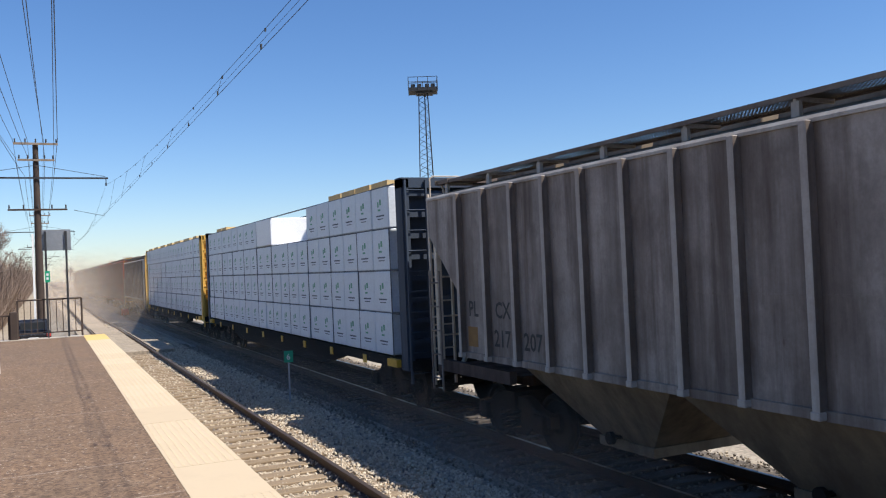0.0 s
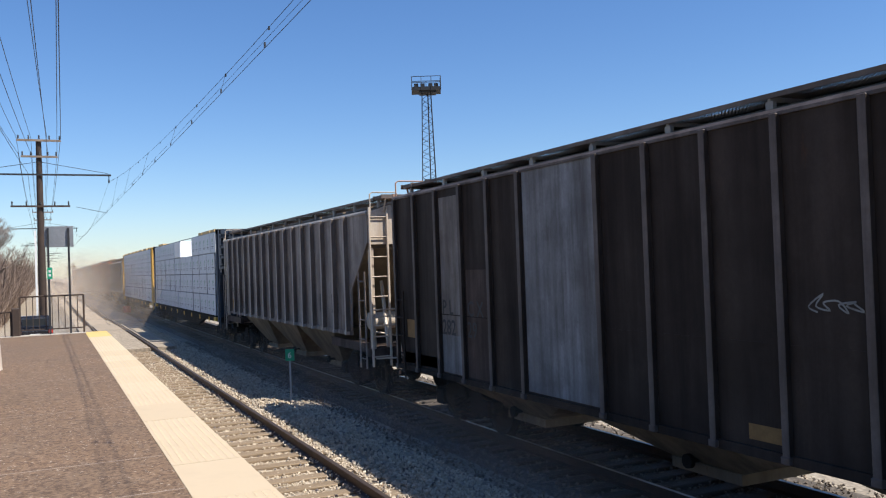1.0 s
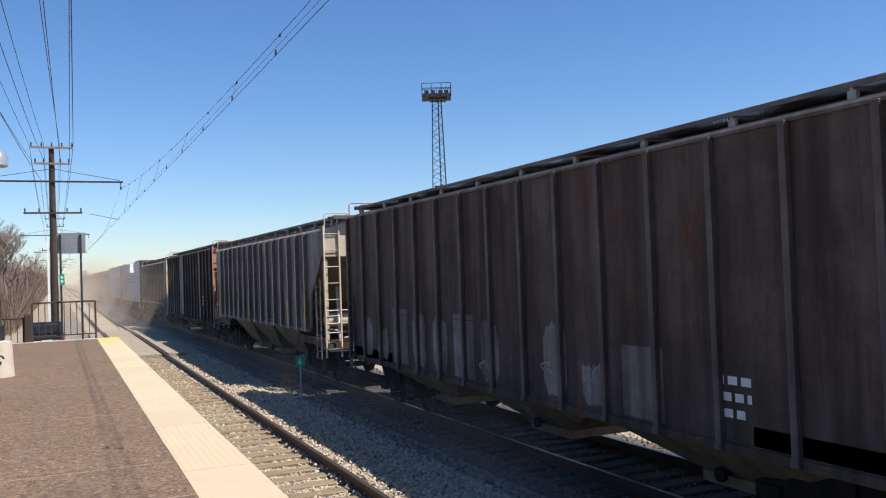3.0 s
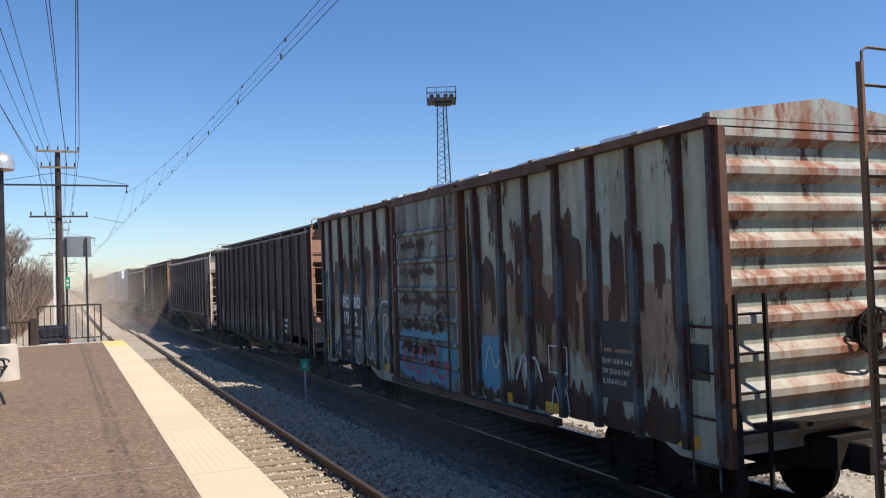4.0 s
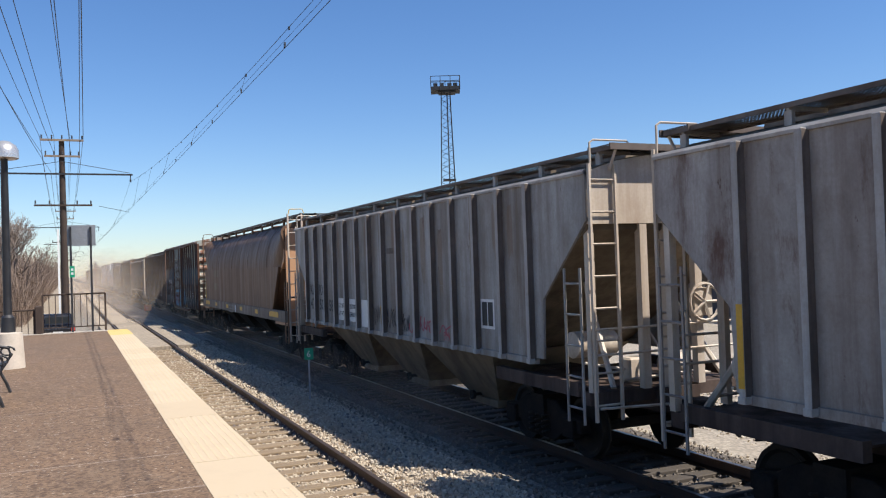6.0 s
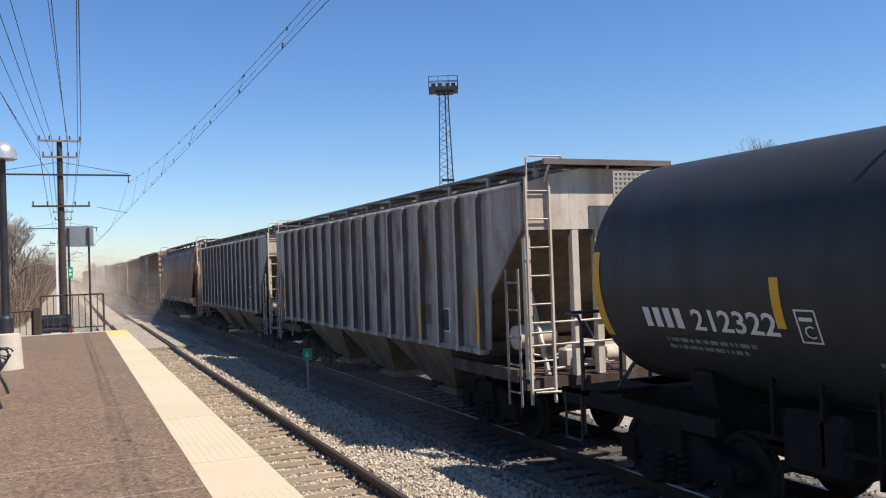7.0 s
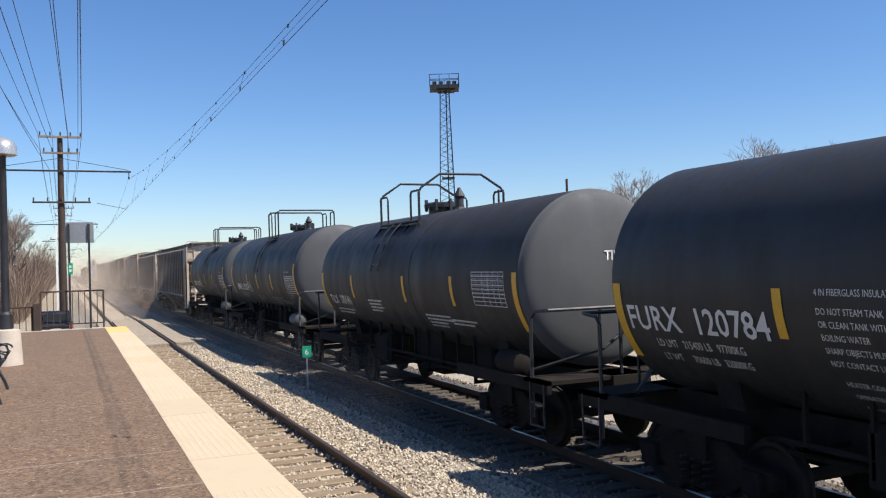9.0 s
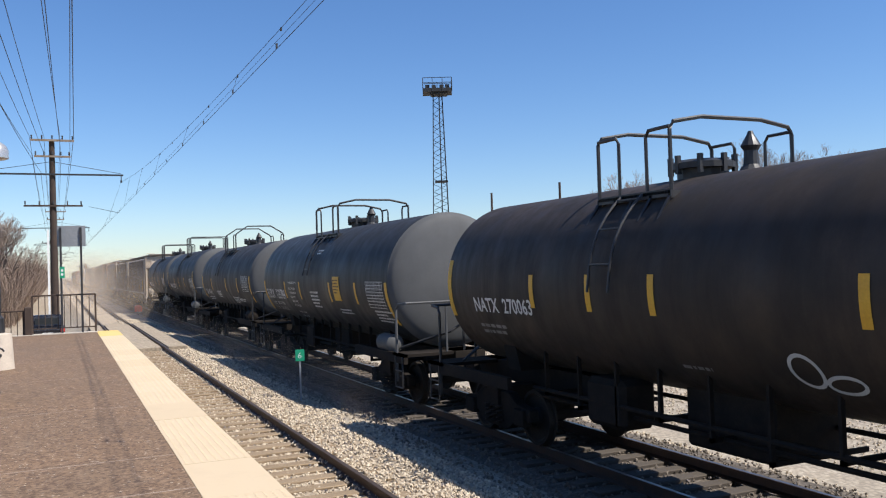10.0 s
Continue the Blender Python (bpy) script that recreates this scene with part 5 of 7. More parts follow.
def boxcar():
    rng = random.Random(8)
    c, h = car("boxcar", -57.05, -72.1, "rusty pale blue boxcar covered in graffiti and peeling paint")
    z0, z1 = 0.95, 4.62
    bm = bmesh.new()
    box(bm, -1.5, 1.5, -h + 0.05, h - 0.05, z0 + 0.15, z1)
    part("body", bm, P_BOX, c)
    for s in (-1, 1):
        bm = bmesh.new()
        out = [(h, z1), (h, z0 - 0.1), (h - 0.8, z0 - 0.1), (h - 1.1, z0 + 0.02), (4.0, z0 + 0.02), (3.4, z0 - 0.2), (-3.4, z0 - 0.2), (-4.0, z0 + 0.02), (-h + 1.1, z0 + 0.02), (-h + 0.8, z0 - 0.1), (-h, z0 - 0.1), (-h, z1)]
        solid(bm, out, (s * 1.5, s * 1.54), along_x)
        part("side_sheet", bm, P_BOX, c)
    rib = bmesh.new()
    solid(rib, [(-0.075, 0), (-0.05, -0.07), (0.05, -0.07), (0.075, 0)], (z0, z1 - 0.06), lambda u, v, d: (v, u, d))
    mesh = finish(rib, "post", P_BOXRIB)
    ds = [0.06, 0.72, 1.54, 2.4, 3.26, 4.15, 5.02] + [9.2 + 0.87 * k for k in range(7)] + [2 * h - 0.06]
    for d in ds:
        for s in (-1, 1):
            again("post", mesh, c, pose(s * 1.54, h - d, 0, 0, 0, 0 if s < 0 else 180))
    bm = bmesh.new()
    solid(bm, [(-1.68, z1 - 0.10), (-1.68, z1), (0, z1 + 0.22), (1.68, z1), (1.68, z1 - 0.10)], (-h - 0.05, h + 0.05), along_y)
    part("roof", bm, P_RUST, c)
    for k in range(13):
        y = -h + 2 * h * k / 12
        bm = bmesh.new()
        solid(bm, [(-1.66, z1 - 0.02), (-1.66, z1 + 0.04), (0, z1 + 0.27), (1.66, z1 + 0.04), (1.66, z1 - 0.02)], (y - 0.06, y + 0.06), along_y)
        part("roof_seam", bm, P_BOXEND, c)
    for k in range(26):
        y, w = rng.uniform(-h, h - 1), rng.uniform(0.25, 0.9)
        bm = bmesh.new()
        solid(bm, [(-1.6, z1 + 0.015), (-1.58, z1 + 0.04 + rng.uniform(0, 0.03)), (-0.9, z1 + 0.125), (-0.9, z1 + 0.10)], (y, y + w), along_y)
        part("peeling_paint", bm, M_WRAPWHITE, c)
    # door, with its ribs and rods
    bm = bmesh.new()
    box(bm, -1.64, -1.56, h - 8.7, h - 5.55, z0 - 0.02, z1 - 0.12)
    door = part("door", bm, P_BOXDOOR, c, "pale blue ribbed sliding door")
    for z in (1.35, 1.75, 2.2, 2.75, 3.3, 3.85):
        bm = bmesh.new()
        solid(bm, [(-1.64, z - 0.07), (-1.70, z - 0.02), (-1.70, z + 0.02), (-1.64, z + 0.07)], (h - 8.6, h - 5.65), along_y)
        part("door_rib", bm, P_BOXDOOR, door)
    for d in (5.5, 8.72):
        bm = bmesh.new()
        box(bm, -1.68, -1.54, h - d - 0.07, h - d + 0.07, z0 - 0.05, z1 - 0.05)
        part("door_post", bm, P_RUST, c)
    for d in (5.85, 8.35):
        bm = bmesh.new()
        rod(bm, [(-1.73, h - d, z0), (-1.73, h - d, z1 - 0.2)], 0.022, 5)
        part("lock_rod", bm, P_RUST, door)
    part("door_track", boxes([(-1.72, -1.58, h - 11.8, h - 5.4, z0 - 0.12, z0 - 0.02)]), P_RUST, c)
    part("door_track", boxes([(-1.70, -1.58, h - 11.8, h - 5.4, z1 - 0.16, z1 - 0.09)]), P_RUST, c)
    # paint: blue lower door, black stencil panels, big grey-green letters outlined in white
    decal(c, "graffiti", runs(rng, 2.85, 1.0, 1.95, 0.06), h - 5.65, 0.0, M_SPRAY_B, -1.646)
    decal(c, "graffiti", runs(rng, 0.7, 1.1, 1.95, 0.1), h - 9.28, 0.0, M_SPRAY_B, -1.5555)
    decal(c, "graffiti", runs(rng, 0.7, 2.28, 2.95, 0.1), h - 3.38, 0.0, M_SPRAY_BD, -1.5455)
    # rust: washed-out tan bays, dark flaking blotches with runs, stained foot and post edges
    bays = [(0.80, 0.68), (1.62, 0.70), (2.48, 0.70), (3.34, 0.73), (4.23, 0.71), (8.85, 0.30)] + [(9.28 + 0.87 * k, 0.70) for k in range(6)]
    heavy = {5: 2, 6: 3, 7: 3, 8: 6, 9: 7, 10: 3, 11: 1}
    coat = itertools.count()

    def stain(name, d, w, low, high, mat, drip, base=-1.543, crown=0.12):
        decal(c, name, runs(rng, w, low, high, drip, crown), h - d, 0.0, mat, base - 0.00012 * next(coat))

    for k, (d, w) in enumerate(bays):
        up = 3.0 if k < 5 else 2.7
        stain("rust_wash", d, w, up - rng.uniform(0.7, 1.2), up + rng.uniform(0.0, 0.3), P_BOXTAN, 0.5)
        for _ in range(heavy.get(k, 3)):
            ww = min(w, rng.uniform(0.10, 0.34))
            high = rng.uniform(3.3, 3.85) if k < 5 else rng.uniform(2.4, 4.0)
            stain("rust_blotch", d + rng.uniform(0, w - ww), ww, high - rng.uniform(0.35, 1.0), high, P_BOXRUST, 0.4)
        stain("rust_foot", d, w, 0.97, 1.05 + rng.uniform(0.1, 0.45), P_BOXRUST, 0.01, crown=0.3)
        for side in (0.0, w - 0.09):
            stain("rust_edge", d + side, 0.09, rng.uniform(1.2, 2.2), rng.uniform(3.2, 4.4), P_BOXRUST, 0.6)
    for z in (1.55, 2.0, 2.5, 3.05, 3.6):
        stain("rust_blotch", 5.75 + rng.uniform(0, 0.2), rng.uniform(1.6, 2.5), z - 0.03, z + rng.uniform(0.06, 0.16), P_BOXRUST, 0.10, -1.643)
    for d in (5.05, 8.86):
        stain("rust_blotch", d, 0.36, 0.98, 3.0, P_BOXRUST, 0.2)
    for d, w, z, hh, mt in ((1.62, 0.75, 1.25, 1.02, M_SPRAY_K), (2.48, 0.7, 1.25, 1.02, M_SPRAY_K), (1.62, 0.75, 2.275, 0.35, M_LETTER_DIM), (2.48, 0.5, 2.275, 0.35, M_LETTER_DIM),
                            (12.8, 0.72, 2.0, 0.35, M_SPRAY_K), (12.75, 0.75, 1.35, 0.6, M_SPRAY_K), (14.4, 0.4, 1.75, 0.4, M_SPRAY_K)):
        panel(c, h - d, h - d - w, z, z + hh, mt, "stencil_panel", -1.5545)
    for d, text in ((1.66, "FC"), (2.52, "RD")):
        decal(c, "lettering", letters(text, 0.36, 1.0, 0.012), h - d, 2.30, M_LETTER, -1.561)
    for d, text in ((1.66, "19"), (2.55, "2")):
        decal(c, "lettering", letters(text, 0.44, 1.0, 0.012), h - d, 1.88, M_LETTER, -1.561)
    for i, (a, b) in enumerate((("LD LMT", "155900"), ("LT WT", "64100"))):
        decal(c, "stencil", letters(a, 0.15, 0.95), h - 1.85, 1.66 - 0.18 * i, M_LETTER, -1.561)
        decal(c, "stencil", letters(b, 0.15, 0.95), h - 2.55, 1.66 - 0.18 * i, M_LETTER, -1.561)
    for i, w in enumerate(("EXW 10-8 H 14-3", "EW 10-0 H 14-8", "IL 50-6 H 11-0")):
        decal(c, "stencil", letters(w, 0.10, 0.85), h - 12.8, 1.8 - 0.13 * i, M_LETTER, -1.561)
    # fat grey-green letters edged in white
    forms = [([(0.0, 0.0), (0.2, 0.6), (0.32, 1.25), (0.5, 0.75), (0.62, 0.25), (0.8, 0.95)], 2.95, 1.0), ([(0.55, 0.75), (0.3, 1.1), (0.08, 0.65), (0.3, 0.2), (0.62, 0.35), (0.6, 0.7)], 3.72, 1.0),
             ([(0.1, 0.0), (0.12, 0.7), (0.2, 1.25), (0.6, 1.3), (0.75, 0.95), (0.42, 0.6), (0.62, 0.3), (0.85, 0.0)], 4.25, 1.0), ([(0.0, 0.5), (0.25, 0.15), (0.5, 0.5)], 2.5, 0.95)]
    for pts, d, z in forms:
        line = smooth(pts, 6)
        decal(c, "graffiti", stroke(line, 0.34), h - d, z, M_SPRAY_W, -1.5625)
        decal(c, "graffiti", stroke(line, 0.25), h - d, z, M_SPRAY_G, -1.565)
        decal(c, "graffiti", stroke([(x + 0.05, y + 0.04) for x, y in line[2:-3]], 0.03), h - d, z, M_SPRAY_K, -1.5675)
    for d, w, z, hh, n, lw, mt in ((1.0, 0.6, 0.98, 0.7, 4, 0.035, M_SPRAY_W), (3.75, 0.6, 2.35, 0.25, 6, 0.02, M_SPRAY_W), (9.4, 0.9, 1.3, 0.7, 5, 0.04, M_SPRAY_W), (10.5, 0.8, 1.3, 0.6, 5, 0.05, M_SPRAY_W),
                                   (11.5, 0.5, 0.98, 0.5, 5, 0.03, M_SPRAY_W)):
        decal(c, "graffiti", stroke(tag(rng, w, hh, n), lw), h - d, z, mt, -1.569)
    for d, w, z, hh, n, lw, mt in ((6.1, 0.9, 1.1, 0.6, 6, 0.05, M_SPRAY_R), (7.2, 1.0, 1.05, 0.7, 6, 0.05, M_SPRAY_R), (6.3, 0.9, 2.1, 0.35, 6, 0.03, M_LETTER_DIM), (6.1, 0.5, 2.9, 0.25, 6, 0.02, M_LETTER_DIM),
                                   (5.95, 0.25, 3.75, 0.4, 6, 0.02, M_SPRAY_K), (7.4, 0.9, 2.0, 0.4, 5, 0.03, M_LETTER_DIM)):
        decal(c, "graffiti", stroke(tag(rng, w, hh, n), lw), h - d, z, mt, -1.712)
    for d in (2.95, 4.55, 8.9, 9.9, 11.3, 14.2):
        panel(c, h - d, h - d - 0.4, 0.97, 1.12, M_YELLOW, "reflector", -1.548)
    panel(c, h - 0.15, h - 0.4, 1.25, 1.45, M_YELLOW, "reflector", -1.548)
    bm = boxes([(-1.562, -1.556, h - 11.95, h - 11.45, 1.55, 1.57), (-1.562, -1.556, h - 11.95, h - 11.45, 1.93, 1.95), (-1.562, -1.556, h - 11.95, h - 11.93, 1.55, 1.95), (-1.562, -1.556, h - 11.47, h - 11.45, 1.55, 1.95), (-1.562, -1.556, h - 11.71, h - 11.69, 1.55, 1.95)])
    part("placard_outline", bm, M_LETTER, c)
    # corrugated ends
    for s in (-1, 1):
        e = s * h
        bm = bmesh.new()
        out = []
        z = z0
        for k in range(9):
            a = z0 + (z1 - z0) * k / 9
            st = (z1 - z0) / 9
            out += [(e - s * 0.06, a), (e - s * 0.06, a + st * 0.25), (e + s * 0.05, a + st * 0.5), (e + s * 0.05, a + st * 0.7), (e - s * 0.06, a + st * 0.95)]
        out += [(e - s * 0.2, z1), (e - s * 0.2, z0)]
        solid(bm, out, (-1.46, 1.46), along_x)
        part("corrugated_end", bm, P_BOXEND, c, "pale corrugated end")
        for x in (-1.56, 1.46):
            part("corner_post", boxes([(x, x + 0.1, min(e - s * 0.1, e + s * 0.06), max(e - s * 0.1, e + s * 0.06), z0 - 0.1, z1 - 0.1)]), P_RUST, c)
        bm = bmesh.new()
        solid(bm, [(-1.56, z1 - 0.1), (-1.56, z1), (0, z1 + 0.2), (1.56, z1), (1.56, z1 - 0.1)], (min(e - s * 0.1, e + s * 0.055), max(e - s * 0.1, e + s * 0.055)), along_y)
        part("end_gable", bm, P_BOXEND, c)
        part("end_ladder", ladder_bm(-1.5, -1.08, e + s * 0.13, 0.6, 2.7, 5), M_UNDER, c)
        part("side_ladder", ladder_bm(e - s * 0.08, e - s * 0.5, -1.6, 0.6, 2.6, 4, "y", 0.014), P_BOXRIB, c)
        bm = boxes([(-1.2, 1.2, min(e, e + s * 0.3), max(e, e + s * 0.3), 1.25, 1.3), (-0.35, 0.35, min(e, e + s * 0.35), max(e, e + s * 0.35), 0.75, 1.1)])
        part("crossover_step", bm, M_UNDER, c)
    brake_wheel(c, -h - 0.12, 2.2, 0.6, M_UNDER)
    bm = boxes([(-0.4, 0.4, -h, h, 0.72, 1.1), (-1.3, 1.3, -2.6, -2.4, 0.7, 1.1), (-1.3, 1.3, 2.4, 2.6, 0.7, 1.1), (-1.0, -0.5, -1.2, 0.6, 0.5, 0.9)])
    part("underframe", bm, M_UNDER, c)
    truck(c, h - 2.0), truck(c, -h + 2.0)
    couplers(c, h)


boxcar()


def round_hopper():
    """Brown covered hopper with smooth, rounded sides."""
    rng = random.Random(9)
    c, h = car("covered_hopper", -73.9, -92.1, "smooth brown round-sided covered hopper car with a grated roof walk")
    half = [(0.0, 4.68), (0.5, 4.66), (0.82, 4.58), (1.06, 4.45), (1.25, 4.25), (1.38, 4.02), (1.47, 3.74), (1.53, 3.42), (1.555, 3.1), (1.555, 2.75), (1.5, 2.1), (1.42, 1.6)]
    ring = [(-x, z) for x, z in half] + [(x, z) for x, z in half[::-1][:-1]]
    # stations: distance from the middle, and how far the shell's foot is drawn up
    stations = [(-h + 0.75, 3.9), (-h + 0.95, 3.3), (-h + 2.6, 1.6), (h - 2.6, 1.6), (h - 0.95, 3.3), (h - 0.75, 3.9)]
    bm = bmesh.new()
    rings = []
    for y, foot in stations:
        k = (4.6 - foot) / 3.0
        rings.append([bm.verts.new((x, y, 4.6 - (4.6 - z) * k)) for x, z in ring])
    n = len(ring)
    for a, b in zip(rings, rings[1:]):
        for i in range(n):
            bm.faces.new((a[i], a[(i + 1) % n], b[(i + 1) % n], b[i]))
    bm.faces.new(rings[0]), bm.faces.new(rings[-1][::-1])
    part("shell", bm, P_BROWN, c, shaded=True)
    # straight lower side skirts close the ends
    for s in (-1, 1):
        bm = bmesh.new()
        out = [(h - 0.95, 3.10), (h - 0.85, 2.9), (h - 1.15, 1.7), (h - 1.2, 1.62), (-h + 2.3, 1.62), (-h + 1.75, 2.4), (-h + 1.25, 3.10)]
        solid(bm, out, (s * 1.46, s * 1.556), along_x)
        part("side_sheet", bm, P_BROWN, c, round_off=0.01)
        bm = bmesh.new()
        box(bm, s * 1.48, s * 1.60, -h + 0.3, h - 0.3, 1.30, 1.66)
        part("side_sill", bm, P_SILL, c, "dusty grey side sill", round_off=0.01)
    for y in (-6, -4.3, -2.6, -0.9, 0.8, 2.5, 4.2, 5.9):
        seam = bmesh.new()
        rod(seam, [(-x - 0.006, y, z + 0.004) for x, z in half[1:9]], 0.005, 4)
        part("weld_seam", seam, P_BROWN, c)
    bm = bmesh.new()
    box(bm, -1.0, -0.55, -h + 0.1, h - 0.1, 4.76, 4.79)
    box(bm, 0.55, 1.0, -h + 0.1, h - 0.1, 4.76, 4.79)
    box(bm, -1.0, 1.0, h - 0.75, h - 0.1, 4.76, 4.79)
    box(bm, -1.0, 1.0, -h + 0.1, -h + 0.75, 4.76, 4.79)
    part("running_board", bm, M_GRATE, c)
    for x in (-1.02, -0.55, 0.52, 0.99):
        part("board_edge", boxes([(x, x + 0.03, -h + 0.1, h - 0.1, 4.74, 4.81)]), P_BOARDEDGE, c)
    for k in range(10):
        y = -h + 0.9 + (2 * h - 1.8) * k / 9
        for x in (-1.0, 0.95):
            part("board_support", boxes([(x, x + 0.06, y - 0.06, y + 0.06, 4.35, 4.73)]), P_BROWN, c)
    for k in range(4):
        bm = bmesh.new()
        turned(bm, [(0, 0.4), (0.16, 0.4), (0.2, 0.3)], (0, -6 + 4 * k, 4.55), (0, 0, 1), 14)
        part("hatch", bm, P_BROWN, c)
    for s in (-1, 1):
        e = s * h
        bm = bmesh.new()
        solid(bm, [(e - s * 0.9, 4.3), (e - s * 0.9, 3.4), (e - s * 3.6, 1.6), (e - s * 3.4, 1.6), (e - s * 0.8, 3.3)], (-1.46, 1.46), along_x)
        part("slope_sheet", bm, P_BROWN_LIT, c)
        part("end_wall", boxes([(-1.42, 1.42, min(e - s * 0.70, e - s * 0.78), max(e - s * 0.70, e - s * 0.78), 1.285, 4.35)]), P_BROWN_LIT, c, "sunlit tan end wall")
        bm = bmesh.new()
        box(bm, -0.35, 0.35, min(e, e - s * 3.5), max(e, e - s * 3.5), 0.85, 1.2)
        box(bm, -1.55, 1.55, min(e - s * 0.05, e - s * 1.9), max(e - s * 0.05, e - s * 1.9), 1.2, 1.28)
        for x in (-0.5, 0.4):
            box(bm, x, x + 0.1, min(e - s * 1.5, e - s * 1.4), max(e - s * 1.5, e - s * 1.4), 1.25, 3.2)
        part("end_sill", bm, P_BROWN_LIT, c)
        # The rear ladder alone is pale, coloured as if in sun.
        part("end_ladder", ladder_bm(-1.5, -1.05, e, 0.7, 4.78, 10, bar=0.035), P_ENDPALE_LIT if s < 0 else P_BROWN, c)
        part("side_ladder", ladder_bm(e - s * 0.02, e - s * 0.42, -1.56, 0.65, 2.6, 5, "y", 0.022), P_BROWN, c)
        bm = bmesh.new()
        rod(bm, [(-1.46, e + s * 0.01, 4.78), (-1.46, e + s * 0.01, 4.88), (-1.40, e + s * 0.01, 4.92), (-1.02, e + s * 0.01, 4.92), (-0.98, e + s * 0.01, 4.8)], 0.014, 5)
        part("grab_loop", bm, M_YELLOW if s < 0 else P_BROWN, c)
        panel(c, *span_y(e, s, 1.25, 2.4), 1.42, 1.60, M_YELLOW, "reflector", -1.604)
        bm = bmesh.new()
        rod(bm, [(-1.0, e - s * 0.15, 4.75), (-1.0, e - s * 0.15, 1.25)], 0.035, 5)
        rod(bm, [(1.0, e - s * 0.15, 4.75), (1.0, e - s * 0.15, 1.25)], 0.035, 5)
        rod(bm, [(-1.5, e, 2.1), (1.5, e, 2.1)], 0.02, 5)
        part("end_frame", bm, P_BROWN, c)
        bm = bmesh.new()
        turned(bm, [(0, 0.12), (0.04, 0.22), (0.6, 0.22), (0.64, 0.12)], (-1.0, e - s * 1.0, 1.6), (1, 0, 0), 12)
        part("air_reservoir", bm, M_UNDER, c, shaded=True)
    brake_wheel(c, -h - 0.05, 2.1, 0.4, M_UNDER)
    for k in range(4):
        mid = 5.1 - 3.4 * k
        bm = bmesh.new()
        top4 = [bm.verts.new(p) for p in ((-1.4, mid + 1.65, 1.6), (1.4, mid + 1.65, 1.6), (1.4, mid - 1.65, 1.6), (-1.4, mid - 1.65, 1.6))]
        low4 = [bm.verts.new(p) for p in ((-0.5, mid + 0.4, 0.5), (0.5, mid + 0.4, 0.5), (0.5, mid - 0.4, 0.5), (-0.5, mid - 0.4, 0.5))]
        bm.faces.new(top4), bm.faces.new(low4)
        for i in range(4):
            bm.faces.new((top4[i], top4[(i + 1) % 4], low4[(i + 1) % 4], low4[i]))
        box(bm, -0.6, 0.6, mid - 0.5, mid + 0.5, 0.36, 0.52)
        part("discharge_bay", bm, M_UNDER, c)
    for d in (4.12, 7.05, 10.2, 13.2, 15.6):
        panel(c, h - d, h - d - 0.46, 1.42, 1.57, M_YELLOW, "reflector", -1.602)
    panel(c, h - 0.96, h - 1.06, 1.68, 2.45, M_YELLOW, "reflector", -1.56)
    decal(c, "lettering", bars((1.5, 1.2), 0.34, rng), h - 3.6, 2.75, P_CHUTE, -1.562, "ghosted lettering")
    decal(c, "stencil", bars((1.4, 1.5, 1.1), 0.07, rng), h - 7.65, 1.52, M_LETTER_DIM, -1.606)
    panel(c, h - 9.15, h - 9.28, 1.3, 1.6, M_WHITE, "tag_plate", -1.61)
    truck(c, h - 2.2), truck(c, -h + 2.2)
    couplers(c, h)


round_hopper()


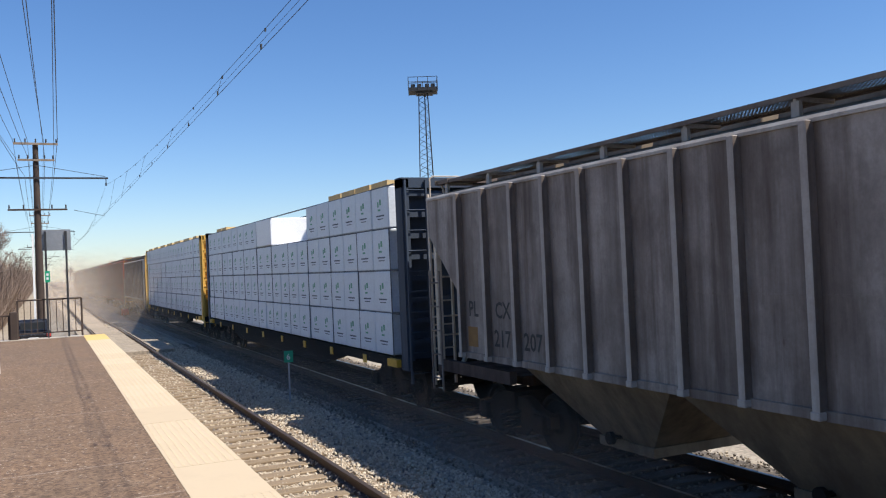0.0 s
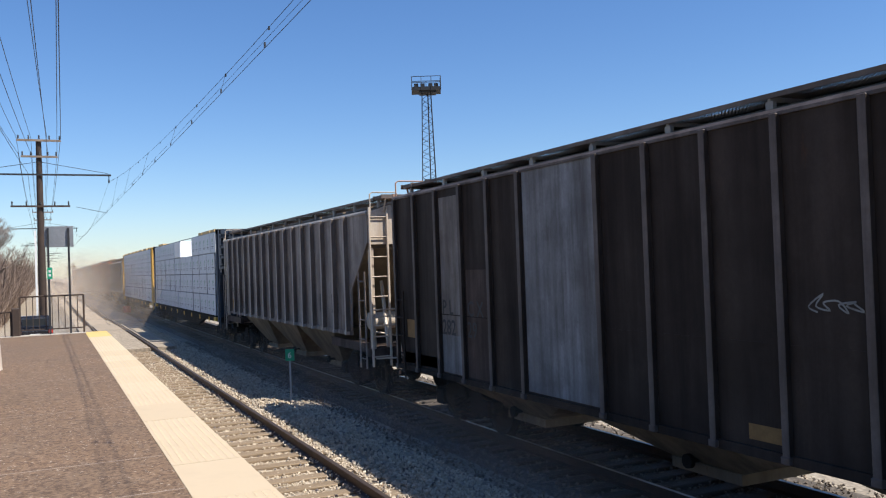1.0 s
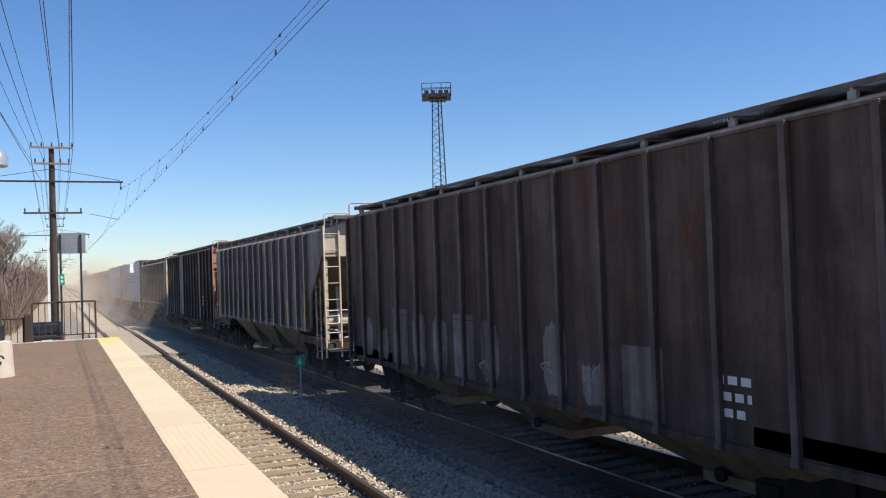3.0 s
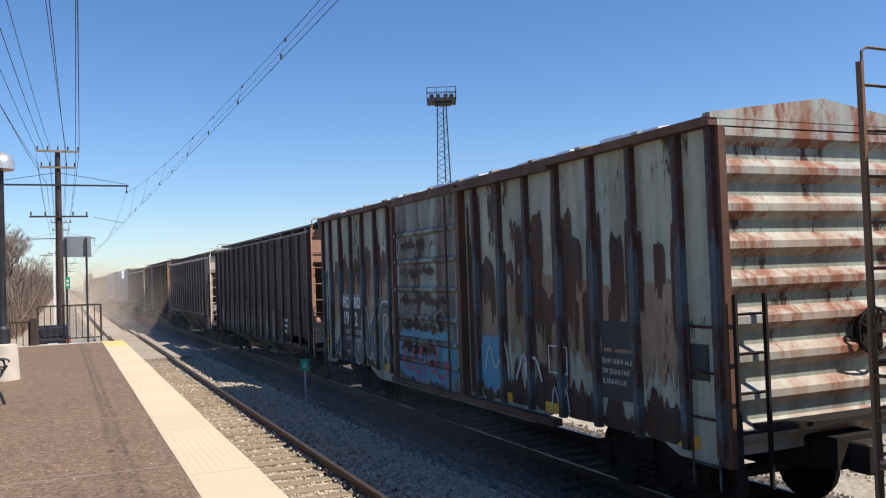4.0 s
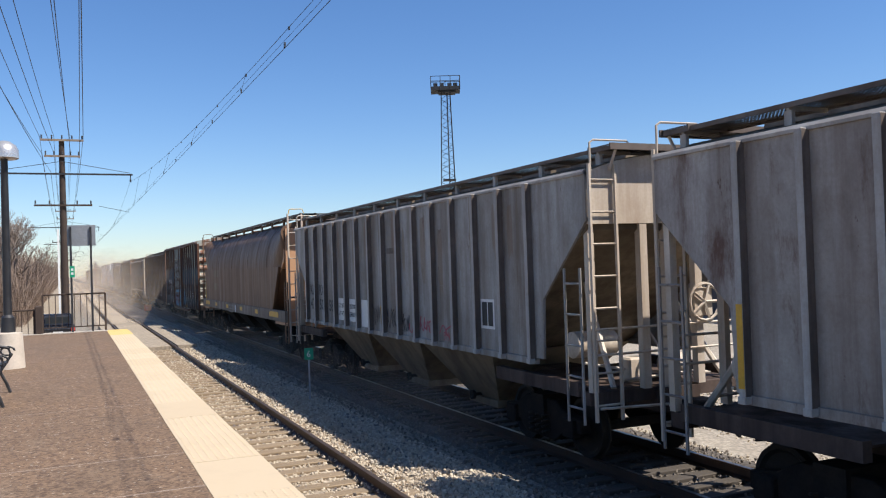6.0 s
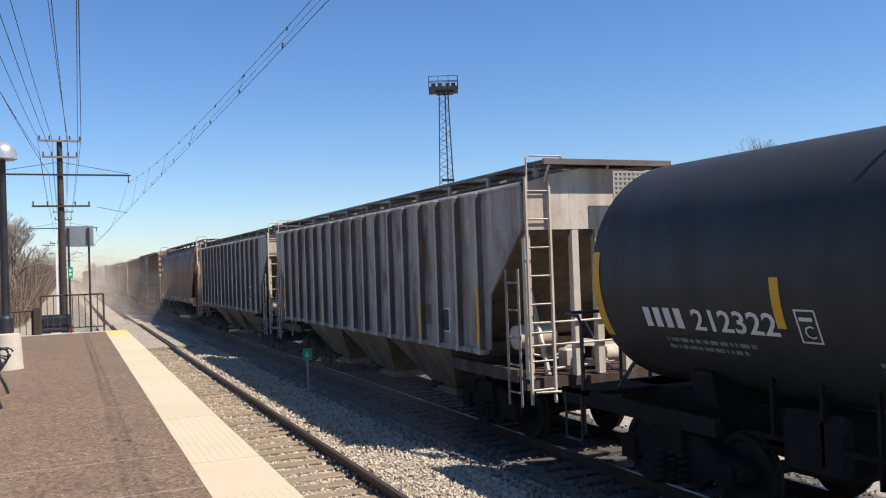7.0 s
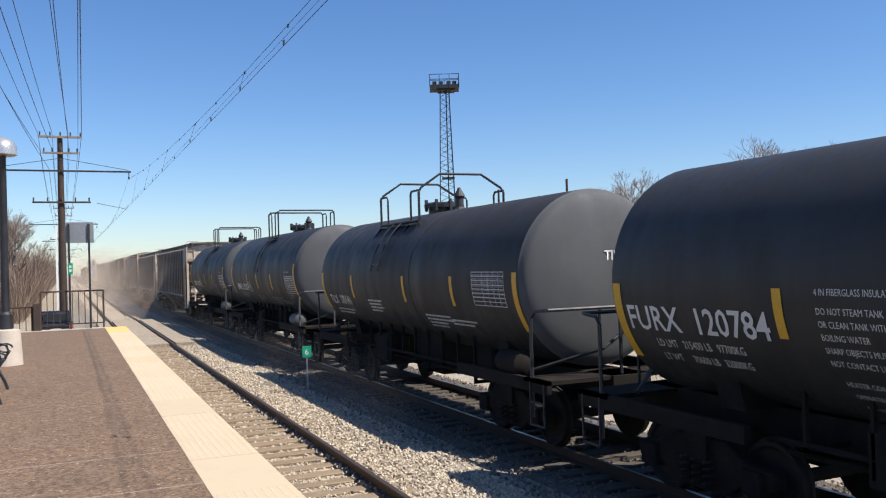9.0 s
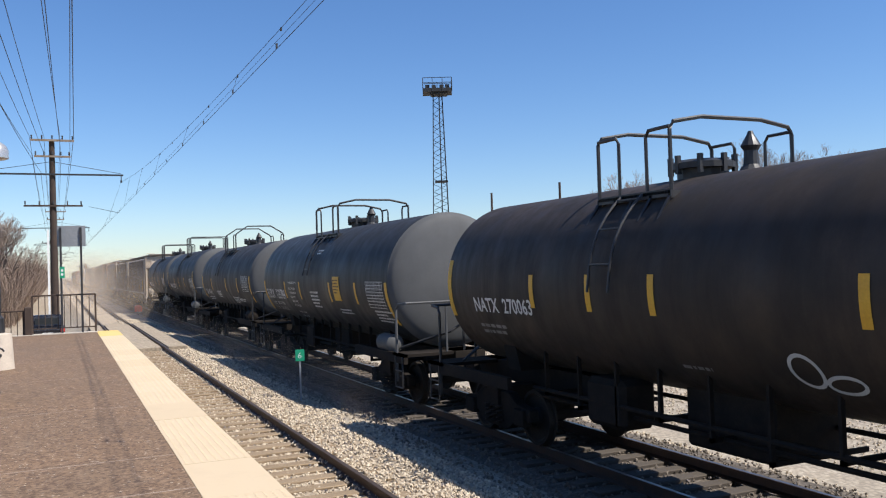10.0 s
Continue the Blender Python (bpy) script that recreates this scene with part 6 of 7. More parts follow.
# ---- tank cars ----
def tank_car(front, rear, label, paint, head_paint, mark, number, style, seed=0):
    """front and rear: where the straight shell begins and ends."""
    rng = random.Random(seed)
    c, h = car("tank_car", front, rear, label, "tank car")
    zc, r = style["axis"], style["radius"]
    bm = bmesh.new()
    prof = [(-h, r), (-h + 0.02, r + 0.004), (h - 0.02, r + 0.004), (h, r)]
    turned(bm, prof, (0, 0, zc), (0, 1, 0), 64)
    part("shell", bm, paint, c, shaded=True)
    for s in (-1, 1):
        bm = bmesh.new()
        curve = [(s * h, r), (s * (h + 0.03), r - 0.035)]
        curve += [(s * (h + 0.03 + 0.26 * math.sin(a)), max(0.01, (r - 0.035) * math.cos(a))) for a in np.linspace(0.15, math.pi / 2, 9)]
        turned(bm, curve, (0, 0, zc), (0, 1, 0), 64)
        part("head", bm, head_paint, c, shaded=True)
    bm = bmesh.new()
    for y in style["seams"]:
        turned(bm, [(-0.03, r + 0.001), (-0.025, r + 0.012), (0.025, r + 0.012), (0.03, r + 0.001)], (0, y, zc), (0, 1, 0), 64)
    part("jacket_seams", bm, paint, c, shaded=True)
    # yellow reflective marks
    for s in (-1, 1):
        bm = bmesh.new()
        steps = 8
        a0, a1 = (math.asin((z - zc) / r) for z in style["big"])
        ring = []
        for i in range(steps + 1):
            a = a0 + (a1 - a0) * i / steps
            for w in (-0.075, 0.075):
                ring.append(bm.verts.new((-(r + 0.012) * math.cos(a), s * (h - 0.1) + w, zc + (r + 0.012) * math.sin(a))))
        for i in range(steps):
            bm.faces.new((ring[2 * i], ring[2 * i + 1], ring[2 * i + 3], ring[2 * i + 2]))
        part("reflector", bm, M_YELLOW, c)
    b0, b1 = (math.asin((z - zc) / r) for z in style["small"])
    for d in style["marks"]:
        bm = bmesh.new()
        ring = []
        for i in range(5):
            a = b0 + (b1 - b0) * i / 4
            for w in (-0.06, 0.06):
                ring.append(bm.verts.new((-(r + 0.012) * math.cos(a), h - d + w, zc + (r + 0.012) * math.sin(a))))
        for i in range(4):
            bm.faces.new((ring[2 * i], ring[2 * i + 1], ring[2 * i + 3], ring[2 * i + 2]))
        part("reflector", bm, M_YELLOW, c)
    # lettering on the side
    d, z, size = style["text"]
    word = (mark + "  " + number) if mark else number
    x0 = 0.0
    if not mark:
        for i in range(4):
            part("owner_mark", on_tank(boxes([(i * 0.19, i * 0.19 + 0.12, 0, size * 0.7, 0, 0.001)]), h - d, z, zc, r), M_LETTER, c)
        x0 = 0.86
    bm = letters(word, size, 1.0, 0.006)
    k = (style["width"] - x0) / max(v.co.x for v in bm.verts)
    for v in bm.verts:
        v.co.x *= k
    part("lettering", on_tank(bm, h - d - x0, z, zc, r), M_LETTER, c)
    for bd, bz, words in style["words"]:
        for i, w in enumerate(words):
            part("stencil", on_tank(letters(w, 0.095, 0.75), h - bd, bz - 0.125 * i, zc, r), M_LETTER, c)
    for i, w in enumerate(style["lines"]):
        part("stencil", on_tank(letters(w, 0.155, 0.72), h - d - 0.42, z - 0.20 - 0.17 * i, zc, r), M_LETTER_DIM if style["faded"] else M_LETTER, c)
    for bd, bz, rows, bs in style["blocks"]:
        part("stencil", on_tank(bars(rows, bs, rng), h - bd, bz, zc, r), M_LETTER_DIM if style["faded"] else M_LETTER, c)
    if style["table"]:
        td, tz, tw, th = style["table"]
        bm = bmesh.new()
        rows = 8
        for i in range(rows + 1):
            y = th * i / rows
            q = [bm.verts.new(p) for p in ((0, y, 0), (tw, y, 0), (tw, y + 0.012, 0), (0, y + 0.012, 0))]
            bm.faces.new(q)
        for x in (0, tw * 0.34, tw * 0.52, tw * 0.68, tw * 0.84, tw - 0.012):
            for i in range(rows):
                q = [bm.verts.new(p) for p in ((x, th * i / rows, 0), (x + 0.012, th * i / rows, 0), (x + 0.012, th * (i + 1) / rows, 0), (x, th * (i + 1) / rows, 0))]
                bm.faces.new(q)
        part("test_table", on_tank(bm, h - td, tz, zc, r), M_LETTER, c, "white-lined inspection table")
        part("test_writing", on_tank(bars((tw * 0.95,) * 7, th / 8 * 0.5, rng), h - td - 0.02, tz + th * 0.88, zc, r), M_LETTER_DIM, c)
    for gd, gz, gw, gh, n in style["scrawls"]:
        part("graffiti", on_tank(stroke(tag(rng, gw, gh, n), 0.045), h - gd, gz, zc, r), M_LETTER_DIM, c)
    if style["loops"]:
        ld, lz = style["loops"]
        for cx, cz, a, b in ((0.2, 0.3, 0.19, 0.2), (0.62, 0.18, 0.22, 0.11)):
            line = [(cx + a * math.cos(q), cz + b * math.sin(q) + 0.2 * (cx - 0.4) * math.cos(q) * 0.5) for q in np.linspace(0.3, 6.6, 22)]
            part("graffiti", on_tank(stroke(line, 0.045), h - ld, lz, zc, r), M_SPRAY_W, c)
    if style["badge"]:
        bd, bz = style["badge"]
        part("test_badge", on_tank(boxes([(0, 0.02, 0, 0.36, 0, 0.001), (0.24, 0.26, 0, 0.36, 0, 0.001), (0.02, 0.24, 0, 0.02, 0, 0.001), (0.02, 0.24, 0.34, 0.36, 0, 0.001), (0.05, 0.21, 0.24, 0.28, 0, 0.001)]), h - bd, bz, zc, r), M_LETTER, c, "white-outlined test badge")
        part("lettering", on_tank(letters("C", 0.2), h - bd - 0.07, bz + 0.05, zc, r), M_LETTER, c)
    if style["warning"]:
        wd, wz = style["warning"]
        plate = part("warning_label", on_tank(boxes([(0, 0.55, 0.062 * q, 0.062 * (q + 1), 0, 0.001) for q in range(10)]), h - wd, wz, zc, r + 0.002), M_YELLOW, c, "yellow warning label")
        part("print", on_tank(bars((0.42, 0.36, 0.45, 0.4, 0.3), 0.045, rng, 0.7), h - wd - 0.05, wz + 0.5, zc, r + 0.008), M_LETTER_DARK, plate)
    # head lettering at the rear
    e = -h
    if not mark:
        for i in range(4):
            bm = bmesh.new()
            box(bm, -0.16 + i * 0.13, -0.07 + i * 0.13, e - 0.31, e - 0.28, zc + 0.28, zc + 0.43)
            part("owner_mark", bm, M_LETTER, c)
    hb = letters(word, 0.22, 0.92, 0.004)
    for v in hb.verts:
        x = v.co.x + (0.42 if not mark else 0.0)
        v.co = Vector((x, e - 0.05 - 0.26 * math.sqrt(max(0.05, 1 - (x * x + 0.30) / (r * r))), zc + 0.28 + v.co.y))
    part("head_lettering", hb, M_LETTER, c)
    for i, rows in enumerate(((0.95,), (0.8,))):
        hb = bars(rows, 0.07, rng)
        for v in hb.verts:
            x = v.co.x + 0.15
            v.co = Vector((x, e - 0.05 - 0.26 * math.sqrt(max(0.05, 1 - (x * x + 0.02) / (r * r))), zc + 0.10 - 0.17 * i + v.co.y))
        part("head_stencil", hb, M_LETTER, c)
    # top platform, rails, manway
    py, pl = style["top"]
    ztop = zc + r
    bm = bmesh.new()
    box(bm, -0.95, 0.95, py - pl / 2, py + pl / 2, ztop - 0.26, ztop - 0.22)
    deck = part("top_platform", bm, M_GRATE, c)
    bm = bmesh.new()
    for x in (-0.95, 0.9):
        box(bm, x, x + 0.05, py - pl / 2, py + pl / 2, ztop - 0.30, ztop - 0.2)
    for y in np.linspace(py - pl / 2, py + pl / 2, 5):
        box(bm, -0.95, 0.95, y - 0.025, y + 0.025, ztop - 0.32, ztop - 0.22)
        for s in (-1, 1):
            rod(bm, [(s * 0.95, y, ztop - 0.3), (s * 1.15, y, zc + math.sqrt(r * r - 1.15 ** 2) - 0.02)], 0.025, 4)
    part("platform_frame", bm, M_BLACK, deck)
    hz = style["rail"]
    for s in (-1, 1):
        y = py + s * pl / 2
        bm = bmesh.new()
        zt = ztop - 0.25 + hz
        arch = style["arch"]
        rod(bm, [(-0.92, y, ztop - 0.3), (-0.92, y, zt - 0.1), (-0.86, y, zt), (-0.4, y, zt + arch), (0.6, y, zt + arch), (1.10, y, zt), (1.16, y, zt - 0.1), (1.16, y, ztop - 0.55)], 0.028, 6)
        for x in (-0.92, 1.16):
            rod(bm, [(x, y, zt - 0.06), (x, y - s * 0.42, zt - 0.06), (x, y - s * 0.48, zt - 0.14), (x, y - s * 0.48, ztop - (0.3 if x < 0 else 0.55))], 0.024, 6)
        part("handrail", bm, M_BLACK, deck)
    bm = bmesh.new()
    turned(bm, [(0, 0.34), (0.22, 0.34), (0.22, 0.44), (0.30, 0.44), (0.34, 0.36)], (0.1, py - 0.2, ztop - 0.1), (0, 0, 1), 16)
    manway = part("manway", bm, M_BLACK, c)
    for k in range(8):
        a = 2 * math.pi * k / 8
        x, y = 0.1 + 0.42 * math.cos(a), py - 0.2 + 0.42 * math.sin(a)
        part("bolt", boxes([(x - 0.03, x + 0.03, y - 0.03, y + 0.03, ztop + 0.05, ztop + 0.30)]), M_BLACK, manway)
    bm = bmesh.new()
    turned(bm, [(0, 0.12), (0.05, 0.16), (0.12, 0.1), (0.3, 0.09), (0.36, 0.13), (0.5, 0.05), (0.55, 0.03)], (0.1, py - style["valve"], ztop - 0.04), (0, 0, 1), 12)
    part("safety_valve", bm, M_BLACK, c)
    # ladder down the near side
    bm = bmesh.new()
    for q in (-0.23, 0.23):
        pts = [(-(r + 0.1) * math.cos(a), py + q + style["ladder"], zc + (r + 0.1) * math.sin(a)) for a in np.linspace(0.9, 0.2, 7)]
        rod(bm, pts + [(-r - 0.12, py + q + style["ladder"], style["foot"])], 0.02, 5)
    for a in np.linspace(0.85, 0.2, 3):
        p = (-(r + 0.1) * math.cos(a), zc + (r + 0.1) * math.sin(a))
        rod(bm, [(p[0], py - 0.23 + style["ladder"], p[1]), (p[0], py + 0.23 + style["ladder"], p[1])], 0.016, 5)
    for z in np.arange(style["foot"] + 0.02, zc - 0.1, 0.4):
        rod(bm, [(-r - 0.12, py - 0.23 + style["ladder"], z), (-r - 0.12, py + 0.23 + style["ladder"], z)], 0.016, 5)
    part("ladder", bm, M_BLACK, c)
    # underframe: stub sills, end platforms, rails, brake gear
    full = h + 0.93
    for s in (-1, 1):
        e = s * full
        part("stub_sill", boxes([(-0.35, 0.35, min(e, e - s * 4.0), max(e, e - s * 4.0), 0.85, 1.2)]), M_UNDER, c)
        part("end_platform", boxes([(-1.5, 1.5, min(e - s * 0.05, e - s * 0.75), max(e - s * 0.05, e - s * 0.75), 1.14, 1.2)]), M_UNDER, c)
        for x in (-1.5, 1.42):
            part("side_sill", boxes([(x, x + 0.08, min(e - s * 0.05, e - s * 3.2), max(e - s * 0.05, e - s * 3.2), 1.0, 1.2)]), M_UNDER, c)
        bm = bmesh.new()
        solid(bm, [(-1.0, 1.62), (-0.9, 1.2), (0.9, 1.2), (1.0, 1.62), (0.6, 1.45), (-0.6, 1.45)], (min(e - s * 2.6, e - s * 2.2), max(e - s * 2.6, e - s * 2.2)), along_y)
        part("saddle", bm, M_UNDER, c)
        bm = bmesh.new()
        yy = e - s * 0.1
        rod(bm, [(-1.46, e - s * 0.55, 0.6), (-1.46, e - s * 0.55, 2.12), (-1.44, e - s * 0.45, 2.22), (-1.42, yy, 2.25), (1.42, yy, 2.25), (1.44, e - s * 0.45, 2.22), (1.46, e - s * 0.55, 2.12), (1.46, e - s * 0.55, 0.6)], 0.028, 6)
        for x in (-0.5, 0.5):
            rod(bm, [(x, yy, 1.2), (x, yy, 2.25)], 0.025, 5)
        # Only the sun-facing rear rail gets the lightened grey.
        part("end_handrail", bm, P_TANK_LIT if s < 0 and style["grey_rail"] else M_BLACK, c)
        bm = bmesh.new()
        for z in (0.5, 0.85):
            rod(bm, [(-1.5, e - s * 0.55, z), (-1.5, e - s * 0.15, z)], 0.018, 5)
        for y in (0.15, 0.55):
            rod(bm, [(-1.5, e - s * y, 0.5), (-1.5, e - s * y, 1.15)], 0.018, 5)
        rod(bm, [(0.5, e, 0.9), (0.6, e + s * 0.3, 0.5), (0.45, e + s * 0.5, 0.5)], 0.028, 5)
        part("step", bm, M_BLACK, c)
        bm = bmesh.new()
        rod(bm, [(-1.2, e - s * 1.0, 1.25), (-0.3, e - s * 0.3, 1.6), (0.3, e - s * 0.35, 1.95)], 0.03, 5)
        rod(bm, [(1.2, e - s * 0.9, 1.25), (0.35, e - s * 0.3, 2.1)], 0.025, 5)
        rod(bm, [(-0.05, e - s * 0.2, 1.2), (-0.05, e - s * 0.2, 2.3)], 0.03, 5)
        part("brake_rigging", bm, M_BLACK, c)
    brake_wheel(c, -full - 0.02, 1.95, 0.35, M_STEEL)
    bm = bmesh.new()
    turned(bm, [(0, 0.1), (0.06, 0.2), (0.72, 0.2), (0.78, 0.1)], (-1.3, -full + 1.0, 1.35), (0, 1, 0), 14)
    # The rear reservoir takes the same grey, lightened as if sunlit.
    part("air_reservoir", bm, P_TANK_LIT if style["grey_rail"] else M_UNDER, c, shaded=True)
    bm = bmesh.new()
    q = 0.2
    solid(bm, [(0.55, 1.5 - q), (0.55 + q, 1.5), (0.55, 1.5 + q), (0.55 - q, 1.5)], (-full - 0.05, -full - 0.03), along_y)
    part("placard", bm, M_SIGNBACK, c, "diamond placard holder")
    # piping and outlet below
    for x, z in ((-0.97, 1.0), (-0.8, 0.84), (-0.3, 0.82), (0.4, 0.95)):
        bm = bmesh.new()
        rod(bm, [(x, -h + 2.2, z), (x, h - 2.2, z)], 0.035, 6)
        part("pipe", bm, M_UNDER, c)
    for k in range(9):
        y = -h + 2.6 + (2 * h - 5.2) * k / 8
        bm = bmesh.new()
        box(bm, -1.0, -0.94, y - 0.02, y + 0.02, 0.72 + 0.1 * (k % 3), 1.75)
        box(bm, -1.0, 0.5, y - 0.02, y + 0.02, 0.72 + 0.1 * (k % 3), 0.78 + 0.1 * (k % 3))
        part("pipe_hanger", bm, M_UNDER, c)
    part("skid", boxes([(-0.6, 0.6, -0.6, 0.9, 0.6, 1.44)]), M_UNDER, c, round_off=0.05)
    part("valve_guard", boxes([(-0.6, 0.6, -h + 2.6, -h + 3.3, 0.75, 1.44)]), M_UNDER, c, round_off=0.05)
    part("brake_cylinder", boxes([(-1.0, -0.4, 1.7, 2.6, 0.66, 1.35)]), M_UNDER, c, round_off=0.08)
    bm = bmesh.new()
    turned(bm, [(0, 0.2), (0.3, 0.16), (0.34, 0.22), (0.45, 0.2)], (0, -2.1, 1.05), (0, 0, -1), 12)
    part("bottom_outlet", bm, M_UNDER, c)
    truck(c, full - 2.0), truck(c, -full + 2.0)
    again("coupler", COUPLER, c, pose(0, full, 0))
    again("coupler", COUPLER, c, pose(0, -full, 0, 0, 0, 180))
    return c


def style(**changes):
    s = dict(axis=2.80, radius=1.5, seams=(), marks=(), text=(0.30, 2.17, 0.36), width=2.1, big=(2.0, 3.1), small=(2.25, 2.77), words=(), lines=(), faded=True, blocks=(), table=None,
             scrawls=(), warning=None, badge=None, loops=None, top=(-0.2, 1.5), rail=1.0, arch=0.0, valve=1.1, ladder=0.0, foot=2.85, grey_rail=True)
    s.update(changes)
    return s


CLEAN = dict(text=(1.0, 2.17, 0.36), width=2.15, marks=(3.2, 4.95, 7.3), blocks=((1.25, 2.0, (1.5, 1.3), 0.06), (4.2, 1.95, (0.95, 1.0, 0.9, 0.6), 0.05), (6.5, 1.95, (1.6, 1.7, 1.2, 1.1), 0.05), (8.0, 1.85, (1.4, 1.1), 0.05), (9.4, 2.82, (0.6,), 0.05), (9.45, 2.08, (0.6, 0.3), 0.05)), badge=(3.4, 2.12),
             table=(9.35, 2.17, 1.15, 0.56))
tank_car(-128.95, -139.5, "clean black tank car with white stencils and a grey-lit end", P_TANK, P_TANK_LIT, "", "212322", style(**CLEAN, scrawls=((7.6, 1.65, 0.75, 0.85, 4),)), seed=1)
tank_car(-141.65, -152.35, "clean black tank car with white stencils and a grey-lit end", P_TANK, P_TANK_LIT, "", "212263", style(**CLEAN), seed=2)
tank_car(-155.3, -166.4, "two-tone charcoal tank car with arched top railings", P_TANKMIX, P_TANK_LIT, "TILX", "170141",
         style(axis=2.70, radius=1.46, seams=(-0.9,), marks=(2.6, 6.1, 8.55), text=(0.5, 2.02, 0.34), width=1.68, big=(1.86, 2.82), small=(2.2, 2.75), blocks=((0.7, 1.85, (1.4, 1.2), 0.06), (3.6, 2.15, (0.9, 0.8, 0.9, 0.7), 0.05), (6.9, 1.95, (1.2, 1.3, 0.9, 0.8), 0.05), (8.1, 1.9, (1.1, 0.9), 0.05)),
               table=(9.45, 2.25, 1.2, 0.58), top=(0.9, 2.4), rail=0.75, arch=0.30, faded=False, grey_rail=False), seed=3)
tank_car(-169.0, -180.8, "black insulated tank car with dense white stencils and a yellow label", P_TANK, P_TANK_LIT, "FURX", "120784",
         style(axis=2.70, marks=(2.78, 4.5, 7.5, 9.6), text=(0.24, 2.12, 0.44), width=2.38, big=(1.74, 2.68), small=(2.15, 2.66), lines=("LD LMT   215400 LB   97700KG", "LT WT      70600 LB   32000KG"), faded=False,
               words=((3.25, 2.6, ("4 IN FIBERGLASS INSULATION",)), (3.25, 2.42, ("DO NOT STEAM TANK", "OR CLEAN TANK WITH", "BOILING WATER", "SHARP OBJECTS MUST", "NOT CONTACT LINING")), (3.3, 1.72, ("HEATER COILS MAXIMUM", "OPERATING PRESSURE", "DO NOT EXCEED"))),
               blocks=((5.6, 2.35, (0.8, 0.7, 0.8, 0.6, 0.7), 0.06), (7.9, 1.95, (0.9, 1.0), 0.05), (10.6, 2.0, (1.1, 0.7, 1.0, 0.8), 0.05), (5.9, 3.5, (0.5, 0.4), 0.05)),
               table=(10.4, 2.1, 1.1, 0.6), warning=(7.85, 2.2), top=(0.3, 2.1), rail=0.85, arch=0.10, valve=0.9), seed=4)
tank_car(-183.8, -196.4, "dusty brown-black old tank car with small chalk scrawl", P_TANKOLD, P_TANK_LIT, "NATX", "270063",
         style(axis=2.66, radius=1.44, marks=(3.0, 4.5, 5.85, 8.85), text=(1.0, 2.22, 0.34), width=1.95, big=(2.1, 3.1), small=(2.33, 2.83), blocks=((1.0, 1.95, (0.9, 0.8), 0.07), (6.0, 1.7, (0.5,), 0.06)), loops=(7.75, 1.62), top=(1.4, 1.55), rail=0.9, arch=0.08, valve=1.1,
               foot=2.6), seed=5)


# ---- centre-beam lumber cars and the cars ahead ----
def pack_mesh(top_wood):
    bm = bmesh.new()
    for f in box(bm, -0.02, 0.02 + 1.24, 0.01, 0.97, 0.012, 0.868):
        f.material_index = 0
    bmesh.ops.bevel(bm, geom=bm.edges[:], offset=0.018, segments=1, affect="EDGES")
    def quad(y0, y1, z0, z1, i, x=-0.024):
        f = bm.faces.new([bm.verts.new(p) for p in ((x, y0, z0), (x, y1, z0), (x, y1, z1), (x, y0, z1))])
        f.material_index = i
    quad(0.40, 0.50, 0.50, 0.62, 1), quad(0.54, 0.62, 0.46, 0.58, 1), quad(0.44, 0.60, 0.38, 0.42, 1)
    quad(0.25, 0.7, 0.26, 0.29, 3), quad(0.3, 0.64, 0.20, 0.22, 3)
    if top_wood:
        for f in box(bm, -0.015, 1.2, 0.03, 0.95, 0.872, 0.99):
            f.material_index = 2
    return finish(bm, "lumber_pack", [M_WRAP, M_WRAPPRINT, M_LUMBER, M_STRAP])


PACK, PACK_WOOD = pack_mesh(False), pack_mesh(True)


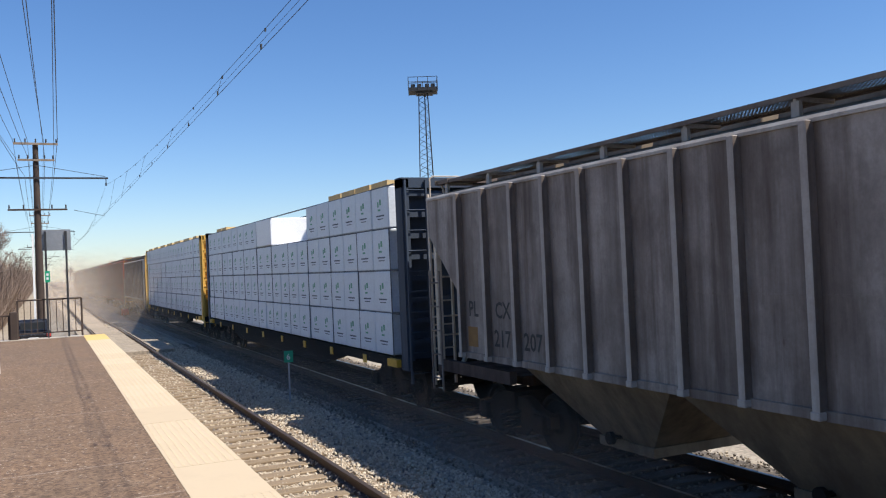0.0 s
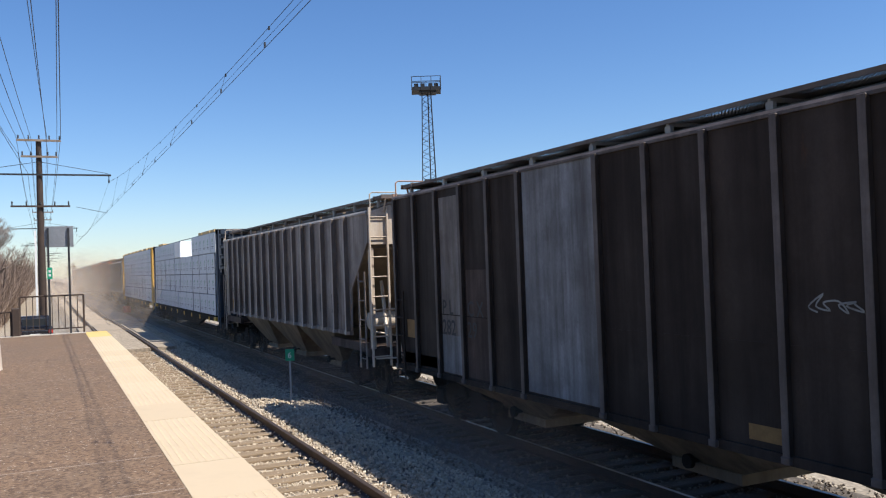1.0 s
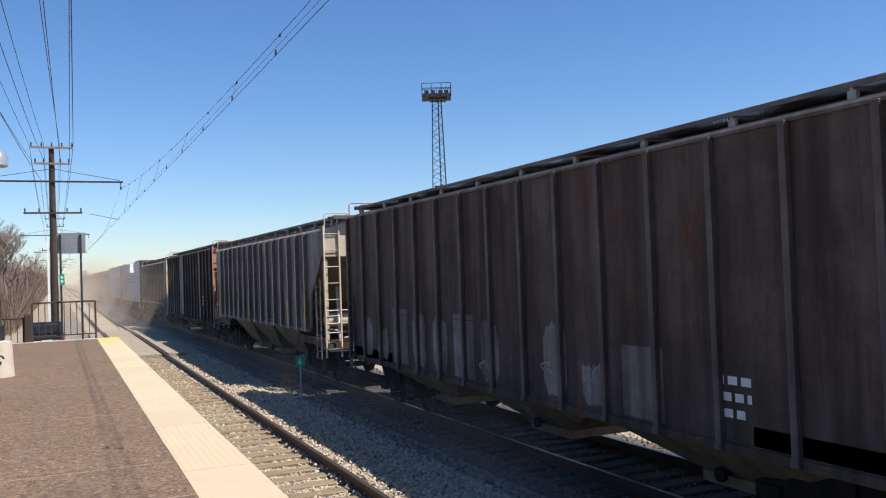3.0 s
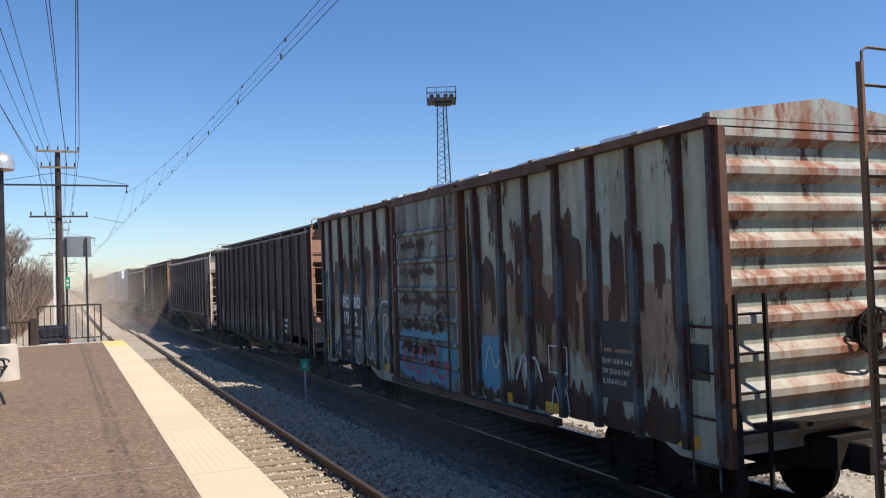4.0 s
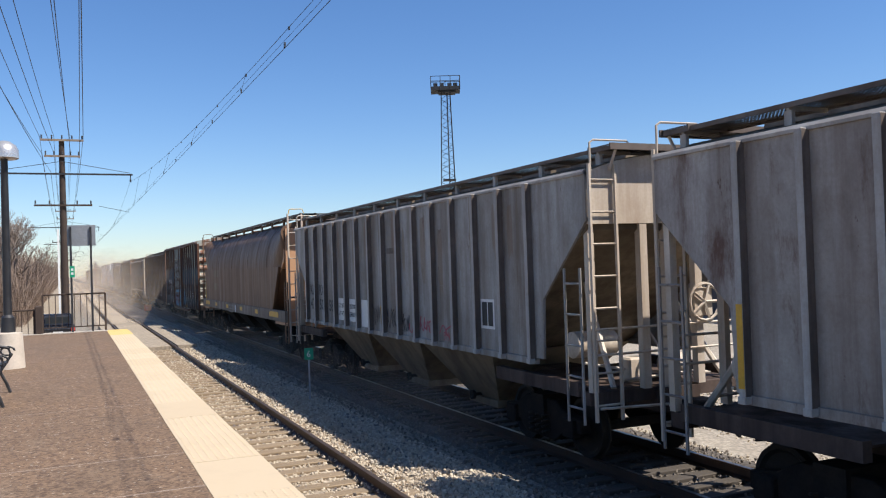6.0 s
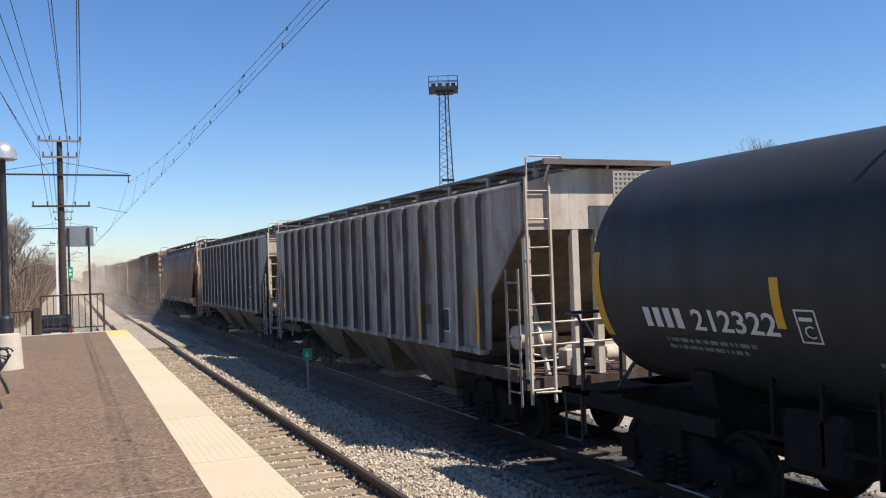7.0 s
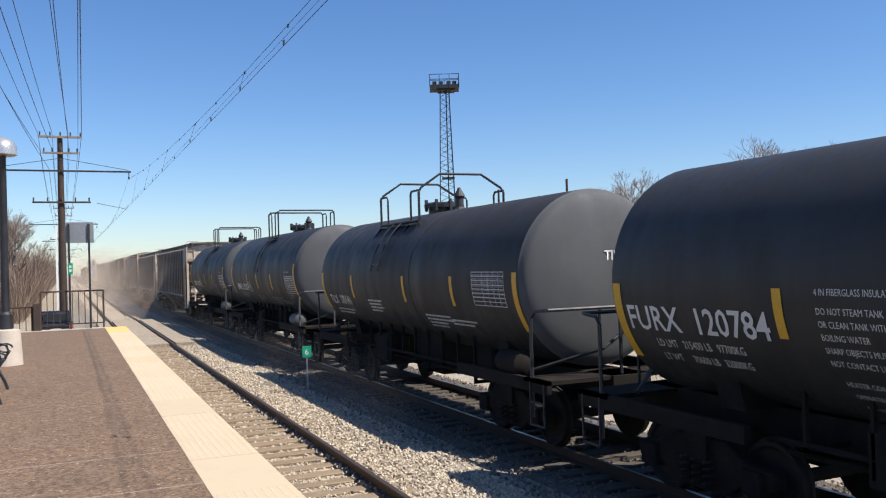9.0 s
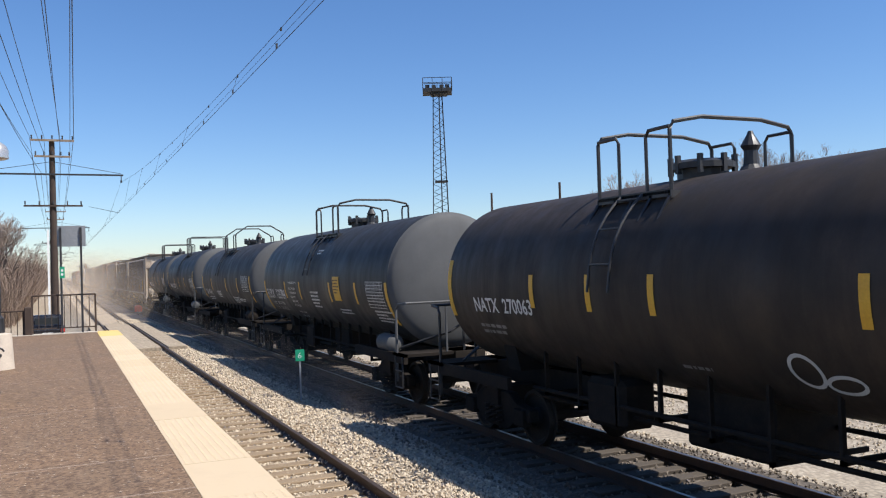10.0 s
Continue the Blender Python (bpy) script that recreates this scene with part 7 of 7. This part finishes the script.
def centre_beam(front, rear, paint, label, gaps=(), wood=(), white=()):
    rng = random.Random(int(front))
    c, h = car("centre_beam_car", front, rear, label)
    deck = 1.15
    bm = bmesh.new()
    box(bm, -1.5, 1.5, -h - 0.4, h + 0.4, deck - 0.2, deck)
    box(bm, -0.35, 0.35, -h - 0.4, h + 0.4, 0.75, deck - 0.1)
    solid(bm, [(h - 3.5, deck - 0.15), (h - 5.5, 0.62), (-h + 5.5, 0.62), (-h + 3.5, deck - 0.15)], (-1.45, -1.3), along_x)
    part("deck", bm, M_UNDER, c)
    bm = bmesh.new()
    box(bm, -0.12, 0.12, -h, h, 4.35, 4.78)
    for k in range(12):
        y = -h + 2 * h * k / 11
        box(bm, -0.1, 0.1, y - 0.1, y + 0.1, deck, 4.4)
    part("centre_beam", bm, paint, c)
    for s in (-1, 1):
        e = s * h
        bm = bmesh.new()
        a, b = min(e, e + s * 0.32), max(e, e + s * 0.32)
        for x in (-1.56, 1.40):
            box(bm, x, x + 0.16, a, b, deck - 0.2, 4.72)
        box(bm, -1.40, 1.40, min(e, e + s * 0.06), max(e, e + s * 0.06), deck - 0.2, 4.72)
        box(bm, -1.56, 1.56, a, b, 4.55, 4.75)
        for k in range(8):
            z = deck + 0.3 + k * 0.42
            box(bm, -1.42, 1.42, min(e + s * 0.06, e + s * 0.26), max(e + s * 0.06, e + s * 0.26), z, z + 0.1)
        part("bulkhead", bm, paint, c)
        part("end_ladder", ladder_bm(-1.5, -1.05, e + s * 0.36, 0.7, 4.7, 10), paint, c)
        bm = boxes([(-1.6, -1.5, min(e - s * 0.2, e - s * 0.7), max(e - s * 0.2, e - s * 0.7), 0.98, 1.13)])
        part("reflector", bm, M_YELLOW, c)
    for k in range(8):
        part("reflector", boxes([(-1.52, -1.503, h - 2.2 - k * 2.4, h - 2.0 - k * 2.4, 0.9, 1.08)]), M_YELLOW, c)
    n = int(2 * h / 0.985)
    for i in range(n):
        y = h - 0.985 * (i + 1)
        for j in range(4):
            if (i, j) in gaps:
                continue
            for s in (-1, 1):
                mesh = PACK_WOOD if (i, j) in wood else PACK
                m = pose(-1.5 + rng.uniform(-0.015, 0.015), y, deck + 0.03 + j * 0.875) if s < 0 else pose(0.2, y, deck + 0.03 + j * 0.875)
                again("lumber_pack", mesh, c, m)
    for i, j in white:
        bm = boxes([(-1.53, -0.2, h - 0.985 * (i + 2) + 0.02, h - 0.985 * i - 0.1, deck + 0.05 + j * 0.875, deck + 0.9 + j * 0.875)])
        part("loose_wrap", bm, M_WRAPWHITE, c, "bright white loose wrapping", 0.03)
    # Dark bands: strap lines, with the shadow between layers drawn in as colour.
    for j in range(1, 5):
        part("stack_band", boxes([(-1.515, -1.46, -h + 0.2, h - 0.2, deck + 0.012 + j * 0.875, deck + 0.036 + j * 0.875)]), M_STRAP, c)
    for i in range(0, n, 2):
        y = h - 0.985 * (i + 1)
        part("stack_band", boxes([(-1.528, -1.515, y - 0.012, y + 0.012, deck + 0.03, deck + 2.65)]), M_STRAP, c)
    truck(c, h - 1.8), truck(c, -h + 1.8)
    again("coupler", COUPLER, c, pose(0, h + 0.5, 0)), again("coupler", COUPLER, c, pose(0, -h - 0.5, 0, 0, 0, 180))


centre_beam(36.9, 15.7, P_NAVY, "centre-beam flatcar stacked with white-wrapped lumber, navy bulkheads",
            gaps={(i, 3) for i in (9, 10, 11, 12, 13, 14)}, wood={(20, 3), (19, 3), (18, 3), (17, 3), (2, 3), (3, 3)}, white=((9, 3),))
centre_beam(59.6, 38.9, P_AMBER, "centre-beam flatcar stacked with white-wrapped lumber, yellow bulkheads", wood={(i, 3) for i in range(20) if i % 3})


def cars_ahead():
    c, h = car("covered_hopper", 77.6, 61.6, "pale dusty covered hopper car far along the train")
    hopper(c, h, P_PALE, P_AMBER)
    for front, paint, label in ((94.6, P_REDCAR, "red-brown dusty covered hopper car far along the train"), (111.8, P_REDCAR, "red-brown dusty covered hopper car far along the train"), (129.0, P_GREY_DARK, "dusty grey covered hopper car far along the train")):
        c, h = car("covered_hopper", front, front - 16.0, label)
        hopper(c, h, paint, paint, 16, False, 1.08, 4.45)
    for k in range(4):
        CARS.append(copy_thing(c, pose(TX, c.location.y + 17.2 * (k + 1), RAIL2)))


cars_ahead()

# ---- dust raised behind the train ----
def dust_material(name, density):
    n = Nodes(name)
    cut = n.tree.nodes.new("ShaderNodeTexGradient")
    cut.gradient_type = "SPHERICAL"
    n.link(n.place(), cut.inputs["Vector"])
    info = n.tree.nodes.new("ShaderNodeObjectInfo")
    thick = n.noise(1.6, (1, 1, 1), 4, 0.55)
    soft = n.ramp(cut.outputs["Fac"], 0.0, 0.8)
    n.link(n.times(n.times(soft, n.ramp(thick, 0.3, 0.7, 0.35, 1.0)), density), n.bsdf.inputs["Alpha"])
    n.bsdf.inputs["Specular IOR Level"].default_value = 0.0
    return n.done(n.mix(info.outputs["Random"], (0.62, 0.50, 0.39), (0.68, 0.57, 0.46)), 1.0)


def dust_cloud():
    rng = random.Random(91)
    cloud = root("dust_cloud", pose(0, 0, 0), "thin tan dust drifting low beside the moving train", "dust")
    disc = bmesh.new()
    rim = [disc.verts.new((math.cos(a), 0, math.sin(a))) for a in np.linspace(0, 2 * math.pi, 17)[:-1]]
    mid = disc.verts.new((0, 0, 0))
    for k in range(16):
        disc.faces.new((mid, rim[k], rim[(k + 1) % 16]))
    mesh = finish(disc, "puff", dust_material("dust", 0.26), shaded=True)
    veil = mesh.copy()
    veil.materials[0] = dust_material("thin_dust", 0.15)
    for k in range(8):
        y = 48 + 13.0 * k + rng.uniform(-3, 3)
        size = 2.6 + 0.018 * y
        puff = again("puff", mesh, cloud, pose(4.0 + 0.4 * (k % 2) - 0.004 * y, y, 0.5 + 0.008 * y, 0, rng.uniform(0, 360), -8))
        puff.scale = (size * 1.15, size, size)
    # Thin hazy discs added beside the train to lift its dark shadow.
    for k in range(17):
        y = 9.0 + 3.2 * k
        puff = again("puff", veil, cloud, pose(5.72 + 0.05 * (k % 3), y, 0.0 + rng.uniform(-0.1, 0.15), 0, 0, 90))
        puff.scale = (3.6, 1.0, 1.15)
    return cloud


DUST = dust_cloud()

# ---- ties, last ----
rng = random.Random(77)
TRACKBED = root("tie_row", pose(0, 0, 0), "weathered grey-brown wooden ties of the platform track", "ties", kind="structure")
lay_ties(TRACKBED, TIES, track1(0) - 0.75, -0.155, 1.0, 34.4, rng, 0.0035)
TRACKBED = root("tie_row", pose(0, 0, 0), "dark wooden ties of the freight track", "ties", kind="structure")
lay_ties(TRACKBED, TIES_DARK, TX, RAIL2 - 0.165, 2.0, 60, rng)


def motions():
    """The train runs away from the camera at a steady speed."""
    for c in CARS:
        y = c.location.y
        walk(c, [(t, pose(TX, y + SPEED * t, RAIL2)) for t in (0.0, 2.5, 5.0, 7.5, 10.0)])
    walk(DUST, [(t, pose(0, 0.9 * t, 0)) for t in (0.0, 5.0, 10.0)])


motions()
